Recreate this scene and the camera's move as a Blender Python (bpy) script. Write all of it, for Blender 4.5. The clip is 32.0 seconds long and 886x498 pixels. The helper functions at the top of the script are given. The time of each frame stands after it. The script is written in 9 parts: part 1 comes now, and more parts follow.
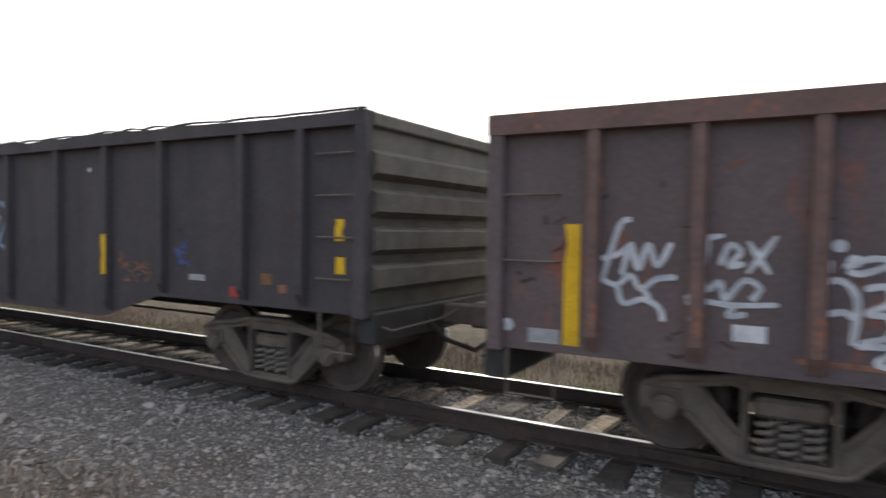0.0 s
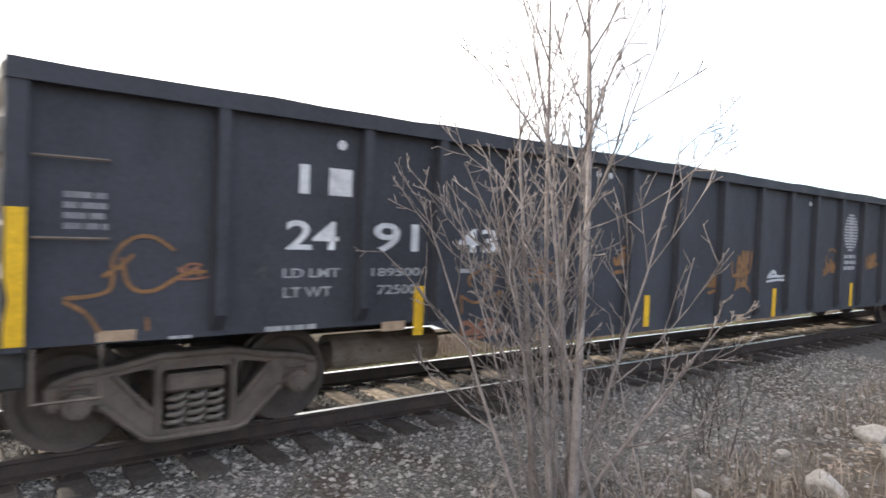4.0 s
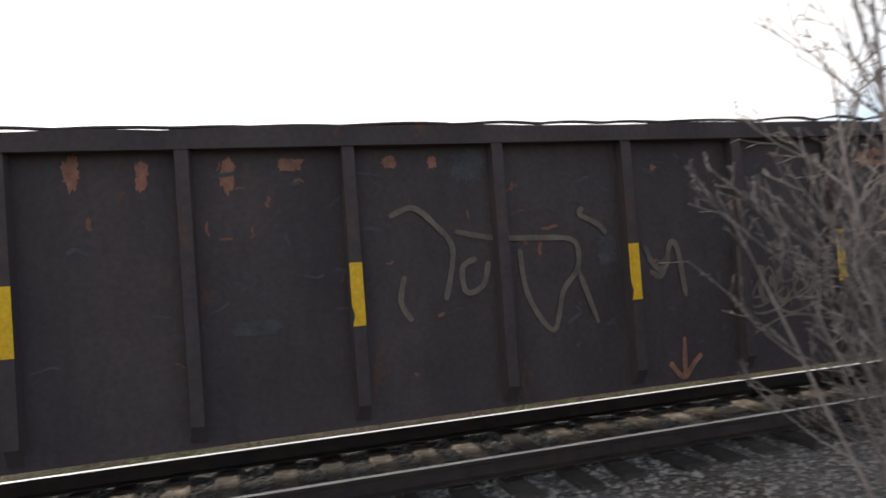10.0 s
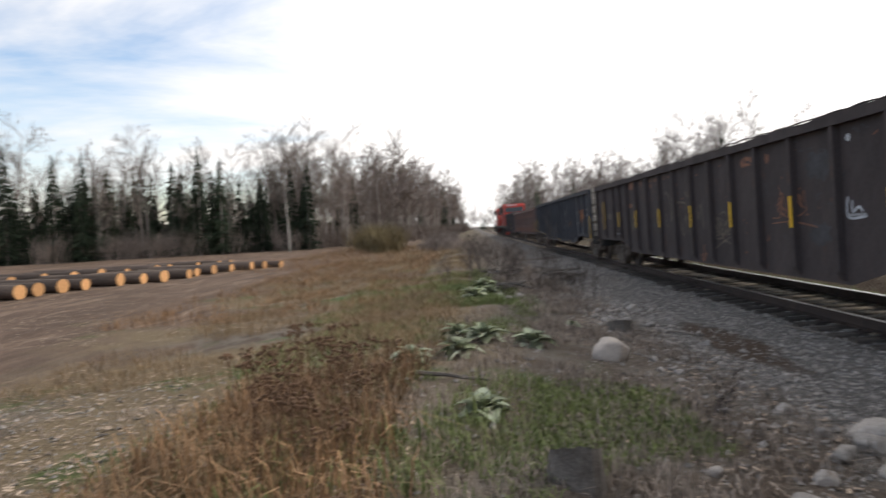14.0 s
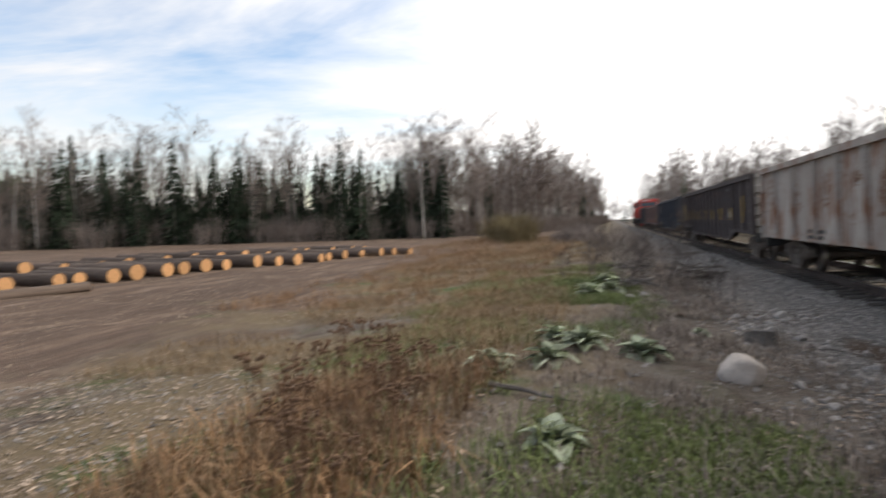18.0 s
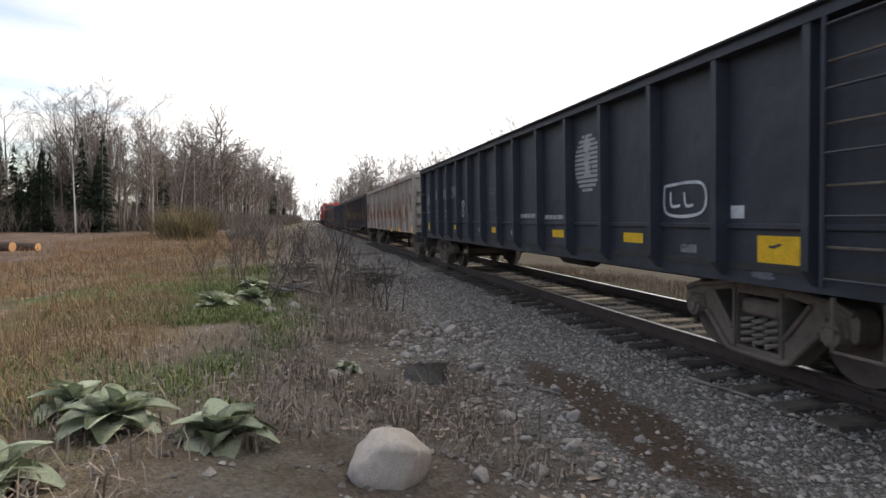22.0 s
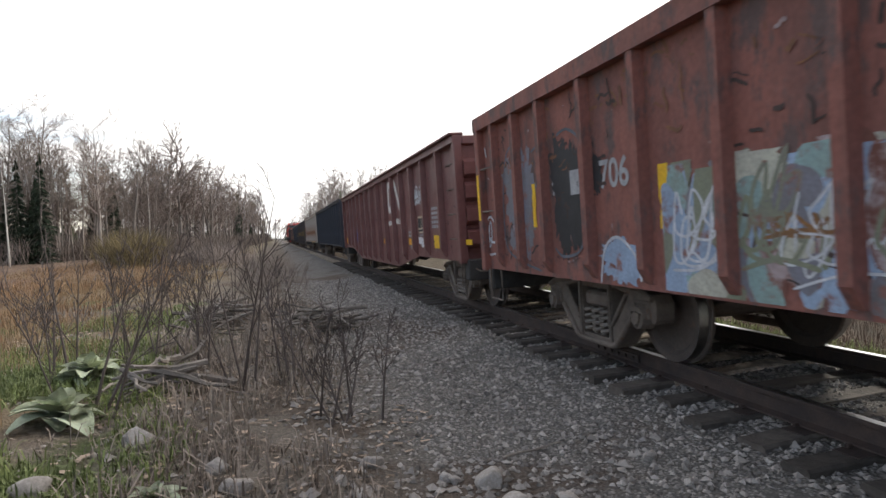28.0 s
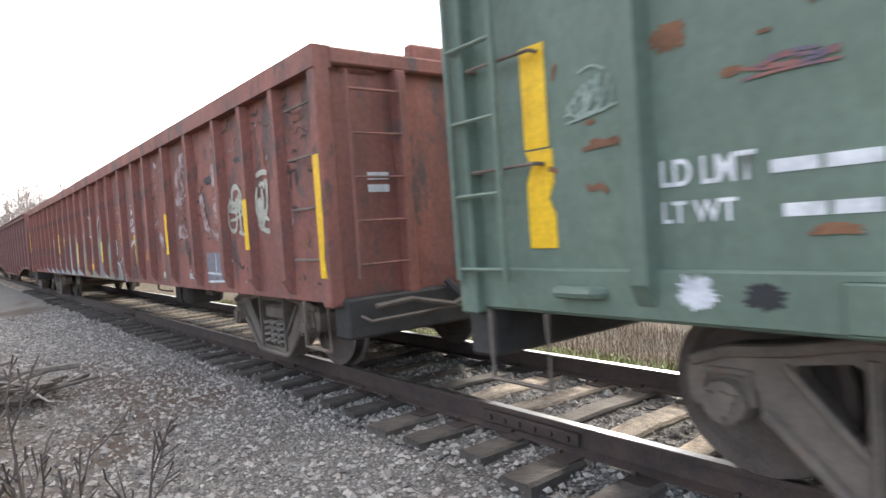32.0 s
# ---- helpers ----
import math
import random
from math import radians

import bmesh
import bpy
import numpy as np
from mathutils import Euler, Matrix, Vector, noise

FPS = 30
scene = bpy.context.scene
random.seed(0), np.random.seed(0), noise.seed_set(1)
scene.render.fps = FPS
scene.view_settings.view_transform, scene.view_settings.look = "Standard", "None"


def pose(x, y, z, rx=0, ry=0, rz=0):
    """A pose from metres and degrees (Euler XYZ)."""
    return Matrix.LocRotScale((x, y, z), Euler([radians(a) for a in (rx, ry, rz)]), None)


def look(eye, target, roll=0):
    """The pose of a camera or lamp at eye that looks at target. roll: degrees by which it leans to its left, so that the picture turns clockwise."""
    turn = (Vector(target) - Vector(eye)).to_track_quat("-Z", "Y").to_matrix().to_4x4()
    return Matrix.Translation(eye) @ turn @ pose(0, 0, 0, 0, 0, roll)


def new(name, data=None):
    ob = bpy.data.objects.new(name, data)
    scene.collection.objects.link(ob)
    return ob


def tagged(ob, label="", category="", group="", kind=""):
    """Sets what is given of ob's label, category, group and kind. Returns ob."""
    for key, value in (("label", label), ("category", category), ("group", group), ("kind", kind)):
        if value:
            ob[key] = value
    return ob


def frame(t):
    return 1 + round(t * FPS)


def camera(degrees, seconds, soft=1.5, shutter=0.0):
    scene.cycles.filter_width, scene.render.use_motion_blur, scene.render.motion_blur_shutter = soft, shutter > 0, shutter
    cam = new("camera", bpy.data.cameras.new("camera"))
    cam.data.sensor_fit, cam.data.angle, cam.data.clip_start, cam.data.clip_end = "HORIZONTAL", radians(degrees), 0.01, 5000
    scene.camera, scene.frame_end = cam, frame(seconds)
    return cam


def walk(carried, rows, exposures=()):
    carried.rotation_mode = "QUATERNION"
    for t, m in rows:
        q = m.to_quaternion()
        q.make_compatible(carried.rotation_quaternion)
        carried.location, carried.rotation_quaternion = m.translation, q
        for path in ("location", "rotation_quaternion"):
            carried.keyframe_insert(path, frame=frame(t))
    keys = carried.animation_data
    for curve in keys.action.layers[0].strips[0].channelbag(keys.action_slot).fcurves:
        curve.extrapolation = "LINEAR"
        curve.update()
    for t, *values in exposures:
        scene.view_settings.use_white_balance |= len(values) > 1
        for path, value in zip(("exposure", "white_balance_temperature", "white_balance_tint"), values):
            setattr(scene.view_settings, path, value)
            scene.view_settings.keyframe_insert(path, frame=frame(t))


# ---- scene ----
LENS = 69.11
# seconds, place, heading, tilt, lean
PATH = [
    (0, -3.369, -5.792, 1.593, 30.06, 0.30, 2.01),
    (0.5, -3.342, -5.673, 1.655, 15.44, -0.14, 0.93),
    (1, -3.445, -5.717, 1.606, 5.47, 0.20, -0.15),
    (1.5, -3.406, -5.717, 1.596, -2.56, -0.08, -0.79),
    (2, -3.456, -5.740, 1.554, -9.55, 0.21, -0.67),
    (2.5, -3.329, -5.752, 1.595, -16.96, -0.15, -0.49),
    (3, -3.352, -5.789, 1.513, -22.05, 0.69, -0.65),
    (3.5, -3.263, -5.833, 1.525, -28.30, 0.67, 1.06),
    (4, -3.140, -5.856, 1.579, -37.78, 0.48, 0.53),
    (4.5, -3.107, -5.897, 1.586, -42.50, 0.52, 0.48),
    (6.5, -3.100, -5.800, 1.610, -58.46, -0.69, -0.53),
    (7, -3.102, -5.768, 1.620, -60.16, -0.98, -0.36),
    (7.5, -3.100, -5.770, 1.622, -59.76, -1.51, -0.62),
    (8, -3.100, -5.770, 1.622, -60.95, -1.62, -0.92),
    (8.5, -3.106, -5.781, 1.627, -61.03, -1.58, -1.69),
    (9, -3.137, -5.833, 1.541, -52.26, 1.33, -4.93),
    (9.5, -3.241, -5.786, 1.571, -37.63, 4.02, -4.11),
    (9.7, -3.298, -5.705, 1.557, -28.38, 4.75, -4.41),
    (10, -3.367, -5.622, 1.534, -15.45, 3.67, -4.77),
    (10.2, -3.480, -5.529, 1.520, -6.61, 3.13, -5.35),
    (10.5, -3.747, -5.458, 1.504, 8.13, 4.14, -4.42),
    (10.8, -3.933, -5.473, 1.531, 25.76, 3.35, -2.01),
    (11, -4.030, -5.477, 1.557, 33.50, 2.02, -1.79),
    (11.5, -4.379, -5.503, 1.565, 43.56, -1.94, -2.95),
    (12, -4.757, -5.506, 1.461, 57.14, -2.48, 0.19),
    (12.2, -4.904, -5.524, 1.454, 63.40, -0.18, -1.84),
    (12.5, -5.118, -5.562, 1.466, 68.66, 0.01, -0.82),
    (13, -5.440, -5.626, 1.491, 71.69, 1.15, -4.38),
    (13.5, -5.701, -5.636, 1.490, 75.87, -1.09, -3.35),
    (13.8, -5.842, -5.640, 1.497, 84.34, -1.80, -1.30),
    (14, -5.932, -5.659, 1.501, 92.46, -1.89, -1.97),
    (14.2, -6.025, -5.714, 1.502, 101.92, -3.45, -1.93),
    (14.5, -6.152, -5.810, 1.502, 114.33, -2.42, -2.14),
    (14.7, -6.216, -5.852, 1.506, 123.25, -0.87, -2.54),
    (15, -6.277, -5.882, 1.515, 133.20, 0.30, -2.27),
    (15.2, -6.264, -5.863, 1.527, 142.31, 0.42, -2.38),
    (15.5, -6.253, -5.796, 1.539, 155.80, -1.69, -2.44),
    (17.5, -6.914, -5.266, 1.481, 144.66, -4.83, -0.93),
    (17.6, -6.954, -5.245, 1.473, 136.43, -4.13, -1.66),
    (17.8, -7.051, -5.214, 1.447, 118.66, -4.60, -1.01),
    (18, -7.159, -5.180, 1.427, 104.69, -2.47, -0.79),
    (18.2, -7.271, -5.130, 1.434, 95.70, -0.38, -1.31),
    (18.5, -7.453, -5.053, 1.442, 81.35, -1.34, -1.30),
    (18.8, -7.649, -5.006, 1.384, 72.67, 1.55, -3.44),
    (19, -7.798, -4.965, 1.342, 75.96, 4.61, -2.14),
    (19.2, -7.975, -4.890, 1.315, 74.52, 2.57, -3.79),
    (19.5, -8.267, -4.769, 1.293, 68.70, 1.60, -3.04),
    (20, -8.764, -4.661, 1.315, 71.38, 2.36, -4.68),
    (20.5, -9.308, -4.542, 1.262, 75.36, 3.20, -2.41),
    (21, -9.884, -4.483, 1.250, 75.26, 1.84, -2.29),
    (21.5, -10.290, -4.440, 1.216, 76.30, -1.77, -1.38),
    (22, -10.821, -4.341, 1.204, 77.87, -2.33, 1.32),
    (22.4, -11.228, -4.278, 1.245, 74.42, -1.70, -0.66),
    (22.5, -11.330, -4.259, 1.252, 73.57, -1.31, -0.13),
    (23, -11.846, -4.127, 1.245, 73.64, -1.01, 3.86),
    (23.5, -12.424, -4.019, 1.235, 70.24, -3.58, 1.91),
    (24, -13.028, -3.995, 1.250, 65.85, -4.77, 0.53),
    (24.5, -13.524, -3.844, 1.327, 64.36, -4.73, -0.13),
    (25, -13.921, -3.691, 1.283, 62.21, -1.29, -1.10),
    (25.5, -14.367, -3.512, 1.216, 66.17, 0.36, 0.59),
    (27.5, -16.098, -3.473, 1.220, 78.90, 0.79, -3.72),
    (28, -16.570, -3.471, 1.203, 75.53, -1.35, -1.49),
    (28.5, -16.981, -3.421, 1.197, 76.72, -2.46, 0.05),
    (29, -17.412, -3.388, 1.181, 67.19, -1.64, 0.06),
    (29.5, -17.909, -3.319, 1.135, 63.70, -0.33, -1.34),
    (30, -18.369, -3.250, 1.131, 59.33, -0.56, -1.44),
    (30.5, -18.845, -3.158, 1.108, 55.72, 0.33, -1.77),
    (31, -19.256, -3.117, 1.080, 57.45, 1.71, -2.56),
    (31.5, -19.482, -3.136, 1.149, 54.17, 1.32, -2.57),
    (32, -19.575, -3.125, 1.169, 52.16, -0.47, -2.00),
]
EXPOSURES = [(0, 0.5), (0.5, 0.9), (1, 1.2), (2, 1.58), (3, 1.58), (3.6, 1.3), (4.2, 1.22), (6.8, 0.45), (9, 0.4), (10, 0.3), (10.5, 0.9), (11, 1.5), (12, 1.55), (13, -0.1), (14, 0.12), (16, 0.05), (18, 0.15), (19, -0.15), (20, -0.35), (21, -0.18), (22, 0.2), (22.5, 0.5), (23, 0.58), (24, 1.15), (25, 1.45), (28, 0.45), (30, 1.03), (31, 1.3), (32, 1.66)]
CANT = 2.5            # the track leans towards the camera's side
SPEED = 4.95          # metres a second, towards -x


def aim(x, y, z, yaw, pitch, roll):
    e = Vector((x, y, z))
    a, b = radians(yaw), radians(pitch)
    d = Vector((-math.sin(a) * math.cos(b), math.cos(a) * math.cos(b), math.sin(b)))
    return look(e, e + d, roll)


cam = camera(LENS, 32.0, soft=1.5, shutter=0.2)
walk(cam, [(r[0], aim(*r[1:])) for r in PATH], EXPOSURES)

# ---- light ----
world = bpy.data.worlds.new("sky")
scene.world = world
world.use_nodes = True
wn, wl = world.node_tree.nodes, world.node_tree.links
wn.clear()
SUN_AZ, SUN_EL = radians(-32), radians(30)     # azimuth from +y, towards -x negative
SUN_DIR = Vector((math.sin(SUN_AZ) * math.cos(SUN_EL), math.cos(SUN_AZ) * math.cos(SUN_EL), math.sin(SUN_EL)))
sky = wn.new("ShaderNodeTexSky")
sky.sky_type, sky.sun_disc, sky.sun_elevation, sky.sun_rotation = "NISHITA", False, SUN_EL, SUN_AZ
sky.altitude, sky.air_density, sky.dust_density, sky.ozone_density = 300, 1.0, 1.2, 1.5
coord = wn.new("ShaderNodeTexCoord")
# thin clouds, drawn out towards the horizon
sep = wn.new("ShaderNodeSeparateXYZ")
wl.new(coord.outputs["Generated"], sep.inputs[0])
den = wn.new("ShaderNodeMath"); den.operation = "MAXIMUM"; den.inputs[1].default_value = 0.0
wl.new(sep.outputs["Z"], den.inputs[0])
add = wn.new("ShaderNodeMath"); add.operation = "ADD"; add.inputs[1].default_value = 0.12
wl.new(den.outputs[0], add.inputs[0])
flat = wn.new("ShaderNodeVectorMath"); flat.operation = "DIVIDE"
comb = wn.new("ShaderNodeCombineXYZ")
for k in range(3):
    wl.new(add.outputs[0], comb.inputs[k])
wl.new(coord.outputs["Generated"], flat.inputs[0])
wl.new(comb.outputs[0], flat.inputs[1])
cl = wn.new("ShaderNodeTexNoise")
cl.inputs["Scale"].default_value, cl.inputs["Detail"].default_value, cl.inputs["Roughness"].default_value = 0.85, 8, 0.6
cl.inputs["Distortion"].default_value = 0.5
squash = wn.new("ShaderNodeMapping")
squash.inputs["Scale"].default_value = (1.0, 0.55, 1.0)
squash.inputs["Rotation"].default_value = (0, 0, 0.6)
squash.inputs["Location"].default_value = (3.1, 1.7, 0.4)
wl.new(flat.outputs[0], squash.inputs[0])
wl.new(squash.outputs[0], cl.inputs["Vector"])
# the cloud sheet thickens towards the sun
dot = wn.new("ShaderNodeVectorMath"); dot.operation = "DOT_PRODUCT"
dot.inputs[1].default_value = SUN_DIR
wl.new(coord.outputs["Generated"], dot.inputs[0])
sheet = wn.new("ShaderNodeMath"); sheet.operation = "MULTIPLY_ADD"
sheet.inputs[1].default_value, sheet.inputs[2].default_value = 0.8, -0.14
wl.new(dot.outputs["Value"], sheet.inputs[0])
least = wn.new("ShaderNodeMath"); least.operation = "MAXIMUM"; least.inputs[1].default_value = -0.02
wl.new(sheet.outputs[0], least.inputs[0])
amount = wn.new("ShaderNodeMath"); amount.operation = "ADD"
wl.new(cl.outputs["Fac"], amount.inputs[0])
wl.new(least.outputs[0], amount.inputs[1])
ramp = wn.new("ShaderNodeValToRGB")
ramp.color_ramp.elements[0].position, ramp.color_ramp.elements[1].position = 0.39, 0.66
wl.new(amount.outputs[0], ramp.inputs[0])
glow = wn.new("ShaderNodeMath"); glow.operation = "MULTIPLY_ADD"
glow.inputs[1].default_value, glow.inputs[2].default_value = 3.0, 8.0
wl.new(dot.outputs["Value"], glow.inputs[0])
white = wn.new("ShaderNodeMix"); white.data_type = "RGBA"; white.blend_type = "MULTIPLY"
white.inputs["Factor"].default_value = 1.0
white.inputs["A"].default_value = (1.03, 1.0, 0.98, 1)
wl.new(glow.outputs[0], white.inputs["B"])
skymix = wn.new("ShaderNodeMix"); skymix.data_type = "RGBA"
wl.new(ramp.outputs["Color"], skymix.inputs["Factor"])
clear = wn.new("ShaderNodeVectorMath"); clear.operation = "MULTIPLY"
clear.inputs[1].default_value = (1.75, 1.65, 1.6)
wl.new(sky.outputs["Color"], clear.inputs[0])
wl.new(clear.outputs[0], skymix.inputs["A"])
wl.new(white.outputs["Result"], skymix.inputs["B"])
back = wn.new("ShaderNodeBackground"); back.inputs["Strength"].default_value = 0.12
wl.new(skymix.outputs["Result"], back.inputs["Color"])
wo = wn.new("ShaderNodeOutputWorld")
wl.new(back.outputs[0], wo.inputs[0])

sun = new("sun", bpy.data.lights.new("sun", "SUN"))
sun.data.energy, sun.data.angle, sun.data.color = 2.2, radians(5), (1.0, 0.94, 0.84)
sun.matrix_world = look(SUN_DIR * 50, (0, 0, 0))


# ---- materials ----
def mat(name, base, dark=None, rust=None, rust_amount=0.0, rough=0.7, metal=0.0, scale=3.0, fine=40.0, bump=0.15, island=0.0, obj_rand=0.0, streak=False, spec=0.4, wave=0.45):
    """Two scales of variation, optional patches of a second colour, fine relief."""
    m = bpy.data.materials.new(name)
    m.use_nodes = True
    n, l = m.node_tree.nodes, m.node_tree.links
    bs = n["Principled BSDF"]
    tc = n.new("ShaderNodeTexCoord")
    mp = n.new("ShaderNodeMapping")
    l.new(tc.outputs["Object"], mp.inputs[0])
    if streak:
        mp.inputs["Scale"].default_value = (1.0, 1.0, 0.25)
    big = n.new("ShaderNodeTexNoise")
    big.inputs["Scale"].default_value, big.inputs["Detail"].default_value, big.inputs["Roughness"].default_value = scale, 6, 0.62
    l.new(mp.outputs[0], big.inputs["Vector"])
    small = n.new("ShaderNodeTexNoise")
    small.inputs["Scale"].default_value, small.inputs["Detail"].default_value = fine, 4
    l.new(tc.outputs["Object"], small.inputs["Vector"])
    dark = dark or tuple(c * 0.6 for c in base)
    mix = n.new("ShaderNodeMix"); mix.data_type = "RGBA"
    mix.inputs["A"].default_value, mix.inputs["B"].default_value = (*dark, 1), (*base, 1)
    r1 = n.new("ShaderNodeValToRGB")
    r1.color_ramp.elements[0].position, r1.color_ramp.elements[1].position = 0.32, 0.66
    l.new(big.outputs["Fac"], r1.inputs[0])
    l.new(r1.outputs["Color"], mix.inputs["Factor"])
    col = mix.outputs["Result"]
    if rust:
        pn = n.new("ShaderNodeTexNoise")
        pn.inputs["Scale"].default_value, pn.inputs["Detail"].default_value, pn.inputs["Roughness"].default_value = scale * 1.7, 9, 0.7
        off = n.new("ShaderNodeMapping"); off.inputs["Location"].default_value = (7.3, 2.1, 4.4)
        if streak:
            off.inputs["Scale"].default_value = (1.0, 1.0, 0.4)
        l.new(tc.outputs["Object"], off.inputs[0])
        l.new(off.outputs[0], pn.inputs["Vector"])
        r2 = n.new("ShaderNodeValToRGB")
        r2.color_ramp.elements[0].position = 0.66 - rust_amount * 0.3
        r2.color_ramp.elements[1].position = 0.72 - rust_amount * 0.25
        l.new(pn.outputs["Fac"], r2.inputs[0])
        m2 = n.new("ShaderNodeMix"); m2.data_type = "RGBA"
        l.new(r2.outputs["Color"], m2.inputs["Factor"])
        l.new(col, m2.inputs["A"])
        m2.inputs["B"].default_value = (*rust, 1)
        col = m2.outputs["Result"]
    fr = n.new("ShaderNodeMapRange")
    fr.inputs["To Min"].default_value, fr.inputs["To Max"].default_value = 0.7, 1.3
    l.new(small.outputs["Fac"], fr.inputs["Value"])
    val = fr.outputs[0]
    for amount, node, sock in ((island, "ShaderNodeNewGeometry", "Random Per Island"), (obj_rand, "ShaderNodeObjectInfo", "Random")):
        if amount:
            g = n.new(node)
            rr = n.new("ShaderNodeMapRange")
            rr.inputs["To Min"].default_value, rr.inputs["To Max"].default_value = 1 - amount, 1 + amount
            l.new(g.outputs[sock], rr.inputs["Value"])
            mm = n.new("ShaderNodeMath"); mm.operation = "MULTIPLY"
            l.new(val, mm.inputs[0]); l.new(rr.outputs[0], mm.inputs[1])
            val = mm.outputs[0]
    mul = n.new("ShaderNodeVectorMath"); mul.operation = "SCALE"
    l.new(col, mul.inputs[0]); l.new(val, mul.inputs["Scale"])
    l.new(mul.outputs[0], bs.inputs["Base Color"])
    bs.inputs["Roughness"].default_value, bs.inputs["Metallic"].default_value = rough, metal
    bs.inputs["Specular IOR Level"].default_value = spec
    if bump:
        bp = n.new("ShaderNodeBump")
        bp.inputs["Strength"].default_value, bp.inputs["Distance"].default_value = bump, 0.02
        l.new(small.outputs["Fac"], bp.inputs["Height"])
        if streak:
            # dents and waves of the plate
            warp = n.new("ShaderNodeTexNoise")
            warp.inputs["Scale"].default_value, warp.inputs["Detail"].default_value = 1.7, 2
            l.new(tc.outputs["Object"], warp.inputs["Vector"])
            b2 = n.new("ShaderNodeBump")
            b2.inputs["Strength"].default_value, b2.inputs["Distance"].default_value = wave, 0.12
            l.new(warp.outputs["Fac"], b2.inputs["Height"])
            l.new(b2.outputs[0], bp.inputs["Normal"])
        l.new(bp.outputs[0], bs.inputs["Normal"])
    return m


# ---- mesh helpers ----
def mesh_of(name, bm, material):
    bmesh.ops.recalc_face_normals(bm, faces=bm.faces)
    me = bpy.data.meshes.new(name)
    bm.to_mesh(me)
    bm.free()
    for one in material if isinstance(material, (list, tuple)) else [material]:
        me.materials.append(one)
    return me


def raw_mesh(name, verts, faces, material, index=None):
    me = bpy.data.meshes.new(name)
    me.from_pydata([tuple(v) for v in verts], [], faces)
    for one in material if isinstance(material, (list, tuple)) else [material]:
        me.materials.append(one)
    if index is not None:
        me.polygons.foreach_set("material_index", index)
    me.update()
    return me


def put(name, me, parent=None, m=None, label=""):
    ob = new(name, me)
    if parent is not None:
        ob.parent = parent
    if m is not None:
        ob.matrix_basis = m
    if label:
        tagged(ob, label)
    return ob


def part(name, bm, material, parent, label="", m=None):
    return put(name, mesh_of(name, bm, material), parent, m, label)


def box(bm, x0, x1, y0, y1, z0, z1, bevel=0.0):
    v = [bm.verts.new(p) for p in ((x0, y0, z0), (x1, y0, z0), (x1, y1, z0), (x0, y1, z0), (x0, y0, z1), (x1, y0, z1), (x1, y1, z1), (x0, y1, z1))]
    fs = [bm.faces.new([v[i] for i in q]) for q in ((0, 3, 2, 1), (4, 5, 6, 7), (0, 1, 5, 4), (1, 2, 6, 5), (2, 3, 7, 6), (3, 0, 4, 7))]
    if bevel:
        bmesh.ops.bevel(bm, geom=list({e for f in fs for e in f.edges}), offset=bevel, segments=1, affect="EDGES")
    return bm


def boxed(*a, **k):
    return box(bmesh.new(), *a, **k)


def prism(bm, outline, y0, y1):
    """An outline in x, z, drawn out from y0 to y1."""
    a = [bm.verts.new((x, y0, z)) for x, z in outline]
    b = [bm.verts.new((x, y1, z)) for x, z in outline]
    n = len(outline)
    bm.faces.new(a); bm.faces.new(b[::-1])
    for i in range(n):
        bm.faces.new((a[i], b[i], b[(i + 1) % n], a[(i + 1) % n]))
    return bm


def tube(bm, pts, r, sides=6, r_end=None):
    """A tube along points, tapered to r_end."""
    pts = [Vector(p) for p in pts]
    rings = []
    for i, p in enumerate(pts):
        d = (pts[min(i + 1, len(pts) - 1)] - pts[max(i - 1, 0)]).normalized()
        u = d.cross(Vector((0, 0, 1)) if abs(d.z) < 0.9 else Vector((1, 0, 0))).normalized()
        w = d.cross(u)
        rad = r if r_end is None else r + (r_end - r) * i / (len(pts) - 1)
        rings.append([bm.verts.new(p + rad * (math.cos(a) * u + math.sin(a) * w)) for a in [2 * math.pi * k / sides for k in range(sides)]])
    for a, b in zip(rings, rings[1:]):
        for k in range(sides):
            bm.faces.new((a[k], a[(k + 1) % sides], b[(k + 1) % sides], b[k]))
    bm.faces.new(rings[0][::-1]); bm.faces.new(rings[-1])
    return bm


def disc(bm, c, axis_y0, axis_y1, r, sides=24, r2=None):
    """A round plate about the y axis."""
    r2 = r if r2 is None else r2
    a = [bm.verts.new((c[0] + r * math.cos(t), axis_y0, c[1] + r * math.sin(t))) for t in [2 * math.pi * k / sides for k in range(sides)]]
    b = [bm.verts.new((c[0] + r2 * math.cos(t), axis_y1, c[1] + r2 * math.sin(t))) for t in [2 * math.pi * k / sides for k in range(sides)]]
    bm.faces.new(a); bm.faces.new(b[::-1])
    for k in range(sides):
        bm.faces.new((a[k], b[k], b[(k + 1) % sides], a[(k + 1) % sides]))
    return bm
# ---- surfaces ----
M_RAIL = mat("rail_rust", (0.075, 0.05, 0.04), (0.04, 0.03, 0.028), rough=0.75, scale=5, fine=60)
M_RAIL_TOP = mat("rail_polished", (0.62, 0.62, 0.62), (0.5, 0.5, 0.5), rough=0.28, metal=1.0, bump=0.03)
M_TIE = mat("tie_wood", (0.46, 0.375, 0.29), (0.14, 0.11, 0.085), rough=0.9, scale=7, fine=45, bump=0.7, obj_rand=0.5)
M_TIE_DARK = mat("tie_wood_dark", (0.12, 0.10, 0.085), (0.058, 0.049, 0.042), rough=0.9, scale=4, fine=30, bump=0.5, obj_rand=0.3)
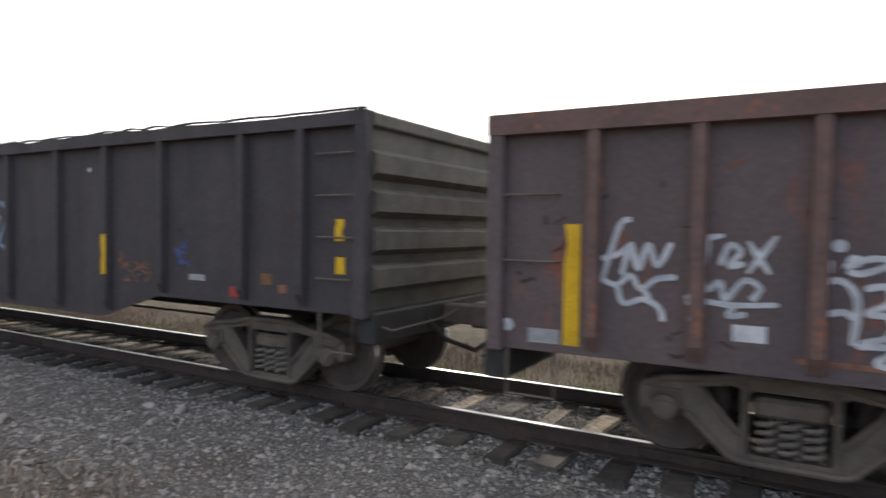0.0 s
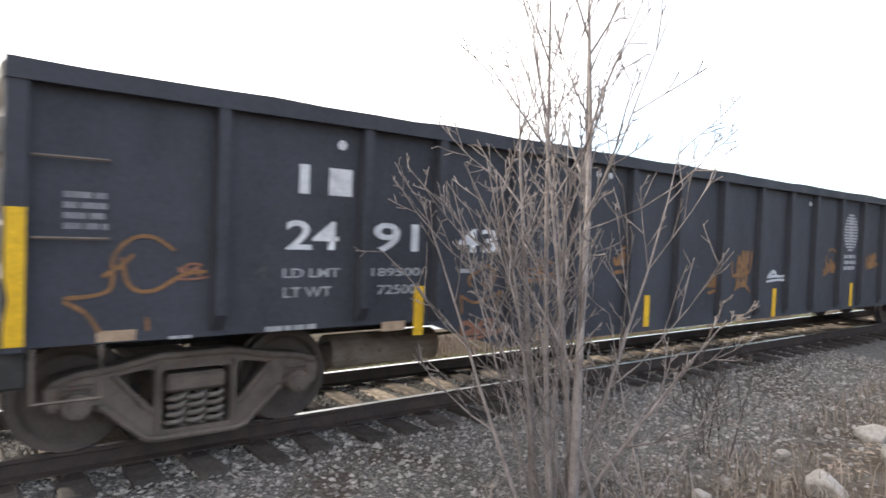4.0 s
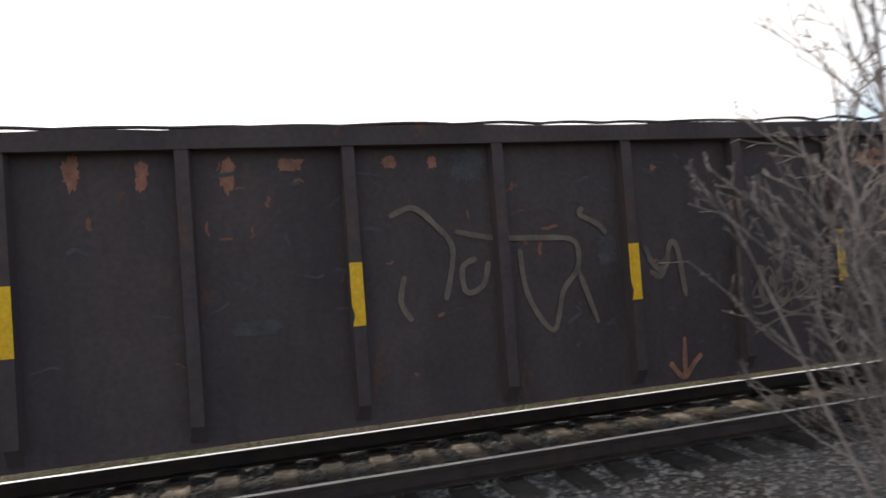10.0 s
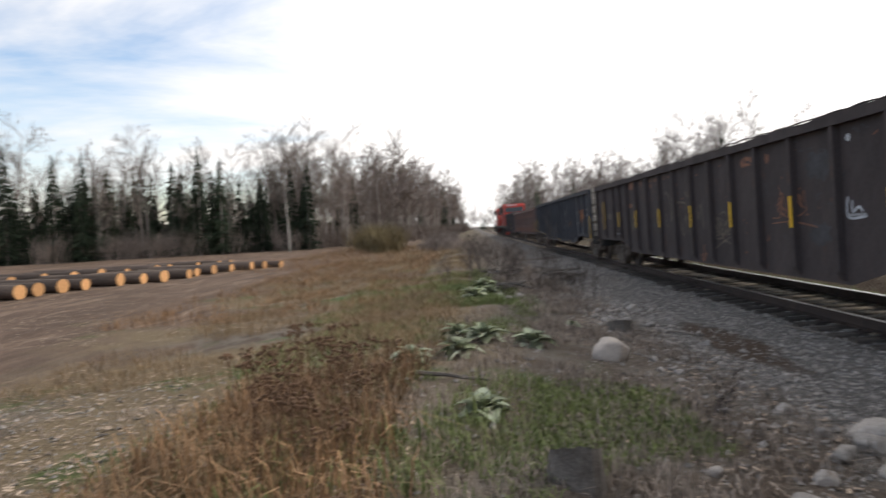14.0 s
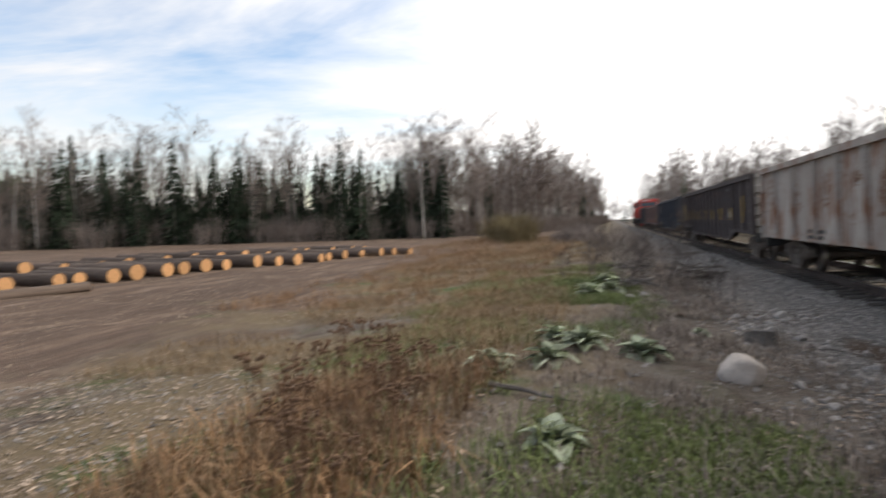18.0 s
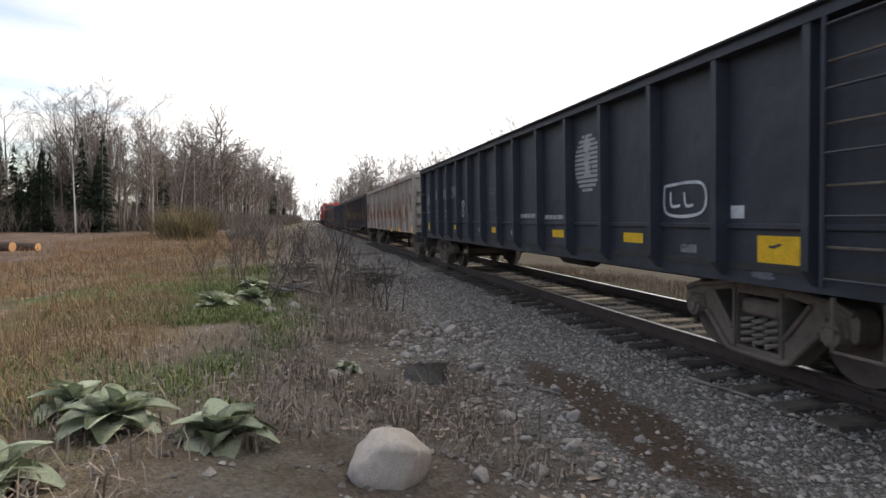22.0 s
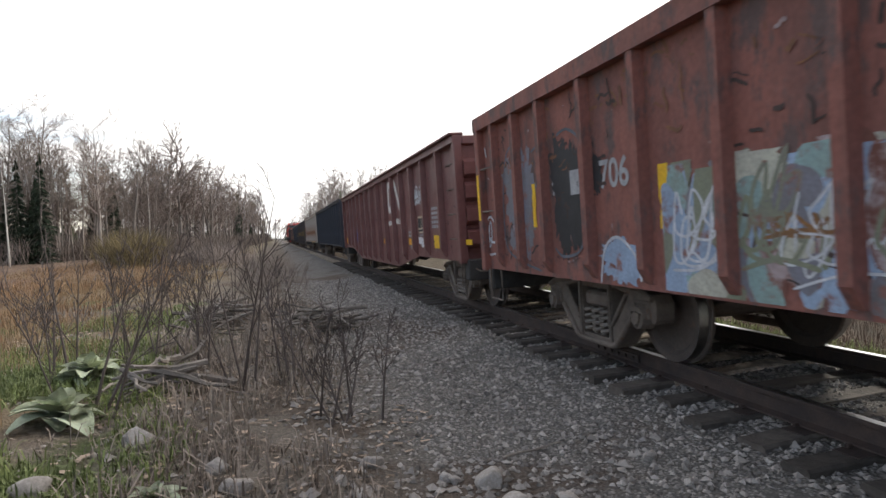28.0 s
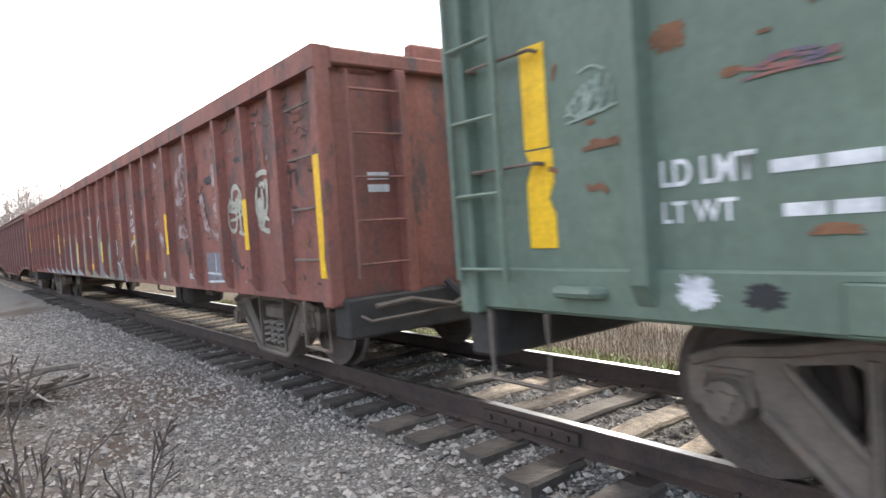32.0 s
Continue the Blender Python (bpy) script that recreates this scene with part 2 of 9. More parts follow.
M_STEEL = mat("truck_steel", (0.185, 0.148, 0.122), (0.10, 0.08, 0.067), rust=(0.17, 0.10, 0.068), rust_amount=0.25, rough=0.8, scale=4, fine=50)
M_SPRING = mat("spring_steel", (0.27, 0.235, 0.205), (0.15, 0.125, 0.105), rust=(0.2, 0.12, 0.08), rust_amount=0.2, rough=0.75, scale=9, fine=60)
M_WHEEL = mat("wheel_steel", (0.125, 0.096, 0.082), (0.075, 0.06, 0.052), rust=(0.16, 0.10, 0.07), rust_amount=0.2, rough=0.75, scale=4)
M_TREAD = mat("wheel_tread", (0.45, 0.44, 0.43), rough=0.3, metal=1.0, bump=0.02)
M_DARK = mat("dark_iron", (0.05, 0.046, 0.044), rough=0.7, scale=6)
M_YELLOW = mat("reflector_yellow", (0.86, 0.52, 0.02), (0.7, 0.4, 0.015), rough=0.5, scale=8, bump=0.05)
M_ORANGE = mat("reflector_orange", (0.85, 0.40, 0.03), (0.7, 0.3, 0.02), rough=0.5, scale=8, bump=0.05)
M_WHITE = mat("white_paint", (0.75, 0.75, 0.76), (0.5, 0.5, 0.52), rough=0.7, scale=9, bump=0.05)
M_GREY = mat("pale_paint", (0.42, 0.42, 0.43), (0.28, 0.28, 0.29), rough=0.7, scale=9, bump=0.05)
M_TAN = mat("tan_plate", (0.50, 0.36, 0.24), (0.35, 0.24, 0.16), rough=0.7, scale=9, bump=0.05)

# ---- track ----
TRACK = pose(0, 0, 0, CANT)
GAUGE = 1.5
rail_profile = [(-0.07, -0.17), (0.07, -0.17), (0.07, -0.158), (0.012, -0.14), (0.009, -0.045), (0.036, -0.033), (0.036, -0.006), (0.030, 0.0), (-0.030, 0.0), (-0.036, -0.006), (-0.036, -0.033), (-0.009, -0.045), (-0.012, -0.14), (-0.07, -0.158)]
X0, X1 = -420.0, 300.0


def rail(y):
    bm = bmesh.new()
    a = [bm.verts.new((X0, y + u, w)) for u, w in rail_profile]
    b = [bm.verts.new((X1, y + u, w)) for u, w in rail_profile]
    n = len(a)
    bm.faces.new(a); bm.faces.new(b[::-1])
    for i in range(n):
        f = bm.faces.new((a[i], b[i], b[(i + 1) % n], a[(i + 1) % n]))
        f.material_index = 1 if i == 7 else 0
    return mesh_of("rail", bm, [M_RAIL, M_RAIL_TOP])


for y in (0.0, GAUGE):
    ob = put("rail", rail(y), None, TRACK)
    tagged(ob, "rusty steel rail with a polished running surface", "rail", "rails of the track", "structure")
# ---- ground ----
GY = [-400, -90, -40, -15, -12, -8.5, -6.5, -5.2, -4, -2.6, -1.6, -0.6, 0.2, 1.3, 2.2, 3.0, 5, 9, 30, 400]
GZ = [-1.9, -1.4, -1.0, -0.92, -0.85, -0.55, -0.25, -0.18, -0.33, -0.42, -0.40, -0.265, -0.195, -0.145, -0.16, -0.33, -0.75, -0.9, -0.9, -0.9]


def shore(x):
    """Where the lake beyond the track begins."""
    return float(np.interp(x, (-60, -15, 0, 8, 16, 60, 300), (60, 40, 22, 14, 6.5, 6, 8)))


def ground_z(x, y):
    z = float(np.interp(y, GY, GZ))
    if 4 < y < 132:
        k = min(1.0, max(0.0, (y - shore(x)) / 2.5), max(0.0, (132 - y) / 6))
        z += (-1.8 - z) * k
    k = min(1.0, max(0.0, (-y - 1.8) / 2.5)) if y < 0 else min(1.0, max(0.0, (y - 3) / 4))
    n = noise.noise((x * 0.35, y * 0.35, 0.3)) * 0.10 + noise.noise((x * 1.3, y * 1.3, 2.0)) * 0.045
    return z + n * k + noise.noise((x * 0.9, y * 0.9, 5.0)) * 0.02


def ground_material():
    m = bpy.data.materials.new("ground_cover")
    m.use_nodes = True
    n, l = m.node_tree.nodes, m.node_tree.links
    bs = n["Principled BSDF"]
    tc = n.new("ShaderNodeTexCoord")
    sp = n.new("ShaderNodeSeparateXYZ")
    l.new(tc.outputs["Object"], sp.inputs[0])

    def tex(scale, detail=5, rough=0.6):
        t = n.new("ShaderNodeTexNoise")
        t.inputs["Scale"].default_value, t.inputs["Detail"].default_value, t.inputs["Roughness"].default_value = scale, detail, rough
        l.new(tc.outputs["Object"], t.inputs["Vector"])
        return t.outputs["Fac"]

    def ramp(v, a, b):
        r = n.new("ShaderNodeMapRange")
        r.inputs["From Min"].default_value, r.inputs["From Max"].default_value = a, b
        l.new(v, r.inputs["Value"])
        return r.outputs[0]

    def math2(op, a, b):
        q = n.new("ShaderNodeMath"); q.operation = op
        for k, v in enumerate((a, b)):
            if isinstance(v, (int, float)):
                q.inputs[k].default_value = v
            else:
                l.new(v, q.inputs[k])
        return q.outputs[0]

    def mixc(fac, a, b):
        q = n.new("ShaderNodeMix"); q.data_type = "RGBA"
        l.new(fac, q.inputs["Factor"])
        for k, v in (("A", a), ("B", b)):
            if isinstance(v, tuple):
                q.inputs[k].default_value = (*v, 1)
            else:
                l.new(v, q.inputs[k])
        return q.outputs["Result"]

    big, mid, fine = tex(0.25), tex(1.6, 8, 0.7), tex(28, 6, 0.7)
    vor = n.new("ShaderNodeTexVoronoi")
    vor.inputs["Scale"].default_value = 24
    l.new(tc.outputs["Object"], vor.inputs["Vector"])
    stone = mixc(ramp(fine, 0.3, 0.7), (0.125, 0.114, 0.104), (0.29, 0.272, 0.253))
    cell = n.new("ShaderNodeTexVoronoi")
    cell.inputs["Scale"].default_value = 40
    l.new(tc.outputs["Object"], cell.inputs["Vector"])
    tone = n.new("ShaderNodeSeparateXYZ")
    l.new(cell.outputs["Color"], tone.inputs[0])
    grit = mixc(tone.outputs["X"], (0.13, 0.12, 0.11), (0.44, 0.415, 0.39))
    # cell edges go dark: shade between stones painted into the colour
    grit = mixc(ramp(cell.outputs["Distance"], 0.28, 0.55), grit, (0.06, 0.055, 0.05))
    half = n.new("ShaderNodeValue")
    half.outputs[0].default_value = 0.6
    stone = mixc(half.outputs[0], stone, grit)
    soil = mixc(ramp(fine, 0.3, 0.7), (0.055, 0.042, 0.034), (0.15, 0.115, 0.088))
    straw = mixc(ramp(fine, 0.35, 0.65), (0.11, 0.08, 0.05), (0.235, 0.18, 0.11))
    litter = mixc(ramp(mid, 0.42, 0.58), soil, mixc(ramp(fine, 0.3, 0.7), (0.10, 0.085, 0.07), (0.24, 0.205, 0.17)))
    green = mixc(ramp(fine, 0.3, 0.7), (0.045, 0.065, 0.02), (0.11, 0.14, 0.05))
    yard = mixc(ramp(mid, 0.3, 0.7), (0.145, 0.093, 0.065), (0.255, 0.18, 0.132))
    yard = mixc(ramp(big, 0.45, 0.62), yard, mixc(ramp(fine, 0.3, 0.7), (0.07, 0.045, 0.034), (0.19, 0.13, 0.095)))
    # wheel ruts and drag marks along the yard
    rut = n.new("ShaderNodeTexNoise")
    rut.inputs["Scale"].default_value, rut.inputs["Detail"].default_value, rut.inputs["Roughness"].default_value = 1.0, 8, 0.72
    lay = n.new("ShaderNodeMapping")
    lay.inputs["Scale"].default_value, lay.inputs["Rotation"].default_value = (0.16, 1.5, 1.0), (0, 0, 0.28)
    l.new(tc.outputs["Object"], lay.inputs[0])
    l.new(lay.outputs[0], rut.inputs["Vector"])
    yard = mixc(ramp(rut.outputs["Fac"], 0.42, 0.60), mixc(ramp(fine, 0.3, 0.7), (0.06, 0.04, 0.03), (0.15, 0.105, 0.078)), yard)
    yard = mixc(ramp(rut.outputs["Fac"], 0.58, 0.70), yard, (0.33, 0.255, 0.20))
    # stone by the track, litter on the bank, straw beyond it, bare soil in the yard
    wob = math2("MULTIPLY", math2("SUBTRACT", mid, 0.5), 2.2)
    y = math2("ADD", sp.outputs["Y"], wob)
    bank = ramp(y, -2.2, -3.0)
    worn = math2("MULTIPLY", ramp(tex(0.42, 6, 0.65), 0.53, 0.62), ramp(y, -0.4, -0.9))
    stone = mixc(worn, stone, mixc(ramp(fine, 0.3, 0.7), (0.06, 0.045, 0.036), (0.14, 0.11, 0.09)))
    col = mixc(bank, stone, litter)
    # an oily brown stain along the gravel
    ax = math2("DIVIDE", math2("ADD", sp.outputs["X"], 15.9), 2.3)
    ay = math2("DIVIDE", math2("ADD", math2("ADD", sp.outputs["Y"], 1.75), math2("MULTIPLY", math2("SUBTRACT", mid, 0.5), 0.9)), 0.34)
    oil = ramp(math2("ADD", math2("ADD", math2("MULTIPLY", ax, ax), math2("MULTIPLY", ay, ay)), math2("MULTIPLY", math2("SUBTRACT", fine, 0.5), 1.4)), 1.25, 0.45)
    col = mixc(oil, col, mixc(ramp(fine, 0.3, 0.7), (0.04, 0.028, 0.021), (0.125, 0.09, 0.066)))
    patch = math2("MULTIPLY", ramp(y, -4.6, -6.0), ramp(big, 0.42, 0.56))
    col = mixc(patch, col, straw)
    gp = math2("MULTIPLY", ramp(y, -3.8, -5.0), ramp(tex(0.55, 4), 0.55, 0.66))
    col = mixc(gp, col, green)
    col = mixc(ramp(math2("ADD", y, math2("MULTIPLY", math2("SUBTRACT", big, 0.5), 14.0)), -12.0, -15.0), col, yard)
    far = ramp(y, 2.6, 3.6)
    col = mixc(far, col, mixc(ramp(mid, 0.35, 0.65), (0.04, 0.034, 0.022), (0.095, 0.07, 0.045)))
    l.new(col, bs.inputs["Base Color"])
    bs.inputs["Roughness"].default_value = 0.95
    bs.inputs["Specular IOR Level"].default_value = 0.2
    bp = n.new("ShaderNodeBump")
    bp.inputs["Strength"].default_value, bp.inputs["Distance"].default_value = 0.8, 0.03
    l.new(math2("SUBTRACT", math2("ADD", fine, math2("MULTIPLY", mid, 0.6)), math2("MULTIPLY", cell.outputs["Distance"], 0.7)), bp.inputs["Height"])
    l.new(bp.outputs[0], bs.inputs["Normal"])
    return m


def axis_steps(spans):
    out = []
    for a, b, s in spans:
        out += list(np.arange(a, b, s))
    return out + [spans[-1][1]]


gx = axis_steps([(-3000, -420, 430), (-420, -100, 20), (-100, -40, 4), (-40, -26, 0.7), (-26, 14, 0.28), (14, 30, 0.8), (30, 90, 6), (90, 300, 35), (300, 3000, 450)])
gy = axis_steps([(-3000, -400, 433), (-400, -90, 31), (-90, -30, 5), (-30, -14, 1.2), (-14, -8, 0.5), (-8, 3.2, 0.2), (3.2, 9, 0.6), (9, 30, 2), (30, 120, 15), (120, 150, 5), (150, 300, 30), (300, 3000, 450)])
verts = [(x, y, ground_z(x, y)) for y in gy for x in gx]
nx = len(gx)
faces = [(j * nx + i, j * nx + i + 1, (j + 1) * nx + i + 1, (j + 1) * nx + i) for j in range(len(gy) - 1) for i in range(nx - 1)]
ground = put("ground", raw_mesh("ground", verts, faces, ground_material()))
for p in ground.data.polygons:
    p.use_smooth = True
tagged(ground, "gravel by the track, dead grass and bare soil beyond", "ground", kind="structure")

M_WATER = mat("lake_water", (0.02, 0.026, 0.028), (0.015, 0.02, 0.022), rough=0.06, scale=0.1, fine=1.5, bump=0.05, spec=0.5)
lake_bm = bmesh.new()
lake_rows = [[lake_bm.verts.new((x, y, -1.16)) for x in range(-70, 431, 50)] for y in (5, 45, 90, 130)]
for la, lb in zip(lake_rows, lake_rows[1:]):
    for k in range(10):
        lake_bm.faces.new((la[k], la[k + 1], lb[k + 1], lb[k]))
lake = part("water", lake_bm, M_WATER, None)
tagged(lake, "still pale lake beyond the railway bank", "lake", kind="structure")

# ---- sleepers ----
tie_rnd = random.Random(11)
bed = put("track_bed", raw_mesh("track_bed", [], [], M_TIE), None, TRACK)
tagged(bed, "weathered timber sleepers under the rails", "sleepers", kind="structure")


def tie_mesh(k):
    """A weathered sleeper: split ends, uneven top."""
    rnd = random.Random(100 + k)
    bm = bmesh.new()
    n = 7
    rows = []
    w = 0.115 + rnd.uniform(-0.012, 0.012)
    for i in range(n):
        y = (-0.55, -0.04, 0.34, 0.75, 1.16, 1.54, 2.05)[i] + (rnd.uniform(-0.05, 0.05) if i in (0, n - 1) else 0)
        dx, dz = rnd.uniform(-0.008, 0.008), rnd.uniform(-0.012, 0.006)
        rows.append([bm.verts.new(p) for p in ((-w + dx, y, -0.34), (w + dx, y, -0.34), (w + dx, y, -0.185 + dz), (w * 0.8 + dx, y, -0.168 + dz), (0.2 * w, y, -0.174 + dz), (-w * 0.8 + dx, y, -0.168 + dz), (-w + dx, y, -0.185 + dz))])
    # paler between the rails, darker at the free ends
    for i, (a, b) in enumerate(zip(rows, rows[1:])):
        for q in range(7):
            bm.faces.new((a[q], b[q], b[(q + 1) % 7], a[(q + 1) % 7])).material_index = int(i in (0, n - 2))
    bm.faces.new(rows[0][::-1]).material_index = 1
    bm.faces.new(rows[-1]).material_index = 1
    me = mesh_of("sleeper", bm, M_TIE if k % 4 else M_TIE_DARK)
    me.materials.append(M_TIE_DARK)
    return me


TIES = [tie_mesh(k) for k in range(9)]
plate_mesh = mesh_of("tie_plate", box(bmesh.new(), -0.09, 0.09, -0.17, 0.17, -0.178, -0.166), M_RAIL)
spike = mesh_of("spike", box(bmesh.new(), -0.014, 0.014, -0.02, 0.02, -0.17, -0.145, bevel=0.004), M_RAIL)
x = -52.0
while x < 40.0:
    t = put("sleeper", TIES[tie_rnd.randrange(9)], bed, pose(x, tie_rnd.uniform(-0.06, 0.06), tie_rnd.uniform(-0.012, 0.004), 0, 0, tie_rnd.uniform(-3.5, 3.5)))
    if -34 < x < 12:
        for yy in (0.0, GAUGE):
            put("tie_plate", plate_mesh, t, pose(0, yy, 0))
            for dx, dy in ((-0.05, -0.085), (0.05, 0.085)):
                put("spike", spike, t, pose(dx, yy + dy, 0.012))
    x += 0.50 + tie_rnd.uniform(-0.05, 0.05)
bm = bmesh.new()
for x in [-52.5 - 0.5 * i for i in range(500)] + [40.5 + 0.5 * i for i in range(200)]:
    box(bm, x - 0.115, x + 0.115, -0.55, 2.05, -0.32, -0.17)
far_ties = put("far_sleepers", mesh_of("far_sleepers", bm, M_TIE), None, TRACK)
tagged(far_ties, "distant timber sleepers under the rails", "sleepers", kind="stuff")
# joint bars at rail joints
for jx in (-34.6, -22.7, -14.6, -4.2, 7.7):
    bm = bmesh.new()
    box(bm, jx - 0.45, jx + 0.45, -0.036, -0.012, -0.135, -0.05, bevel=0.006)
    for k in range(6):
        disc(bm, (jx - 0.36 + 0.145 * k, -0.09), -0.055, -0.03, 0.02, 6)
    jb = part("joint_bar", bm, M_RAIL, None)
    jb.matrix_basis = TRACK
    tagged(jb, "rusty bolted joint bar on the rail web", "joint bar", "joint bars of the track")

# ---- loose stones ----
M_STONE = mat("ballast_stone", (0.315, 0.287, 0.261), (0.175, 0.155, 0.138), rough=0.9, scale=6, fine=60, island=0.55, bump=0.3)
M_ROCK = mat("field_rock", (0.47, 0.425, 0.385), (0.30, 0.268, 0.24), rough=0.9, scale=5, fine=35, bump=0.5, obj_rand=0.2)


def pebbles(name, spots, seed, material, label):
    """Many small eight-sided stones in one mesh; spots are x, y, z, size."""
    rnd = np.random.RandomState(seed)
    n = len(spots)
    s = np.array(spots)
    base = np.array([(1, 0, 0), (-1, 0, 0), (0, 1, 0), (0, -1, 0), (0, 0, 1), (0, 0, -1)], float)
    v = base[None] * (0.65 + 0.7 * rnd.rand(n, 6, 1)) + rnd.uniform(-0.25, 0.25, (n, 6, 3))
    a = rnd.rand(n) * 6.283
    ca, sa = np.cos(a)[:, None], np.sin(a)[:, None]
    x, y = v[..., 0] * ca - v[..., 1] * sa, v[..., 0] * sa + v[..., 1] * ca
    v = np.stack([x * 1.1, y, v[..., 2] * 0.7], -1) * s[:, None, 3:4] + s[:, None, :3]
    tri = np.array([(0, 2, 4), (2, 1, 4), (1, 3, 4), (3, 0, 4), (2, 0, 5), (1, 2, 5), (3, 1, 5), (0, 3, 5)])
    f = (tri[None] + 6 * np.arange(n)[:, None, None]).reshape(-1, 3)
    ob = put(name, raw_mesh(name, v.reshape(-1, 3).tolist(), f.tolist(), material))
    return tagged(ob, label, "gravel", kind="stuff")


pr = np.random.RandomState(5)
spots = []
for _ in range(118000):
    x = -40 + 51 * pr.rand()
    y = -3.4 + 5.8 * pr.rand() ** 0.85
    if y < -2.4 and pr.rand() < 0.6:
        continue
    if -34 < x and pr.rand() < min(0.6, 0.02 * max(0.0, -22 - x)):
        continue
    if ((x + 15.9) / 2.1) ** 2 + ((y + 1.75) / 0.36) ** 2 < 1 and pr.rand() < 0.75:
        continue
    tz = math.tan(radians(CANT)) * y - 0.225
    z = max(ground_z(x, y), tz) if -0.6 < y < 2.2 else ground_z(x, y)
    size = 0.012 + 0.020 * pr.rand() ** 1.5
    if pr.rand() < 0.02:
        size *= 1.7
    spots.append((x, y, z + size * 0.15, size))
pebbles("ballast", spots, 6, M_STONE, "loose grey crushed-stone ballast beside and between the rails")
spots = []
for _ in range(2600):
    x, y = -15.5 + 7.5 * pr.rand(), -13.5 + 5.2 * pr.rand()
    size = 0.010 + 0.024 * pr.rand() ** 2
    spots.append((x, y, ground_z(x, y) + size * 0.2, size))
pebbles("yard_gravel", spots, 16, M_STONE, "grey gravel trodden into the edge of the yard")
spots = []
for _ in range(9000):
    x = -30 + 44 * pr.rand()
    y = -2.4 - 5.0 * pr.rand() ** 1.5
    size = 0.012 + 0.03 * pr.rand() ** 2.5
    if ((x + 15.9) / 2.1) ** 2 + ((y + 1.75) / 0.4) ** 2 < 1:
        continue
    spots.append((x, y, ground_z(x, y) + size * 0.2, size))
pebbles("scattered_stones", spots, 7, M_STONE, "small stones scattered over the dry bank")


def rock_mesh(name, seed, material=None, flat=0.7):
    rnd = random.Random(seed)
    bm = bmesh.new()
    bmesh.ops.create_icosphere(bm, subdivisions=3, radius=1.0)
    off = rnd.uniform(0, 50)
    cuts = [(Vector((rnd.uniform(-1, 1), rnd.uniform(-1, 1), rnd.uniform(-0.4, 1))).normalized(), rnd.uniform(0.55, 0.85)) for _ in range(11)]
    for v in bm.verts:
        p = v.co.copy()
        for d, r in cuts:
            e = p.dot(d)
            if e > r:
                p -= d * (e - r) * 0.97
        p *= 1 + 0.13 * noise.noise(p * 1.7 + Vector((off, 0, 0))) + 0.05 * noise.noise(p * 5 + Vector((0, off, 0)))
        v.co = Vector((p.x, p.y * 0.85, p.z * flat))
    me = mesh_of(name, bm, material or M_ROCK)
    for p in me.polygons:
        p.use_smooth = True
    return me


ROCKS = [rock_mesh("rock", 30 + k) for k in range(6)]


def rock(x, y, size, label="pale rounded field stone half sunk in dry litter", k=0, turn=0.0, name="rock", up=0.25):
    ob = put(name, ROCKS[k % 6], None, pose(x, y, ground_z(x, y) + size * up, 0, 0, turn) @ Matrix.Diagonal((size * 0.88, size * 0.88, size * 0.88, 1)))
    return tagged(ob, label, "rock")
# ---- the train ----
# posts along each wagon, metres from its front end
POSTS = dict(
    WA=[0.84, 1.7, 3.06, 4.1, 5.2, 6.3, 7.4, 8.55, 9.77, 11.05, 12.15, 13.24, 14.6, 15.46],
    WB=[0.91, 1.69, 2.46, 3.3, 4.24, 5.22, 6.17, 7.1, 8.01, 8.93, 9.87, 10.69, 11.62, 12.55, 13.48, 14.41, 15.34, 16.25, 17.1, 18.0, 18.96, 19.75, 20.51],
    WC_=[1.42, 2.72, 3.57, 4.6, 5.6, 6.67, 7.75, 8.9, 10.04, 11.09, 12.07, 13.17, 14.24, 15.32, 16.4, 17.75, 19.05],
    WD=[1.44, 2.76, 3.68, 4.66, 5.78, 6.91, 8.07, 9.25, 10.4, 11.5, 12.56, 13.62, 14.8, 15.95, 17.1, 18.0, 19.4],
    WE=[1.7, 3.4, 5.15, 6.7, 8.2, 9.9, 11.3, 12.8, 14.4],
    WF=[1.1, 2.25, 3.32, 4.38, 5.46, 6.5, 7.65, 8.65, 9.8, 10.93, 12.0, 13.15, 14.24, 15.3],
    WG=[1.15, 2.2, 3.2, 4.25, 5.35, 6.42, 7.52, 8.68, 9.82, 10.93, 12.02, 13.11, 14.2, 15.4],
    WH=[0.65, 1.37, 2.09, 3.03, 3.9, 4.83, 5.71, 6.62, 7.53, 8.42, 9.3, 10.25, 11.04, 11.95, 12.7, 13.65, 14.6, 15.3, 16.3, 17.3, 18.3, 19.05, 19.8],
    WI=[],
)


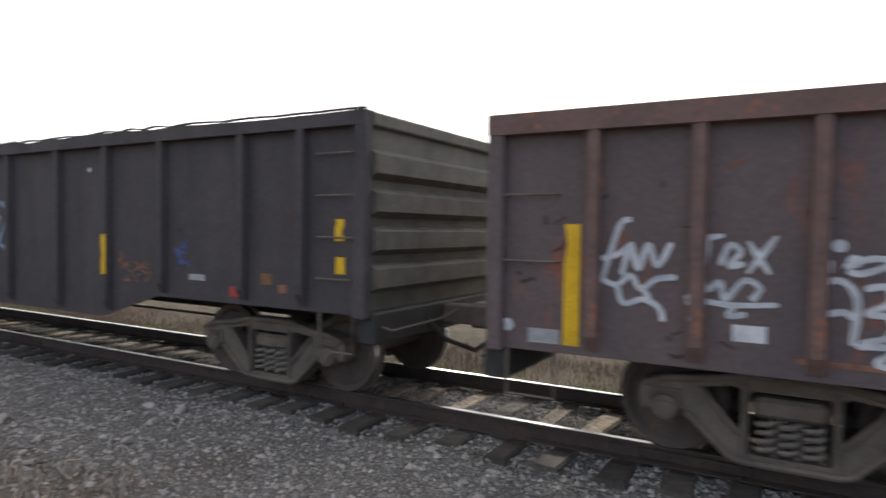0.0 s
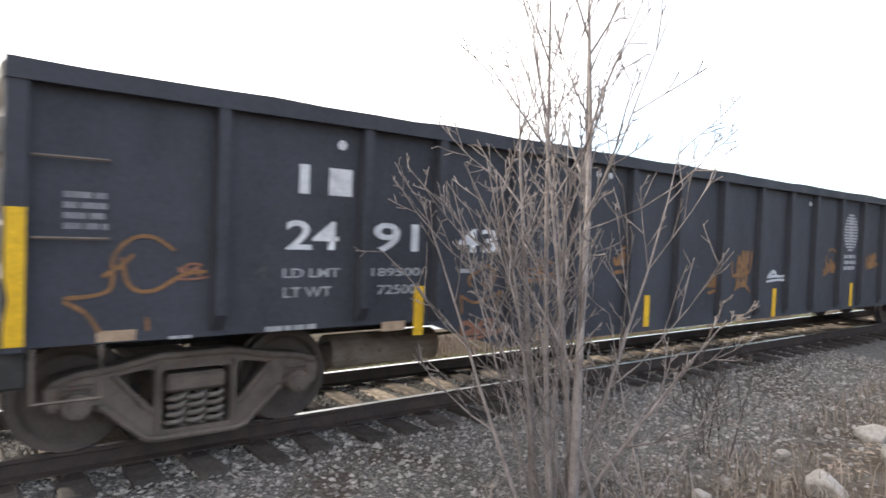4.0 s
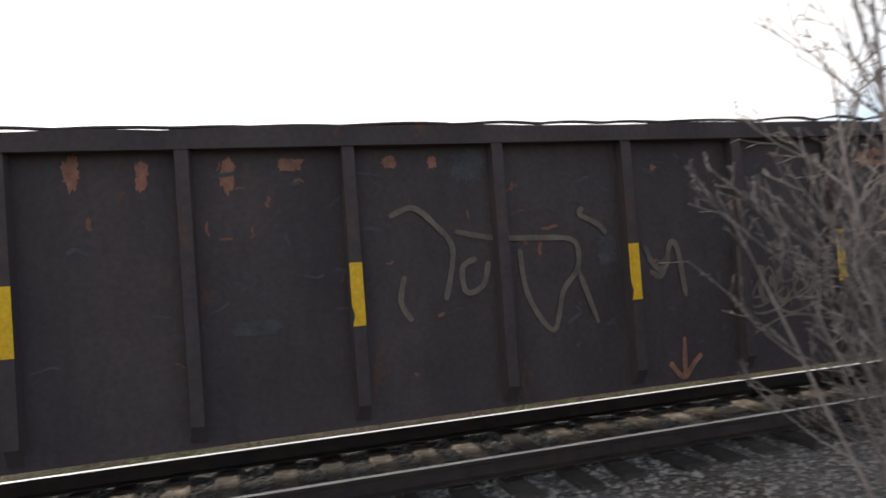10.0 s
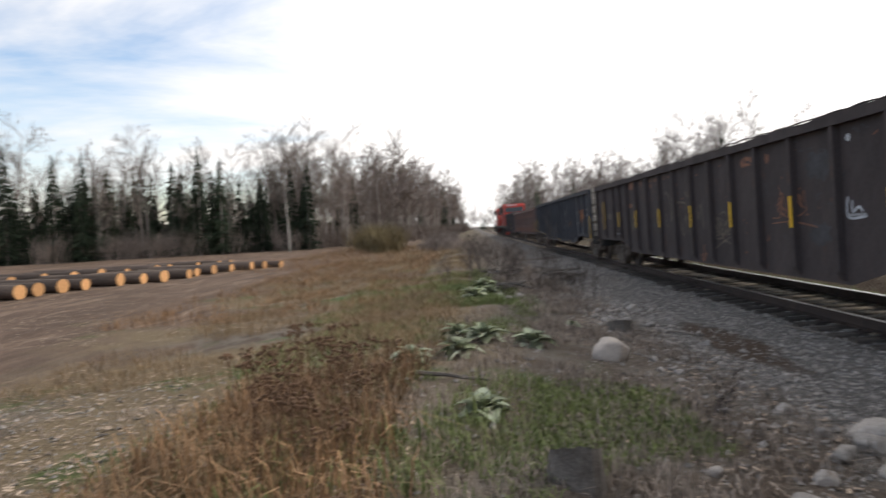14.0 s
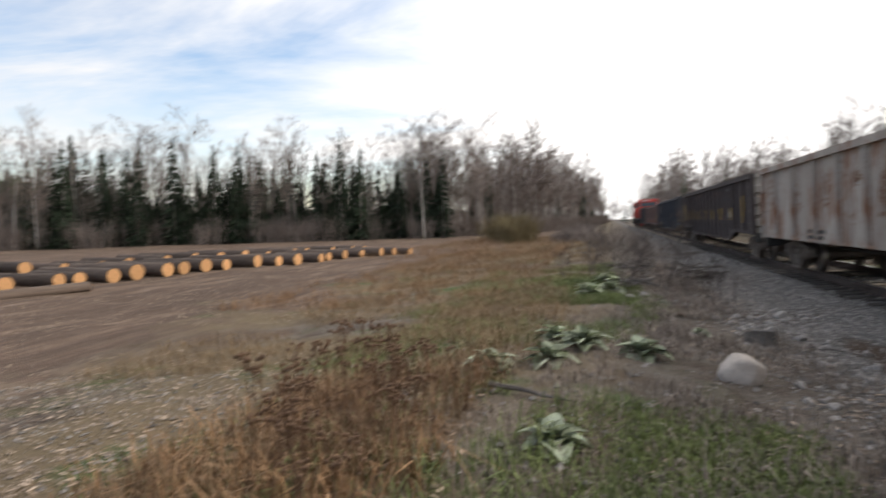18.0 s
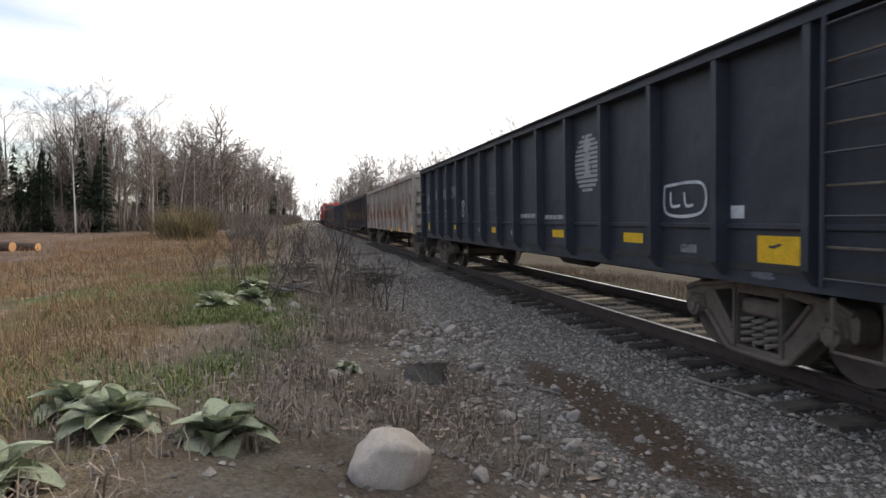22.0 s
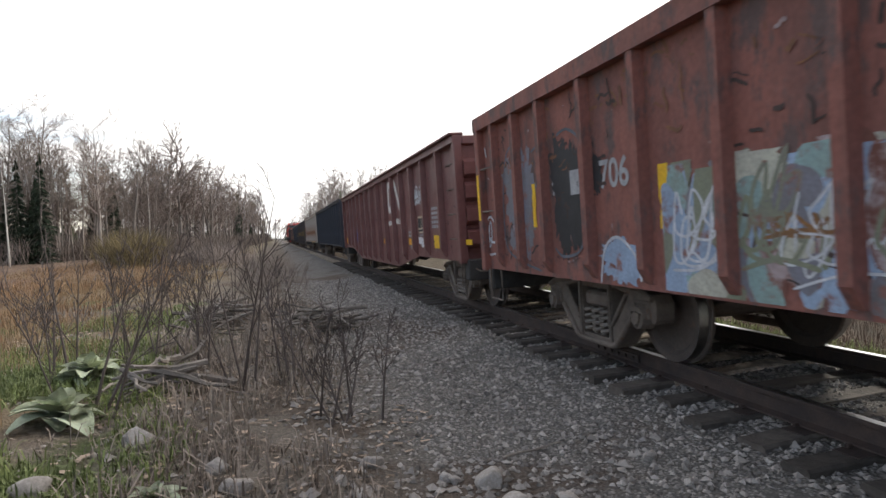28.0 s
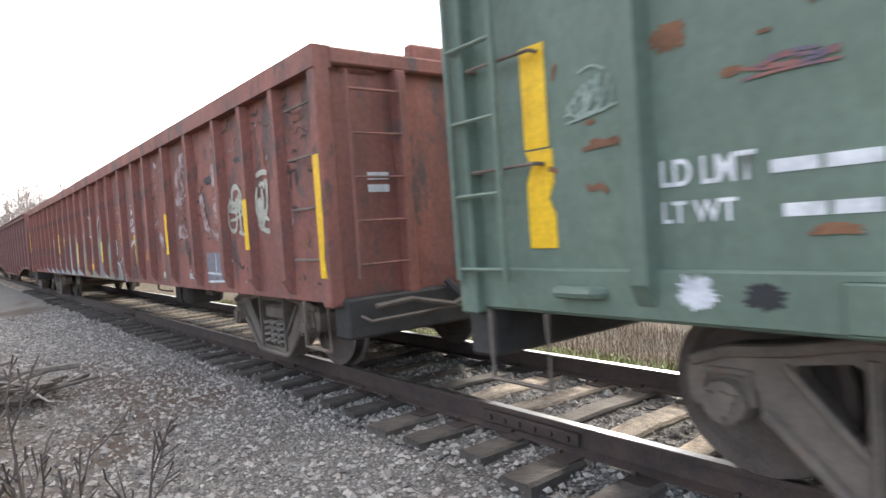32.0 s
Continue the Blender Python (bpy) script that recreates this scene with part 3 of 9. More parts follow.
def truck_meshes():
    """Side frame, springs, wheel and the rest of a freight truck, about its centre on the rail top."""
    d = {}
    R = 0.43
    bm = bmesh.new()
    half = [(0.34, 0.055), (0.43, 0.09), (0.70, 0.34), (0.75, 0.36), (0.765, 0.50), (0.80, 0.545), (0.98, 0.545), (1.01, 0.50), (1.015, 0.40), (1.06, 0.38), (1.09, 0.42), (1.10, 0.56), (1.05, 0.635), (0.90, 0.675), (0.62, 0.705), (0.36, 0.755), (0.28, 0.775)]
    o = half + [(-x, z) for x, z in half[::-1]]
    win = [(0.335, 0.36), (0.36, 0.315), (0.42, 0.33), (0.60, 0.545), (0.615, 0.59), (0.59, 0.625), (0.38, 0.655), (0.335, 0.63)]
    holes = (win, [(-x, z) for x, z in win[::-1]], [(-0.27, 0.14), (0.27, 0.14), (0.28, 0.17), (0.28, 0.60), (0.26, 0.63), (-0.26, 0.63), (-0.28, 0.60), (-0.28, 0.17)])
    y0, y1 = -0.09, 0.09
    edges = []
    for loop in (o, *holes):
        vs = [bm.verts.new((x, y0, z)) for x, z in loop]
        es = [bm.edges.new((vs[i], vs[(i + 1) % len(vs)])) for i in range(len(vs))]
        edges += es
    fill = bmesh.ops.triangle_fill(bm, edges=edges, use_beauty=True)
    faces = [g for g in fill["geom"] if isinstance(g, bmesh.types.BMFace)]
    ext = bmesh.ops.extrude_face_region(bm, geom=faces)
    bmesh.ops.translate(bm, vec=(0, y1 - y0, 0), verts=[g for g in ext["geom"] if isinstance(g, bmesh.types.BMVert)])
    # raised flanges along the edges of the casting
    for pts in ([(-1.06, -0.1, 0.60), (-0.9, -0.1, 0.655), (-0.62, -0.1, 0.685), (-0.3, -0.1, 0.75), (0.3, -0.1, 0.75), (0.62, -0.1, 0.685), (0.9, -0.1, 0.655), (1.06, -0.1, 0.60)], [(-0.73, -0.1, 0.40), (-0.68, -0.1, 0.36), (-0.41, -0.1, 0.105), (-0.33, -0.1, 0.08), (0.33, -0.1, 0.08), (0.41, -0.1, 0.105), (0.68, -0.1, 0.36), (0.73, -0.1, 0.40)]):
        tube(bm, pts, 0.03, 8)
    for sx in (-1, 1):
        for pts in ([(sx * 0.31, -0.1, 0.12), (sx * 0.31, -0.1, 0.68)], [(sx * 0.34, -0.1, 0.29), (sx * 0.64, -0.1, 0.62)], [(sx * 0.78, -0.1, 0.42), (sx * 0.80, -0.1, 0.56), (sx * 0.98, -0.1, 0.56), (sx * 1.0, -0.1, 0.42)]):
            tube(bm, pts, 0.022, 6)
    d["side_frame"] = mesh_of("side_frame", bm, M_STEEL)
    bm = bmesh.new()
    turns, n = 4, 40
    tube(bm, [(0.062 * math.cos(2 * math.pi * turns * i / n), 0.062 * math.sin(2 * math.pi * turns * i / n), 0.15 + 0.26 * i / n) for i in range(n + 1)], 0.02, 6)
    d["spring"] = mesh_of("spring", bm, M_SPRING)
    bm = boxed(-0.25, 0.25, -0.30, GAUGE + 0.30, 0.43, 0.585, bevel=0.03)
    box(bm, -0.27, 0.27, 0.02, GAUGE - 0.02, 0.22, 0.50, bevel=0.04)
    d["bolster"] = mesh_of("bolster", bm, M_STEEL)
    bm = bmesh.new()
    disc(bm, (0, 0), -0.16, -0.04, 0.10, 12, 0.12)
    disc(bm, (0, 0), -0.18, -0.155, 0.06, 8)
    for k in range(3):
        a = 2.1 * k + 0.5
        disc(bm, (0.07 * math.cos(a), 0.07 * math.sin(a)), -0.185, -0.15, 0.018, 6)
    box(bm, -0.13, 0.13, -0.1, 0.06, 0.05, 0.16, bevel=0.02)
    d["bearing_cap"] = mesh_of("bearing_cap", bm, M_STEEL)
    # a wheelset about its own axle
    bm = bmesh.new()
    for s, yy in ((1, 0.0), (-1, GAUGE)):
        prof = [(0.0, -0.06), (0.11, -0.06), (0.13, -0.02), (0.33, -0.01), (0.37, -0.05), (0.43, -0.05), (0.43, 0.045), (0.46, 0.055), (0.455, 0.085), (0.37, 0.085), (0.34, 0.04), (0.0, 0.05)]
        rings = []
        N = 28
        for k in range(N):
            a = 2 * math.pi * k / N
            rings.append([bm.verts.new((r * math.cos(a), yy + s * h, r * math.sin(a))) for r, h in prof[1:-1]])
        c0, c1 = bm.verts.new((0, yy + s * -0.06, 0)), bm.verts.new((0, yy + s * 0.05, 0))
        for k in range(N):
            p, q = rings[k], rings[(k + 1) % N]
            for j in range(len(p) - 1):
                f = bm.faces.new((p[j], p[j + 1], q[j + 1], q[j]))
                f.material_index = 1 if j == 4 else 0
            bm.faces.new((c0, p[0], q[0]))
            bm.faces.new((c1, q[-1], p[-1]))
    tube(bm, [(0, -0.12, 0), (0, GAUGE + 0.12, 0)], 0.08, 10)
    d["wheelset"] = mesh_of("wheelset", bm, [M_WHEEL, M_TREAD])
    bm = boxed(-0.05, 0.05, 0.05, GAUGE - 0.05, 0.36, 0.46, bevel=0.01)
    d["brake_beam"] = mesh_of("brake_beam", bm, M_DARK)
    return d


TM = truck_meshes()
WHEELS = []


def truck(wagon, x):
    """A truck under a wagon, at x along it; the wagon's own zero is over the near rail."""
    t = put("truck", TM["bolster"], wagon, pose(x, 0, 0), "rusty cast steel freight truck with coil springs")
    for y, turn in ((-0.22, 0), (GAUGE + 0.22, 180)):
        put("side_frame", TM["side_frame"], t, pose(0, y, 0, 0, 0, turn))
        for dx, dy in ((-0.16, -0.05), (0.0, -0.05), (0.16, -0.05), (-0.08, 0.07), (0.08, 0.07)):
            put("spring", TM["spring"], t, pose(dx, y + (dy if turn == 0 else -dy), 0, 0, 0, 40 * dx))
        for dx in (-0.89, 0.89):
            put("bearing_cap", TM["bearing_cap"], t, pose(dx, y, 0.43, 0, 0, turn))
    for dx in (-0.89, 0.89):
        w = put("wheelset", TM["wheelset"], t, pose(dx, 0, 0.43))
        WHEELS.append((w, dx))
        put("brake_beam", TM["brake_beam"], t, pose(dx * 0.45, 0, 0))
    return t


HALF = 1.53                # half a wagon's width
YC = GAUGE / 2


def side_outline(L, zt, zm, ze, run, x0, slope, run_end):
    """Side plate: higher over the trucks (ze), deeper between them (zm)."""
    if run is None:
        return [(x0, zt), (x0, ze), (L, ze), (L, zt)]
    return [(x0, zt), (x0, ze), (run, ze), (run + slope, zm), (L - run_end - slope, zm), (L - run_end, ze), (L, ze), (L, zt)]


def gondola(phase, L, zt, zm, ze, ribs, skin, post, rim, label, run=None, end="bars", rib_w=0.12, rib_d=0.09, end_skin=None, dents=0.0, rungs=True, end_gap=0.9, rim_h=0.14, trucks=(2.35, 14.0), seed=1, posts=None, x0=0.0, torn=False, tank=True, slope=1.1, run_end=None):
    """An open-top gondola, front end at phase."""
    g = tagged(new("gondola_wagon"), label, "freight wagon", "wagons of the train")
    near, far = YC - HALF, YC + HALF
    rnd = random.Random(seed)
    run_end = run if run_end is None else run_end
    out = side_outline(L, zt - rim_h, zm, ze, run, x0, slope, run_end)
    body = new("body"); body.parent = g
    part("side_plate", prism(bmesh.new(), out, near + rib_d, near + rib_d + 0.02), skin, body)
    part("side_plate", prism(bmesh.new(), out, far - rib_d - 0.02, far - rib_d), skin, body)
    part("floor_plate", boxed(x0 + 0.1, L - 0.1, near + 0.12, far - 0.12, ze + 0.12, ze + 0.18), M_DARK, body)
    part("centre_sill", boxed(x0 + 0.2, L - 0.2, YC - 0.2, YC + 0.2, 0.68, ze + 0.12), M_DARK, body)
    # rim, with small dents along it
    for ya, yb in ((near - 0.01, near + 0.15), (far - 0.15, far + 0.01)):
        bm = bmesh.new()
        n = int(L / 0.45)
        rows = []
        for i in range(n + 1):
            x = x0 + (L - x0) * i / n
            dz = rnd.uniform(-dents, dents) if 0 < i < n else 0
            dy = rnd.uniform(-dents, dents) * 0.6
            rows.append([bm.verts.new(p) for p in ((x, ya + dy, zt - rim_h), (x, yb + dy, zt - rim_h), (x, yb + dy, zt + dz), (x, ya + dy, zt + dz))])
        for a, b in zip(rows, rows[1:]):
            for k in range(4):
                bm.faces.new((a[k], b[k], b[(k + 1) % 4], a[(k + 1) % 4]))
        bm.faces.new(rows[0]); bm.faces.new(rows[-1][::-1])
        part("top_chord", bm, rim, body)
        if torn:
            # the rim's bent lip, lifted off in small arches
            bm = bmesh.new()
            n = int((L - x0) / 0.09)
            last = None
            for i in range(n + 1):
                x = x0 + (L - x0) * i / n
                lift = max(0.0, 0.5 + 0.9 * noise.noise((x * 0.35, seed, 0.0)))
                z = zt + 0.004 + 0.034 * lift * abs(math.sin(x * 4.6 + 2.0 * noise.noise((x * 0.7, 3.0, seed))))
                row = [bm.verts.new(p) for p in ((x, ya, z), (x, ya + 0.05, z), (x, ya + 0.05, z + 0.014), (x, ya, z + 0.014))]
                if last:
                    for k in range(4):
                        bm.faces.new((last[k], row[k], row[(k + 1) % 4], last[(k + 1) % 4]))
                last = row
            part("bent_lip", bm, rim, body)
    # posts
    step = (L - 2 * end_gap) / (ribs - 1)
    pm = {}
    for x in posts or [end_gap + step * i for i in range(ribs)]:
        zb = ze
        if run is not None:
            zb = ze + (zm - ze) * min(1, max(0, min(x - run, L - x - run_end) / slope))
        zb += 0.05
        key = round(zb, 2)
        if key not in pm:
            bm = bmesh.new()
            o = [(-rib_w / 2, near + rib_d), (-rib_w / 2 * 0.75, near), (rib_w / 2 * 0.75, near), (rib_w / 2, near + rib_d)]
            lo = [bm.verts.new((u, w + (rib_d * 0.8 if w == near else 0), zb)) for u, w in o]
            mi = [bm.verts.new((u, w, zb + 0.12)) for u, w in o]
            hi = [bm.verts.new((u, w, zt - rim_h)) for u, w in o]
            for a, b in ((lo, mi), (mi, hi)):
                for k in range(3):
                    bm.faces.new((a[k], a[k + 1], b[k + 1], b[k]))
            bm.faces.new(lo[::-1])
            pm[key] = mesh_of("post", bm, post)
        put("post", pm[key], body, pose(x, 0, 0))
        put("post", pm[key], body, pose(x, GAUGE, 0, 0, 0, 180))
    # ends
    es = end_skin or skin
    for k, x in enumerate((x0, L)):
        s = 1 if k == 0 else -1
        part("end_plate", boxed(min(x + s * 0.06, x + s * 0.09), max(x + s * 0.06, x + s * 0.09), near + 0.1, far - 0.1, ze, zt - 0.06), es, body)
        for yy in (near, far - 0.13):
            part("corner_post", boxed(min(x, x + s * 0.14), max(x, x + s * 0.14), yy, yy + 0.13, ze - 0.02, zt - 0.02, bevel=0.012), skin, body)
        part("end_rim", boxed(min(x - s * 0.02, x + s * 0.12), max(x - s * 0.02, x + s * 0.12), near + 0.13, far - 0.13, zt - 0.14, zt - 0.01, bevel=0.015), es, body)
        if end == "bars":
            nb = 4
            for i in range(nb):
                zc = ze + 0.18 + (zt - ze - 0.5) * (i + 0.5) / nb
                bm = bmesh.new()
                prof = [(0.06, -0.15), (-0.06, -0.09), (-0.06, 0.09), (0.06, 0.15)]
                a = [bm.verts.new((x + s * u, near + 0.13, zc + w)) for u, w in prof]
                b = [bm.verts.new((x + s * u, far - 0.13, zc + w)) for u, w in prof]
                for j in range(3):
                    bm.faces.new((a[j], b[j], b[j + 1], a[j + 1]))
                bm.faces.new(a); bm.faces.new(b[::-1])
                part("end_corrugation", bm, es, body)
        else:
            for yy in (near + 0.75, YC, far - 0.75):
                part("end_post", boxed(min(x - s * 0.05, x + s * 0.06), max(x - s * 0.05, x + s * 0.06), yy - 0.05, yy + 0.05, ze, zt - 0.14, bevel=0.01), es, body)
        part("end_sill", boxed(min(x - s * 0.06, x + s * 0.16), max(x - s * 0.06, x + s * 0.16), near + 0.1, far - 0.1, ze - 0.28, ze + 0.04, bevel=0.02), M_DARK, body)
        bm = boxed(min(x - s * 0.62, x + s * 0.1), max(x - s * 0.62, x + s * 0.1), YC - 0.09, YC + 0.09, 0.76, 0.98, bevel=0.02)
        box(bm, min(x - s * 0.68, x - s * 0.42), max(x - s * 0.68, x - s * 0.42), YC - 0.17, YC + 0.13, 0.74, 1.02, bevel=0.04)
        part("coupler", bm, M_STEEL, g, "rusty knuckle coupler")
        bm = tube(bmesh.new(), [(x - s * 0.05, YC + s * 0.45, 0.85), (x - s * 0.25, YC + s * 0.35, 0.62), (x - s * 0.5, YC + s * 0.15, 0.5), (x - s * 0.66, YC, 0.62)], 0.03, 6)
        part("air_hose", bm, M_DARK, g, "black rubber air hose")
        bm = tube(bmesh.new(), [(x - s * 0.09, near + 0.2, ze - 0.1), (x - s * 0.16, near + 0.25, ze - 0.14), (x - s * 0.18, YC - 0.35, ze - 0.12), (x - s * 0.3, YC - 0.2, ze - 0.02)], 0.014, 5)
        part("uncoupling_lever", bm, M_STEEL, g)
        # stirrup under each corner
        for yy in (near + 0.06, far - 0.06):
            xa, xb = x + s * 0.18, x + s * 0.6
            part("stirrup", tube(bmesh.new(), [(xa, yy, ze), (xa, yy, ze - 0.38), (xb, yy, ze - 0.38), (xb, yy, ze)], 0.016, 5), M_STEEL, g)
        if rungs:
            nr = 4 if k else 2
            for i in range(nr):
                z = ze + 0.35 + (zt - ze - 0.75) * i / max(1, nr - 1) if k else ze + 0.75 + 0.55 * i
                xa, xb = x + s * 0.16, x + s * 0.62
                part("grab_iron", tube(bmesh.new(), [(xa, near + 0.09, z), (xa, near + 0.02, z), (xb, near + 0.02, z), (xb, near + 0.09, z)], 0.011, 5), M_STEEL, g)
    for x in trucks:
        truck(g, x)
    # brake rods and reservoir under the floor
    if tank:
        part("air_reservoir", tube(bmesh.new(), [(L * 0.55, YC - 0.6, 0.72), (L * 0.55 + 1.0, YC - 0.6, 0.72)], 0.17, 12), M_DARK, g)
    part("brake_rod", tube(bmesh.new(), [(trucks[0] + 1.2, YC - 0.45, 0.62), (trucks[1] - 1.2, YC - 0.45, 0.62)], 0.018, 5), M_DARK, g)
    TRAIN.append((g, phase))
    g["near"] = near + rib_d
    g["low_end"], g["low_mid"], g["run"] = ze, zm, 0.0 if run is None else run + slope
    g["length"] = L
    return g


def place(x):
    return TRACK @ pose(x, 0, 0)


TRAIN = []
SK_A = mat("dark_grey_paint", (0.088, 0.074, 0.075), (0.053, 0.046, 0.048), rust=(0.12, 0.06, 0.035), rust_amount=0.08, rough=0.75, scale=1.4, fine=25, streak=True)
SK_B = mat("oxide_red_paint", (0.148, 0.11, 0.108), (0.098, 0.079, 0.083), rust=(0.25, 0.095, 0.067), rust_amount=0.36, rough=0.78, scale=0.8, fine=25, streak=True)
PO_B = mat("oxide_red_post", (0.20, 0.12, 0.105), (0.14, 0.09, 0.08), rust=(0.30, 0.13, 0.08), rust_amount=0.3, rough=0.78, scale=3, fine=25)
SK_C = mat("black_paint", (0.053, 0.055, 0.066), (0.034, 0.035, 0.044), rust=(0.1, 0.07, 0.05), rust_amount=0.04, rough=0.7, scale=1.2, fine=25, streak=True)
SK_D = mat("brown_black_paint", (0.074, 0.057, 0.055), (0.043, 0.034, 0.035), rust=(0.12, 0.055, 0.032), rust_amount=0.14, rough=0.78, scale=1.3, fine=25, streak=True)
SK_E = mat("worn_silver_paint", (0.45, 0.40, 0.355), (0.28, 0.225, 0.19), rust=(0.25, 0.125, 0.075), rust_amount=0.5, rough=0.75, scale=1.1, fine=30, streak=True)
SK_F = mat("blue_black_paint", (0.043, 0.047, 0.062), (0.029, 0.032, 0.044), rust=(0.09, 0.06, 0.045), rust_amount=0.02, rough=0.55, scale=1.2, fine=18, bump=0.06, streak=True, wave=0.4)
SK_G = mat("maroon_paint", (0.185, 0.078, 0.071), (0.145, 0.062, 0.058), rust=(0.09, 0.05, 0.045), rust_amount=0.05, rough=0.42, scale=0.7, fine=12, bump=0.03, streak=True, wave=0.3)
SK_H = mat("brown_red_paint", (0.28, 0.106, 0.082), (0.17, 0.077, 0.064), rust=(0.12, 0.078, 0.072), rust_amount=0.5, rough=0.75, scale=2.6, fine=25, streak=True)
SK_I = mat("faded_green_paint", (0.135, 0.178, 0.138), (0.10, 0.135, 0.108), rust=(0.11, 0.07, 0.05), rust_amount=0.12, rough=0.55, scale=1.2, fine=18, bump=0.06, streak=True, wave=0.3)
# pale tan ends of the black, brown-black and silver wagons
EN_C = mat("pale_end_paint", (0.42, 0.38, 0.33), (0.28, 0.25, 0.22), rust=(0.2, 0.13, 0.09), rust_amount=0.2, rough=0.8, scale=2)

WA = gondola(-23.4, 16.3, 2.97, 0.64, 0.97, 15, SK_A, SK_A, SK_A, "dark grey open gondola wagon with rusty patches", run=3.2, end_skin=mat("olive_grey_end", (0.16, 0.145, 0.12), rough=0.8), dents=0.02, seed=2, posts=POSTS["WA"], trucks=(1.7, 14.6), torn=True)
WB = gondola(-5.8, 21.35, 2.80, 0.80, 0.83, 22, SK_B, PO_B, PO_B, "oxide-red open gondola wagon covered in white graffiti", run=3.6, seed=3, rim_h=0.17, posts=POSTS["WB"], trucks=(2.3, 18.7), tank=False)
WC_ = gondola(16.95, 20.4, 2.87, 0.61, 0.95, 17, SK_C, SK_C, SK_C, "black open gondola wagon with white numbers and orange graffiti", run=3.4, end_skin=EN_C, dents=0.012, seed=4, end_gap=1.45, posts=POSTS["WC_"], trucks=(1.4, 18.8))
WD = gondola(38.7, 20.8, 2.84, 0.60, 0.91, 17, SK_D, SK_D, SK_D, "brown-black open gondola wagon with yellow strips and a battered rim", run=3.6, end_skin=EN_C, dents=0.012, seed=5, end_gap=1.32, posts=POSTS["WD"], trucks=(1.75, 18.9), torn=True)
WE = gondola(60.8, 16.1, 2.85, 0.84, 0.86, 10, SK_E, SK_E, SK_E, "silver-grey open gondola wagon streaked with rust", end_skin=EN_C, seed=6, end_gap=1.65, posts=POSTS["WE"], trucks=(1.9, 14.23))
WF = gondola(78.8, 16.1, 2.80, 0.78, 0.78, 14, SK_F, SK_F, SK_F, "blue-black open gondola wagon with pale lettering", end="posts", rib_w=0.10, rib_d=0.13, seed=7, rim_h=0.09, posts=POSTS["WF"], trucks=(0.86, 14.22), x0=-0.35)
WG = gondola(96.2, 16.6, 2.70, 0.50, 0.80, 14, SK_G, SK_G, SK_G, "maroon open gondola wagon with white lettering", run=1.95, slope=2.3, run_end=3.35, rib_w=0.13, rib_d=0.1, seed=8, rim_h=0.1, end_gap=1.25, posts=POSTS["WG"], trucks=(1.05, 14.9), x0=-0.25)
WH = gondola(113.8, 20.65, 2.74, 0.76, 0.76, 21, SK_H, SK_H, SK_H, "rusty red-brown open gondola wagon with faded graffiti", end="posts", seed=9, rim_h=0.17, end_gap=0.65, posts=POSTS["WH"], trucks=(2.25, 18.4), tank=False)
WI = gondola(136.0, 18.0, 3.30, 0.83, 0.83, 12, SK_I, SK_I, SK_I, "faded green open gondola wagon with white lettering", end="posts", seed=10, rib_w=0.12, end_gap=1.19, trucks=(2.2, 15.8))
# ---- plants ----
M_BARK = mat("grey_bark", (0.30, 0.265, 0.24), (0.17, 0.15, 0.137), rough=0.95, scale=6, fine=40, bump=0.5, obj_rand=0.25)
M_TWIG = mat("bare_twigs", (0.25, 0.205, 0.18), (0.15, 0.122, 0.107), rough=0.95, scale=3, fine=30, bump=0.0, obj_rand=0.3, island=0.25)
M_TWIG2 = mat("bush_stems", (0.29, 0.25, 0.23), (0.145, 0.12, 0.11), rough=0.85, scale=8, fine=60, bump=0.2, island=0.3)
M_BIRCH = mat("birch_bark", (0.62, 0.59, 0.54), (0.42, 0.38, 0.34), rust=(0.07, 0.06, 0.055), rust_amount=0.25, rough=0.8, scale=5, fine=40, bump=0.3)
M_NEEDLE = mat("spruce_needles", (0.035, 0.052, 0.028), (0.018, 0.028, 0.016), rough=0.9, scale=4, fine=20, bump=0.0, island=0.5, obj_rand=0.3)
M_PINE = mat("pine_needles", (0.175, 0.19, 0.125), (0.085, 0.098, 0.065), rough=0.9, scale=4, fine=20, bump=0.0, island=0.5)
M_STRAW = mat("dead_grass", (0.29, 0.20, 0.112), (0.20, 0.138, 0.08), rough=0.9, scale=0.5, fine=8, bump=0.0, island=0.28)
M_RUSSET = mat("russet_weeds", (0.31, 0.185, 0.095), (0.18, 0.105, 0.06), rough=0.9, scale=0.5, fine=8, bump=0.0, island=0.5)
M_GREYWEED = mat("grey_dead_weeds", (0.33, 0.27, 0.22), (0.20, 0.16, 0.13), rough=0.9, scale=0.5, fine=8, bump=0.0, island=0.45)
M_GRASS = mat("green_grass", (0.185, 0.22, 0.07), (0.115, 0.14, 0.05), rough=0.8, scale=0.6, fine=8, bump=0.0, island=0.4)
M_MULLEIN = mat("felted_leaf", (0.54, 0.58, 0.43), (0.38, 0.43, 0.29), rough=0.9, scale=9, fine=60, bump=0.3, island=0.2, obj_rand=0.2)
M_TANSY = mat("brown_seed_heads", (0.17, 0.10, 0.058), (0.10, 0.058, 0.036), rough=0.95, scale=8, fine=60, bump=0.2, island=0.3)


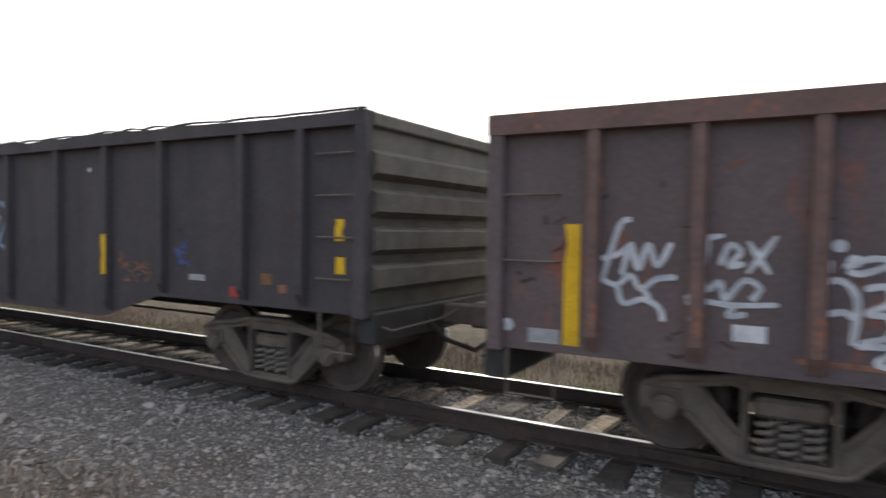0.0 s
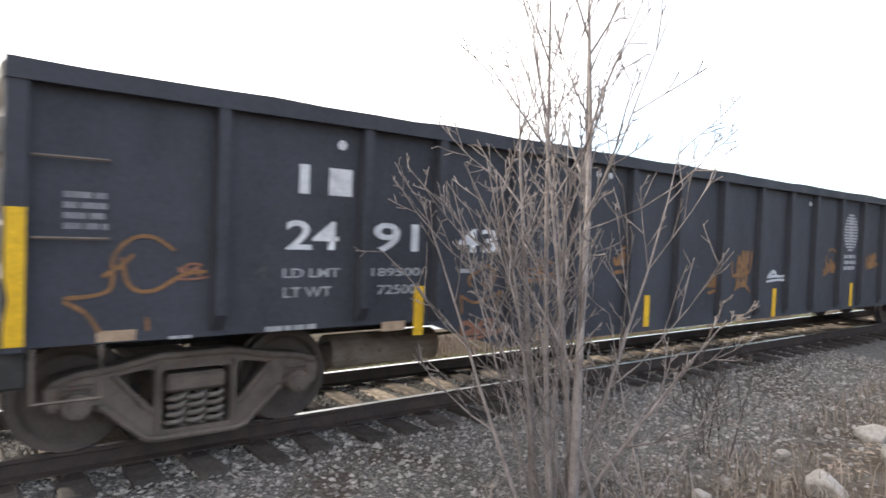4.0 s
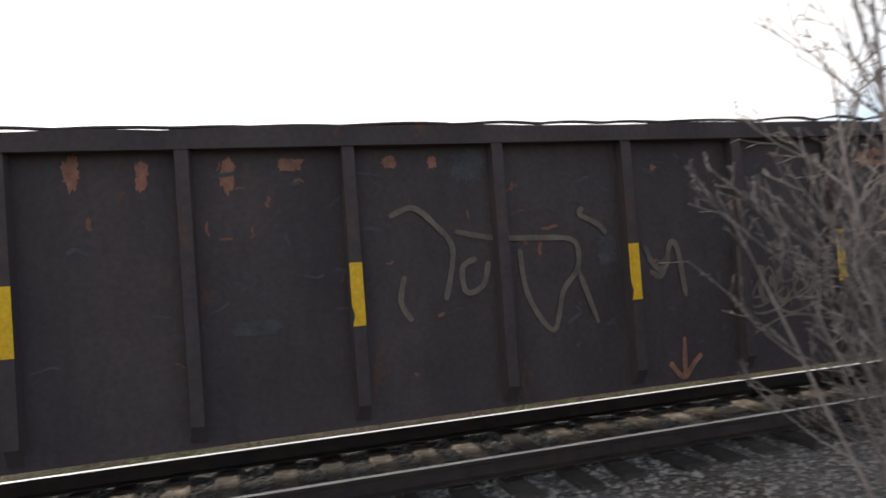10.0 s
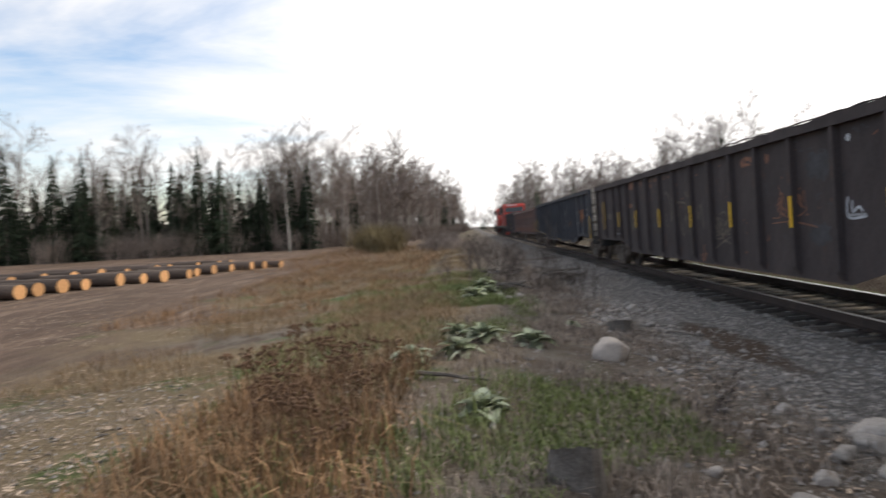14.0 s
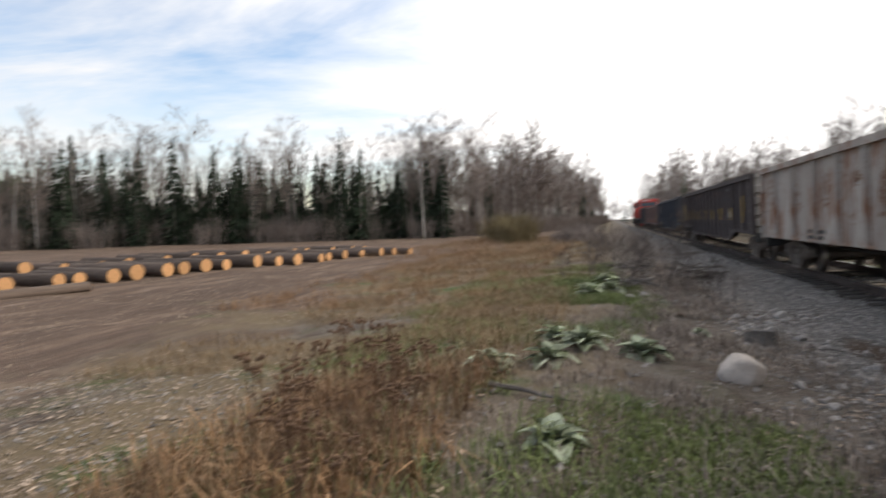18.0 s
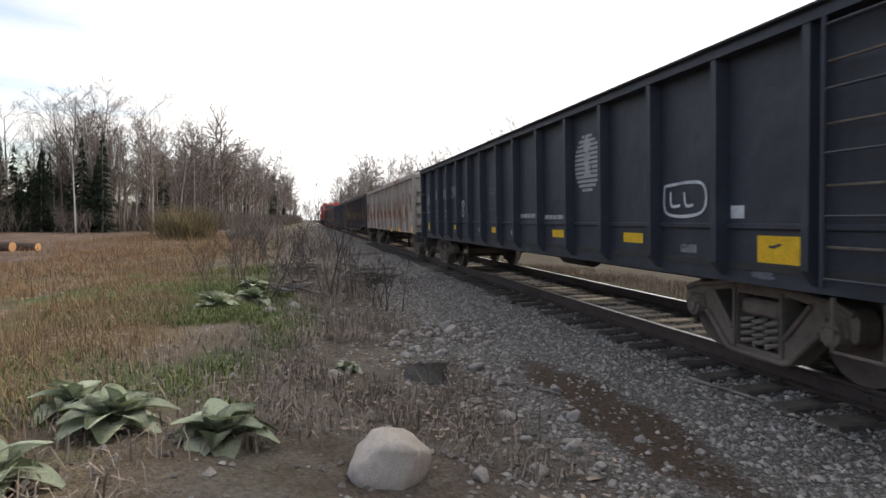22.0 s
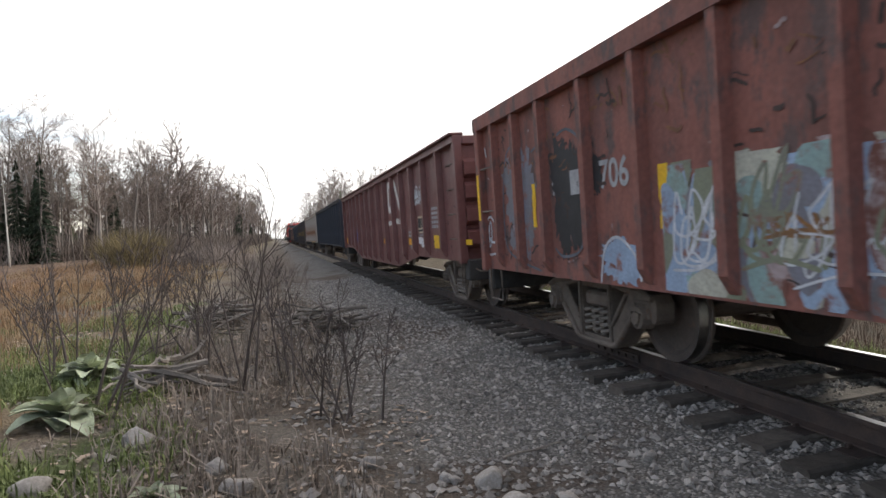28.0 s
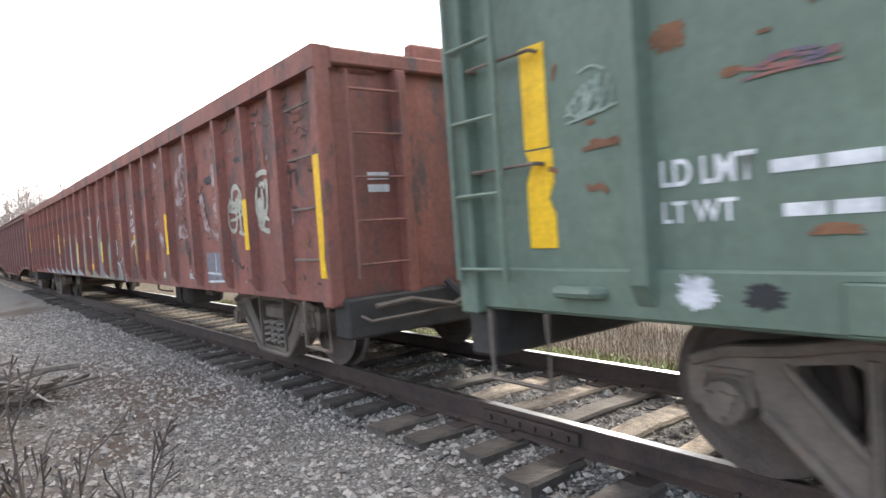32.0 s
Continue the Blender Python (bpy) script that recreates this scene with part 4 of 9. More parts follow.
def limbs_mesh(name, segs, sides, material):
    """Tapered sticks: rows of start, end, start radius, end radius."""
    s = np.array([(*a, *b, r, q) for a, b, r, q in segs], float)
    a, b, r, q = s[:, 0:3], s[:, 3:6], s[:, 6:7], s[:, 7:8]
    d = b - a
    d /= np.linalg.norm(d, axis=1, keepdims=True) + 1e-9
    ref = np.where(np.abs(d[:, 2:3]) > 0.9, np.array([[1.0, 0, 0]]), np.array([[0, 0, 1.0]]))
    u = np.cross(d, ref)
    u /= np.linalg.norm(u, axis=1, keepdims=True) + 1e-9
    w = np.cross(d, u)
    n = len(s)
    ring = []
    for p, rad in ((a, r), (b, q)):
        for k in range(sides):
            t = 2 * math.pi * k / sides
            ring.append(p + rad * (math.cos(t) * u + math.sin(t) * w))
    v = np.stack(ring, 1)
    f = np.array([(k, (k + 1) % sides, sides + (k + 1) % sides, sides + k) for k in range(sides)])
    f = (f[None] + (2 * sides) * np.arange(n)[:, None, None]).reshape(-1, 4)
    me = raw_mesh(name, v.reshape(-1, 3).tolist(), f.tolist(), material)
    for p in me.polygons:
        p.use_smooth = True
    return me


def grow(rnd, p, d, length, r, level, segs, spec):
    """One branch and its side branches; spec[level] = (side branches, length ratio, angle, start of sides, droop or lift)."""
    n = max(2, int(3 + length * (0.7 if level == 0 else 1.5)))
    n = min(n, 9)
    if spec.get("far"):
        n = 5 if level == 0 else 3 if level == 1 else 1
    pts = [p]
    for i in range(n):
        d = (d + Vector((rnd.uniform(-1, 1), rnd.uniform(-1, 1), rnd.uniform(-1, 1))) * spec["wild"] * (0.5 if level == 0 else 1.0) + Vector((0, 0, spec["lift"] * (level > 0)))).normalized()
        q = pts[-1] + d * (length / n)
        ra, rb = r * (1 - 0.85 * i / n), r * (1 - 0.85 * (i + 1) / n)
        segs[level if level < 2 else 2].append((tuple(pts[-1]), tuple(q), max(ra, spec["thin"]), max(rb, spec["thin"])))
        pts.append(q)
    if level >= len(spec["sides"]):
        return
    count, ratio, angle, start = spec["sides"][level]
    for k in range(count):
        t = start + (1 - start) * (k + rnd.random()) / count
        i = min(n - 1, int(t * n))
        base = pts[i].lerp(pts[i + 1], t * n - i)
        dd = (pts[i + 1] - pts[i]).normalized()
        side = dd.cross(Vector((rnd.uniform(-1, 1), rnd.uniform(-1, 1), rnd.uniform(-1, 1)))).normalized()
        an = radians(angle * rnd.uniform(0.7, 1.3))
        nd = dd * math.cos(an) + side * math.sin(an)
        grow(rnd, base, nd, length * ratio * (1.15 - 0.7 * t) * rnd.uniform(0.7, 1.25), r * 0.42 * (1.1 - 0.6 * t), level + 1, segs, spec)


def trunk_mesh(rows, sides, bark):
    """One tapered trunk through the rows of a branch."""
    pts = [q[0] for q in rows] + [rows[-1][1]]
    me = mesh_of("trunk", tube(bmesh.new(), pts, rows[0][2], sides, rows[-1][3]), bark)
    for p in me.polygons:
        p.use_smooth = True
    return me


def tree_meshes(seed, height, bark, spec, r):
    rnd = random.Random(seed)
    segs = [[], [], []]
    grow(rnd, Vector((0, 0, -0.2)), Vector((rnd.uniform(-0.06, 0.06), rnd.uniform(-0.06, 0.06), 1)).normalized(), height, r, 0, segs, spec)
    return trunk_mesh(segs[0], 9, bark), limbs_mesh("crown", segs[1] + segs[2], 4, M_SAPLING)


def ribbons_mesh(name, segs, seed, material, widen=1.0):
    """Fine twigs as thin flat slips, each turned its own way."""
    rnd = np.random.RandomState(seed)
    s = np.array([(*a, *b, r, q) for a, b, r, q in segs], float)
    a, b, r, q = s[:, 0:3], s[:, 3:6], s[:, 6:7] * widen, s[:, 7:8] * widen
    d = b - a
    d /= np.linalg.norm(d, axis=1, keepdims=True) + 1e-9
    u = np.cross(d, rnd.normal(size=d.shape))
    u /= np.linalg.norm(u, axis=1, keepdims=True) + 1e-9
    v = np.stack([a - u * r, a + u * r, b + u * q, b - u * q], 1).reshape(-1, 3)
    f = np.arange(len(v)).reshape(-1, 4)
    return raw_mesh(name, v.tolist(), f.tolist(), material)


def wood_tree(seed, height, bark, spec, r, widen=1.0):
    """A bare tree of the wood: round trunk and limbs, twigs as slips."""
    rnd = random.Random(seed)
    segs = [[], [], []]
    grow(rnd, Vector((0, 0, -0.2)), Vector((rnd.uniform(-0.06, 0.06), rnd.uniform(-0.06, 0.06), 1)).normalized(), height, r, 0, segs, dict(spec, far=True))
    return trunk_mesh(segs[0], 6, bark), ribbons_mesh("crown", segs[1] + segs[2], seed, M_TWIG, widen)


BROAD = dict(sides=[(15, 0.42, 48, 0.25), (9, 0.48, 42, 0.15), (11, 0.5, 40, 0.1)], wild=0.13, lift=0.055, thin=0.008)
SLIM = dict(sides=[(20, 0.25, 40, 0.25), (8, 0.5, 40, 0.15), (9, 0.5, 38, 0.1)], wild=0.09, lift=0.075, thin=0.008)
POOR = dict(sides=[(12, 0.16, 60, 0.3), (5, 0.5, 40, 0.2), (4, 0.5, 40, 0.2)], wild=0.06, lift=0.03, thin=0.009)
FEW = dict(sides=[(13, 0.36, 46, 0.22), (6, 0.5, 42, 0.15), (5, 0.5, 40, 0.1)], wild=0.11, lift=0.08, thin=0.014)
KINDS = [(13.5, M_BARK, BROAD, 0.2), (13, M_BARK, SLIM, 0.15), (12, M_BIRCH, SLIM, 0.12), (14, M_BARK, BROAD, 0.22), (13.5, M_BARK, SLIM, 0.13), (11, M_BIRCH, POOR, 0.12), (10, M_BARK, SLIM, 0.1)]
BARE = [wood_tree(40 + k, *q) for k, q in enumerate(KINDS)]
FAR = [wood_tree(140 + k, h, b, FEW, r, 1.6) for k, (h, b, s, r) in enumerate(KINDS)]


def spruce_meshes(seed, height, width, needle, tiers=24, ragged=0.3, fronds=10, fine=1.0):
    """A conifer: whorls of drooping boughs, each a spray of ragged needle slips."""
    rnd = random.Random(seed)
    trunk = [((0, 0, -0.2), (0, 0, height * 0.5), height * 0.013, height * 0.008), ((0, 0, height * 0.5), (0, 0, height), height * 0.008, 0.01)]
    v, f = [], []
    for i in range(tiers):
        t = i / (tiers - 1)
        zc = height * (0.06 + 0.93 * t)
        reach = (width * (1 - t) ** 0.85 + 0.10) * rnd.uniform(1 - 0.6 * ragged, 1.06)
        for k in range(fronds if t < 0.75 else fronds // 2 + 1):
            a = rnd.uniform(0, 6.283)
            z0 = zc + rnd.uniform(-0.6, 0.6) * height / tiers
            rr = reach * rnd.uniform(1 - ragged, 1.1)
            c, s = math.cos(a), math.sin(a)
            n = 4 if fine == 1.0 else 7
            for j in range(n):
                for side in (-1, 1):
                    q0, q1 = rr * max(0.0, j - 0.3) / n, rr * (j + 1.4) / n
                    droop = lambda q: z0 - 0.30 * q + 0.06 * q * q / max(width, 0.5)
                    wd = (0.30 * reach * (1 - 0.55 * j / n) + 0.10) * rnd.uniform(0.6, 1.2) * fine
                    p0 = (c * q0 + side * s * wd * 0.15, s * q0 - side * c * wd * 0.15, droop(q0) + rnd.uniform(-0.05, 0.1))
                    p1 = (c * q1 - side * s * wd, s * q1 + side * c * wd, droop(q1) - rnd.uniform(0.05, 0.35))
                    p2 = (c * q1 * 0.8 - side * s * wd * 0.1, s * q1 * 0.8 + side * c * wd * 0.1, droop(q1) + rnd.uniform(0.0, 0.15))
                    b = len(v)
                    v += [p0, p1, p2]
                    f.append((b, b + 1, b + 2))
    return limbs_mesh("trunk", trunk, 6, M_BARK), raw_mesh("crown", v, f, needle)


def fir_meshes(seed, height, width, needle):
    """A broad, ragged young fir: each bough a bent limb hung with sprays of needle slips."""
    rnd = random.Random(seed)
    segs = [((0, 0, -0.2), (0.03, 0, height * 0.5), height * 0.014, height * 0.008), ((0.03, 0, height * 0.5), (0, 0.02, height), height * 0.008, 0.008)]
    v, f = [], []
    z = 0.05 * height
    while z < height * 0.985:
        t = z / height
        reach0 = width * min(1.0, 0.55 + 1.6 * t) * (1 - t) ** 0.72 + 0.12
        for k in range(7 if t < 0.8 else 5):
            a = rnd.uniform(0, 6.283)
            reach = reach0 * rnd.uniform(0.5, 1.15)
            c, sn = math.cos(a), math.sin(a)
            rise = rnd.uniform(-0.16, 0.10) + 0.55 * max(0.0, t - 0.55)
            n = max(3, int(reach / 0.22))
            last = None
            for i in range(n + 1):
                q = i / n
                p = Vector((c * reach * q, sn * reach * q, z + reach * (rise * q - 0.20 * q * q + 0.16 * q ** 4)))
                if last is not None:
                    segs.append((tuple(last), tuple(p), 0.022 * (1.1 - q), 0.018 * (1.05 - q)))
                    for side in (-1, 1):
                        for _ in range(5):
                            L = (0.34 + 0.26 * (1 - q)) * rnd.uniform(0.6, 1.2) * min(1.0, 0.35 + reach / 1.6)
                            w = rnd.uniform(0.035, 0.075)
                            b0 = last.lerp(p, rnd.random())
                            ang = a + side * rnd.uniform(0.5, 1.15)
                            d = Vector((math.cos(ang), math.sin(ang), rnd.uniform(-0.5, 0.1)))
                            u = Vector((-math.sin(ang), math.cos(ang), rnd.uniform(-0.6, 0.6))) * w
                            tip = b0 + d * L
                            b = len(v)
                            v += [tuple(b0 - u * 0.5), tuple(b0 + u * 0.5), tuple(b0 + d * L * 0.55 + u), tuple(tip), tuple(b0 + d * L * 0.55 - u)]
                            f.append((b, b + 1, b + 2, b + 3, b + 4))
                last = p
        z += height * rnd.uniform(0.014, 0.026)
    return limbs_mesh("trunk", segs, 5, M_BARK), raw_mesh("crown", v, f, needle)


SPRUCE = [spruce_meshes(60 + k, h, w, M_NEEDLE) for k, (h, w) in enumerate([(12, 1.9), (9, 1.7), (14, 2.0), (7, 1.5)])]
PINE = [fir_meshes(70, 7.7, 3.3, M_PINE), spruce_meshes(71, 11, 2.4, M_PINE, tiers=20, ragged=0.6)]


def tree(kind, meshes, x, y, scale, turn, label, group="", lean=0.0):
    t = new(kind)
    t.matrix_basis = pose(x, y, ground_z(x, y), lean, 0, turn) @ Matrix.Diagonal((scale, scale, scale, 1))
    tagged(t, label, "tree", group)
    put("trunk", meshes[0], t)
    put("crown", meshes[1], t)
    return t


def along(edge, s):
    """A point and the direction at share s of a bent line."""
    pts = [Vector((*p, 0)) for p in edge]
    lens = [(b - a).length for a, b in zip(pts, pts[1:])]
    d = s * sum(lens)
    for a, b, n in zip(pts, pts[1:], lens):
        if d <= n:
            return a.lerp(b, d / n), (b - a).normalized()
        d -= n
    return pts[-1], (pts[-1] - pts[-2]).normalized()


tr = random.Random(21)
LABELS = {"b": "leafless grey deciduous tree at the wood's edge", "w": "leafless white-barked birch at the wood's edge", "s": "dark green spruce among leafless trees"}


FAR_TREES = []


def wood(edge, count, depth, side, conifer, group, tall=1.0):
    for i in range(count):
        p, d = along(edge, (i + tr.random()) / count)
        nrm = Vector((-d.y, d.x, 0)) * side
        q = p + nrm * depth * tr.random() ** 1.6
        sc = tall * tr.uniform(0.78, 1.18)
        if q.x < -150 or q.y > 100:
            k = tr.choice((0, 1, 3, 4, 6, 2))
            needled = tr.random() < conifer
            FAR_TREES.append((SPRUCE[tr.randrange(4)] if needled else FAR[k], q.x, q.y, sc * (0.72 if needled else 1.0), tr.uniform(0, 6.283)))
        elif tr.random() < conifer:
            tree("spruce", SPRUCE[tr.randrange(4)], q.x, q.y, sc * tr.uniform(0.75, 1.05), tr.uniform(0, 360), LABELS["s"], group)
        else:
            k = tr.choice((0, 1, 1, 3, 3, 4, 4, 6, 6, 0, 2, 5))
            tree("birch" if k in (2, 5) else "bare_tree", (FAR if q.x < -125 else BARE)[k], q.x, q.y, sc, tr.uniform(0, 360), LABELS["w" if k in (2, 5) else "b"], group, tr.uniform(-3, 3))


SOUTH = [(-64, -72), (-78, -56), (-88, -41), (-98, -29), (-130, -20), (-200, -12), (-330, -9)]
NORTH = [(-94, 31), (-130, 19), (-200, 12), (-330, 9)]
wood(SOUTH[:4], 210, 20, 1, 0.66, "trees behind the log yard", 0.97)
wood(SOUTH[3:5], 80, 18, 1, 0.16, "trees beside the line", 1.03)
wood(SOUTH[4:6], 100, 18, 1, 0.16, "trees beside the line", 1.26)
wood(SOUTH[5:], 60, 14, 1, 0.1, "trees beside the line", 1.36)
wood(NORTH[:3], 115, 22, -1, 0.2, "trees beyond the train", 1.15)
wood(NORTH[2:], 55, 16, -1, 0.2, "trees beyond the train", 1.42)
wood([(-432, 16), (-432, -16)], 26, 24, -1, 0.4, "trees closing the line's end", 1.0)
wood([(15, 131), (100, 130), (210, 122)], 170, 16, 1, 0.45, "trees across the lake", 1.15)


def joined(name, label):
    """The far trees that cannot be told apart, in one mesh."""
    V, F, mats, idx, base = [], [], [], [], 0
    for meshes, x, y, sc, turn in FAR_TREES:
        c, sn, z0 = math.cos(turn) * sc, math.sin(turn) * sc, ground_z(x, y)
        for me in meshes:
            co = np.zeros(len(me.vertices) * 3)
            me.vertices.foreach_get("co", co)
            co = co.reshape(-1, 3)
            V.append(np.stack([x + co[:, 0] * c - co[:, 1] * sn, y + co[:, 0] * sn + co[:, 1] * c, z0 + co[:, 2] * sc], 1))
            m = me.materials[0]
            if m not in mats:
                mats.append(m)
            k = mats.index(m)
            for p in me.polygons:
                F.append([base + i for i in p.vertices])
                idx.append(k)
            base += len(co)
    ob = put(name, raw_mesh(name, np.concatenate(V).tolist(), F, mats, idx))
    tagged(ob, label, "woods", kind="stuff")


joined("distant_wood", "distant leafless trees and spruces along the line and the lake")
for i in range(26):
    tree("spruce", SPRUCE[tr.randrange(4)], -30 - 3.2 * i + tr.uniform(-3, 3), -112 + 1.2 * i + tr.uniform(-6, 6), tr.uniform(0.6, 0.9), tr.uniform(0, 360), LABELS["s"], "trees behind the log yard")
tree("bare_tree", BARE[0], -36, -92, 0.8, 40, "lone leafless tree before the far hill", "trees behind the log yard")
tree("spruce", SPRUCE[0], -96.3, -28.5, 1.0, 0, "tall dark spruce standing clear of bare trees", "trees beside the line")
tree("spruce", SPRUCE[1], -98.0, -29.5, 1.05, 50, "dark spruce beside a taller one", "trees beside the line")
tree("bare_tree", BARE[3], -104, -24.5, 1.18, 30, "broad leafless tree above the wood's edge", "trees beside the line")
tree("birch", BARE[5], -90, -29.5, 0.9, 30, "leaning white birch before a dark spruce", "trees beside the line")
tree("pine", PINE[1], -150, 9.5, 1.05, 10, "ragged dark pine above the train", "trees beyond the train")
tree("bare_tree", BARE[4], -86, 29.5, 1.25, 10, "tall thin larch snag above the train", "trees beyond the train")
for x, y, s in ((-2, 62, 1.0), (3, 66, 0.9), (8, 70, 1.1), (-8, 75, 1.0)):
    tree("spruce", SPRUCE[2], x, y, s, 0, "distant spruce across the field", "trees beyond the train")


def thicket(name, spots, seed, label, height=1.6, material=None, stems=26, far=False):
    """Leafless undergrowth in one mesh."""
    rnd = random.Random(seed)
    segs = []
    for x, y, w in spots:
        z = ground_z(x, y)
        for _ in range(stems):
            p = Vector((x + rnd.gauss(0, w * 0.5), y + rnd.gauss(0, w * 0.5), z - 0.05))
            d = Vector((rnd.uniform(-0.5, 0.5), rnd.uniform(-0.5, 0.5), 1)).normalized()
            h = height * rnd.uniform(0.5, 1.2)
            mid = p + d * h * 0.55
            segs.append((tuple(p), tuple(mid), 0.012, 0.009))
            for _k in range(4):
                e = (d + Vector((rnd.uniform(-0.7, 0.7), rnd.uniform(-0.7, 0.7), rnd.uniform(-0.1, 0.6)))).normalized()
                b = p.lerp(mid, rnd.uniform(0.4, 1.0))
                segs.append((tuple(b), tuple(b + e * h * rnd.uniform(0.25, 0.5)), 0.007, 0.003))
    ob = put(name, ribbons_mesh(name, segs, seed, material or M_TWIG, 2.4) if far else limbs_mesh(name, segs, 3, material or M_TWIG))
    return tagged(ob, label, "brushwood", kind="stuff")


spots = []
for i in range(400):
    p, d = along(SOUTH, tr.random())
    q = p + Vector((-d.y, d.x, 0)) * tr.uniform(-2, 14)
    spots.append((q.x, q.y, 2.2))
thicket("wood_edge_brush", spots, 3, "leafless brush along the foot of the wood", 4.2, None, 60, True)
spots = []
for i in range(150):
    p, d = along(NORTH, tr.random())
    q = p - Vector((-d.y, d.x, 0)) * tr.uniform(-2, 14)
    spots.append((q.x, q.y, 2.2))
thicket("north_wood_brush", spots, 4, "leafless brush under the wood beyond the train", 4.2, None, 60, True)
M_OLIVEBUSH = mat("olive_brown_bush", (0.20, 0.155, 0.075), (0.12, 0.092, 0.05), rough=0.9, scale=0.5, fine=8, bump=0.0, island=0.5)
thicket("russet_bush", [(-72 - 1.9 * i, -14.5 - 0.45 * i + tr.uniform(-1, 1), 1.7) for i in range(9)], 5, "olive-brown bushes before the wood", 3.4, M_OLIVEBUSH, 120, True)
thicket("lineside_bushes", [(-60 - 3.5 * i, -8.5 - 0.06 * i + tr.uniform(-1.5, 1), 1.3) for i in range(24)], 15, "brown leafless bushes along the line", 1.7, None, 50, True)
thicket("lineside_brush", [(-36 - 2.6 * i, -4.2 - 0.25 * i + tr.uniform(-0.8, 0.8), 1.0) for i in range(18)], 6, "leafless grey brush beside the line", 1.3, None, 26)
thicket("right_brush", [(13 + 1.1 * i, -5.0 - 0.42 * i + tr.uniform(-1.0, 1.0), 0.9) for i in range(20)], 7, "tangled leafless brush under the pine", 1.7, None, 40)
thicket("right_russet_weeds", [(8.0 + 0.8 * i, -6.9 - 0.09 * i + tr.uniform(-0.5, 0.5), 0.6) for i in range(18)], 8, "russet dead weeds on the bank", 1.3, M_RUSSET, 60)


def blades(name, zones, seed, material, label, width=1.0, more=1.0):
    """Grass in one mesh: zones of x0, x1, y0, y1, tufts, height, blades a tuft, spread."""
    rnd = np.random.RandomState(seed)
    V, F = [], []
    base = 0
    for x0, x1, y0, y1, tufts, h, k, spread in zones:
        k = int(k * more)
        cx, cy = x0 + (x1 - x0) * rnd.rand(tufts), y0 + (y1 - y0) * rnd.rand(tufts)
        keep = np.array([noise.noise((a * 0.45, b * 0.45, seed)) > -0.18 for a, b in zip(cx, cy)])
        cx, cy = cx[keep], cy[keep]
        cz = np.array([ground_z(a, b) for a, b in zip(cx, cy)])
        n = len(cx) * k
        px, py, pz = np.repeat(cx, k) + rnd.normal(0, spread, n), np.repeat(cy, k) + rnd.normal(0, spread, n), np.repeat(cz, k) - 0.02
        hh = h * rnd.uniform(0.45, 1.15, n) * np.repeat(rnd.uniform(0.6, 1.2, len(cx)), k)
        a, lean = rnd.rand(n) * 6.283, np.abs(rnd.normal(0, 0.85, n))
        w = width * (0.003 + 0.004 * rnd.rand(n)) * (1 + 0.6 * h)
        dx, dy = np.cos(a) * lean, np.sin(a) * lean
        sx, sy = -np.sin(a) * w, np.cos(a) * w
        p = np.stack([px, py, pz], 1)
        mid = p + np.stack([dx * hh * 0.35, dy * hh * 0.35, hh * 0.6], 1)
        tip = p + np.stack([dx * hh * 1.0, dy * hh * 1.0, hh * np.maximum(0.25, 1 - 0.45 * lean)], 1)
        s = np.stack([sx, sy, 0 * sx], 1)
        V.append(np.stack([p - s, p + s, mid + s * 0.8, mid - s * 0.8, tip], 1).reshape(-1, 3))
        i = base + 5 * np.arange(n)
        F += np.stack([i, i + 1, i + 2, i + 3], 1).tolist() + np.stack([i + 3, i + 2, i + 4], 1).tolist()
        base += 5 * n
    ob = put(name, raw_mesh(name, np.concatenate(V).tolist(), F, material))
    return tagged(ob, label, "grass", kind="stuff")


blades("straw_grass", [(-34, -15, -13, -5.8, 2300, 0.27, 8, 0.16), (-60, -34, -16, -5.5, 2200, 0.32, 9, 0.22), (-16, -9, -8.7, -6.4, 420, 0.38, 8, 0.10), (-24, -14.5, -8.5, -6.1, 600, 0.26, 9, 0.13), (6, 18, -9, -6.0, 300, 0.4, 8, 0.1), (-95, -60, -22, -6, 1300, 0.5, 8, 0.4)], 1, M_STRAW, "tall dead straw-coloured grass", 0.6, 1.6)
blades("russet_grass", [(-52, -22, -16, -7.5, 1300, 0.42, 9, 0.14), (-14, -9.5, -8.6, -6.3, 380, 0.5, 8, 0.08), (-90, -45, -22, -8, 1500, 0.55, 8, 0.35), (6.5, 20, -8.6, -6.5, 700, 0.7, 8, 0.14)], 2, M_RUSSET, "russet-brown dead weeds standing in the grass")
blades("grey_weeds", [(-13, -7, -7.5, -4.2, 500, 0.16, 7, 0.1), (-22, -13, -6.4, -3.6, 600, 0.2, 7, 0.1), (-25, -17, -4.6, -2.9, 430, 0.27, 8, 0.08), (-17, -9, -4.8, -2.6, 520, 0.22, 7, 0.07), (-9, 0, -5.2, -2.4, 350, 0.25, 7, 0.08), (0, 11, -5.0, -2.2, 520, 0.34, 7, 0.08), (-32, -25, -5, -3, 300, 0.4, 8, 0.1), (-14, -7, -14, -7, 220, 0.2, 6, 0.1)], 3, M_GREYWEED, "brittle grey dead weeds on the stony bank")
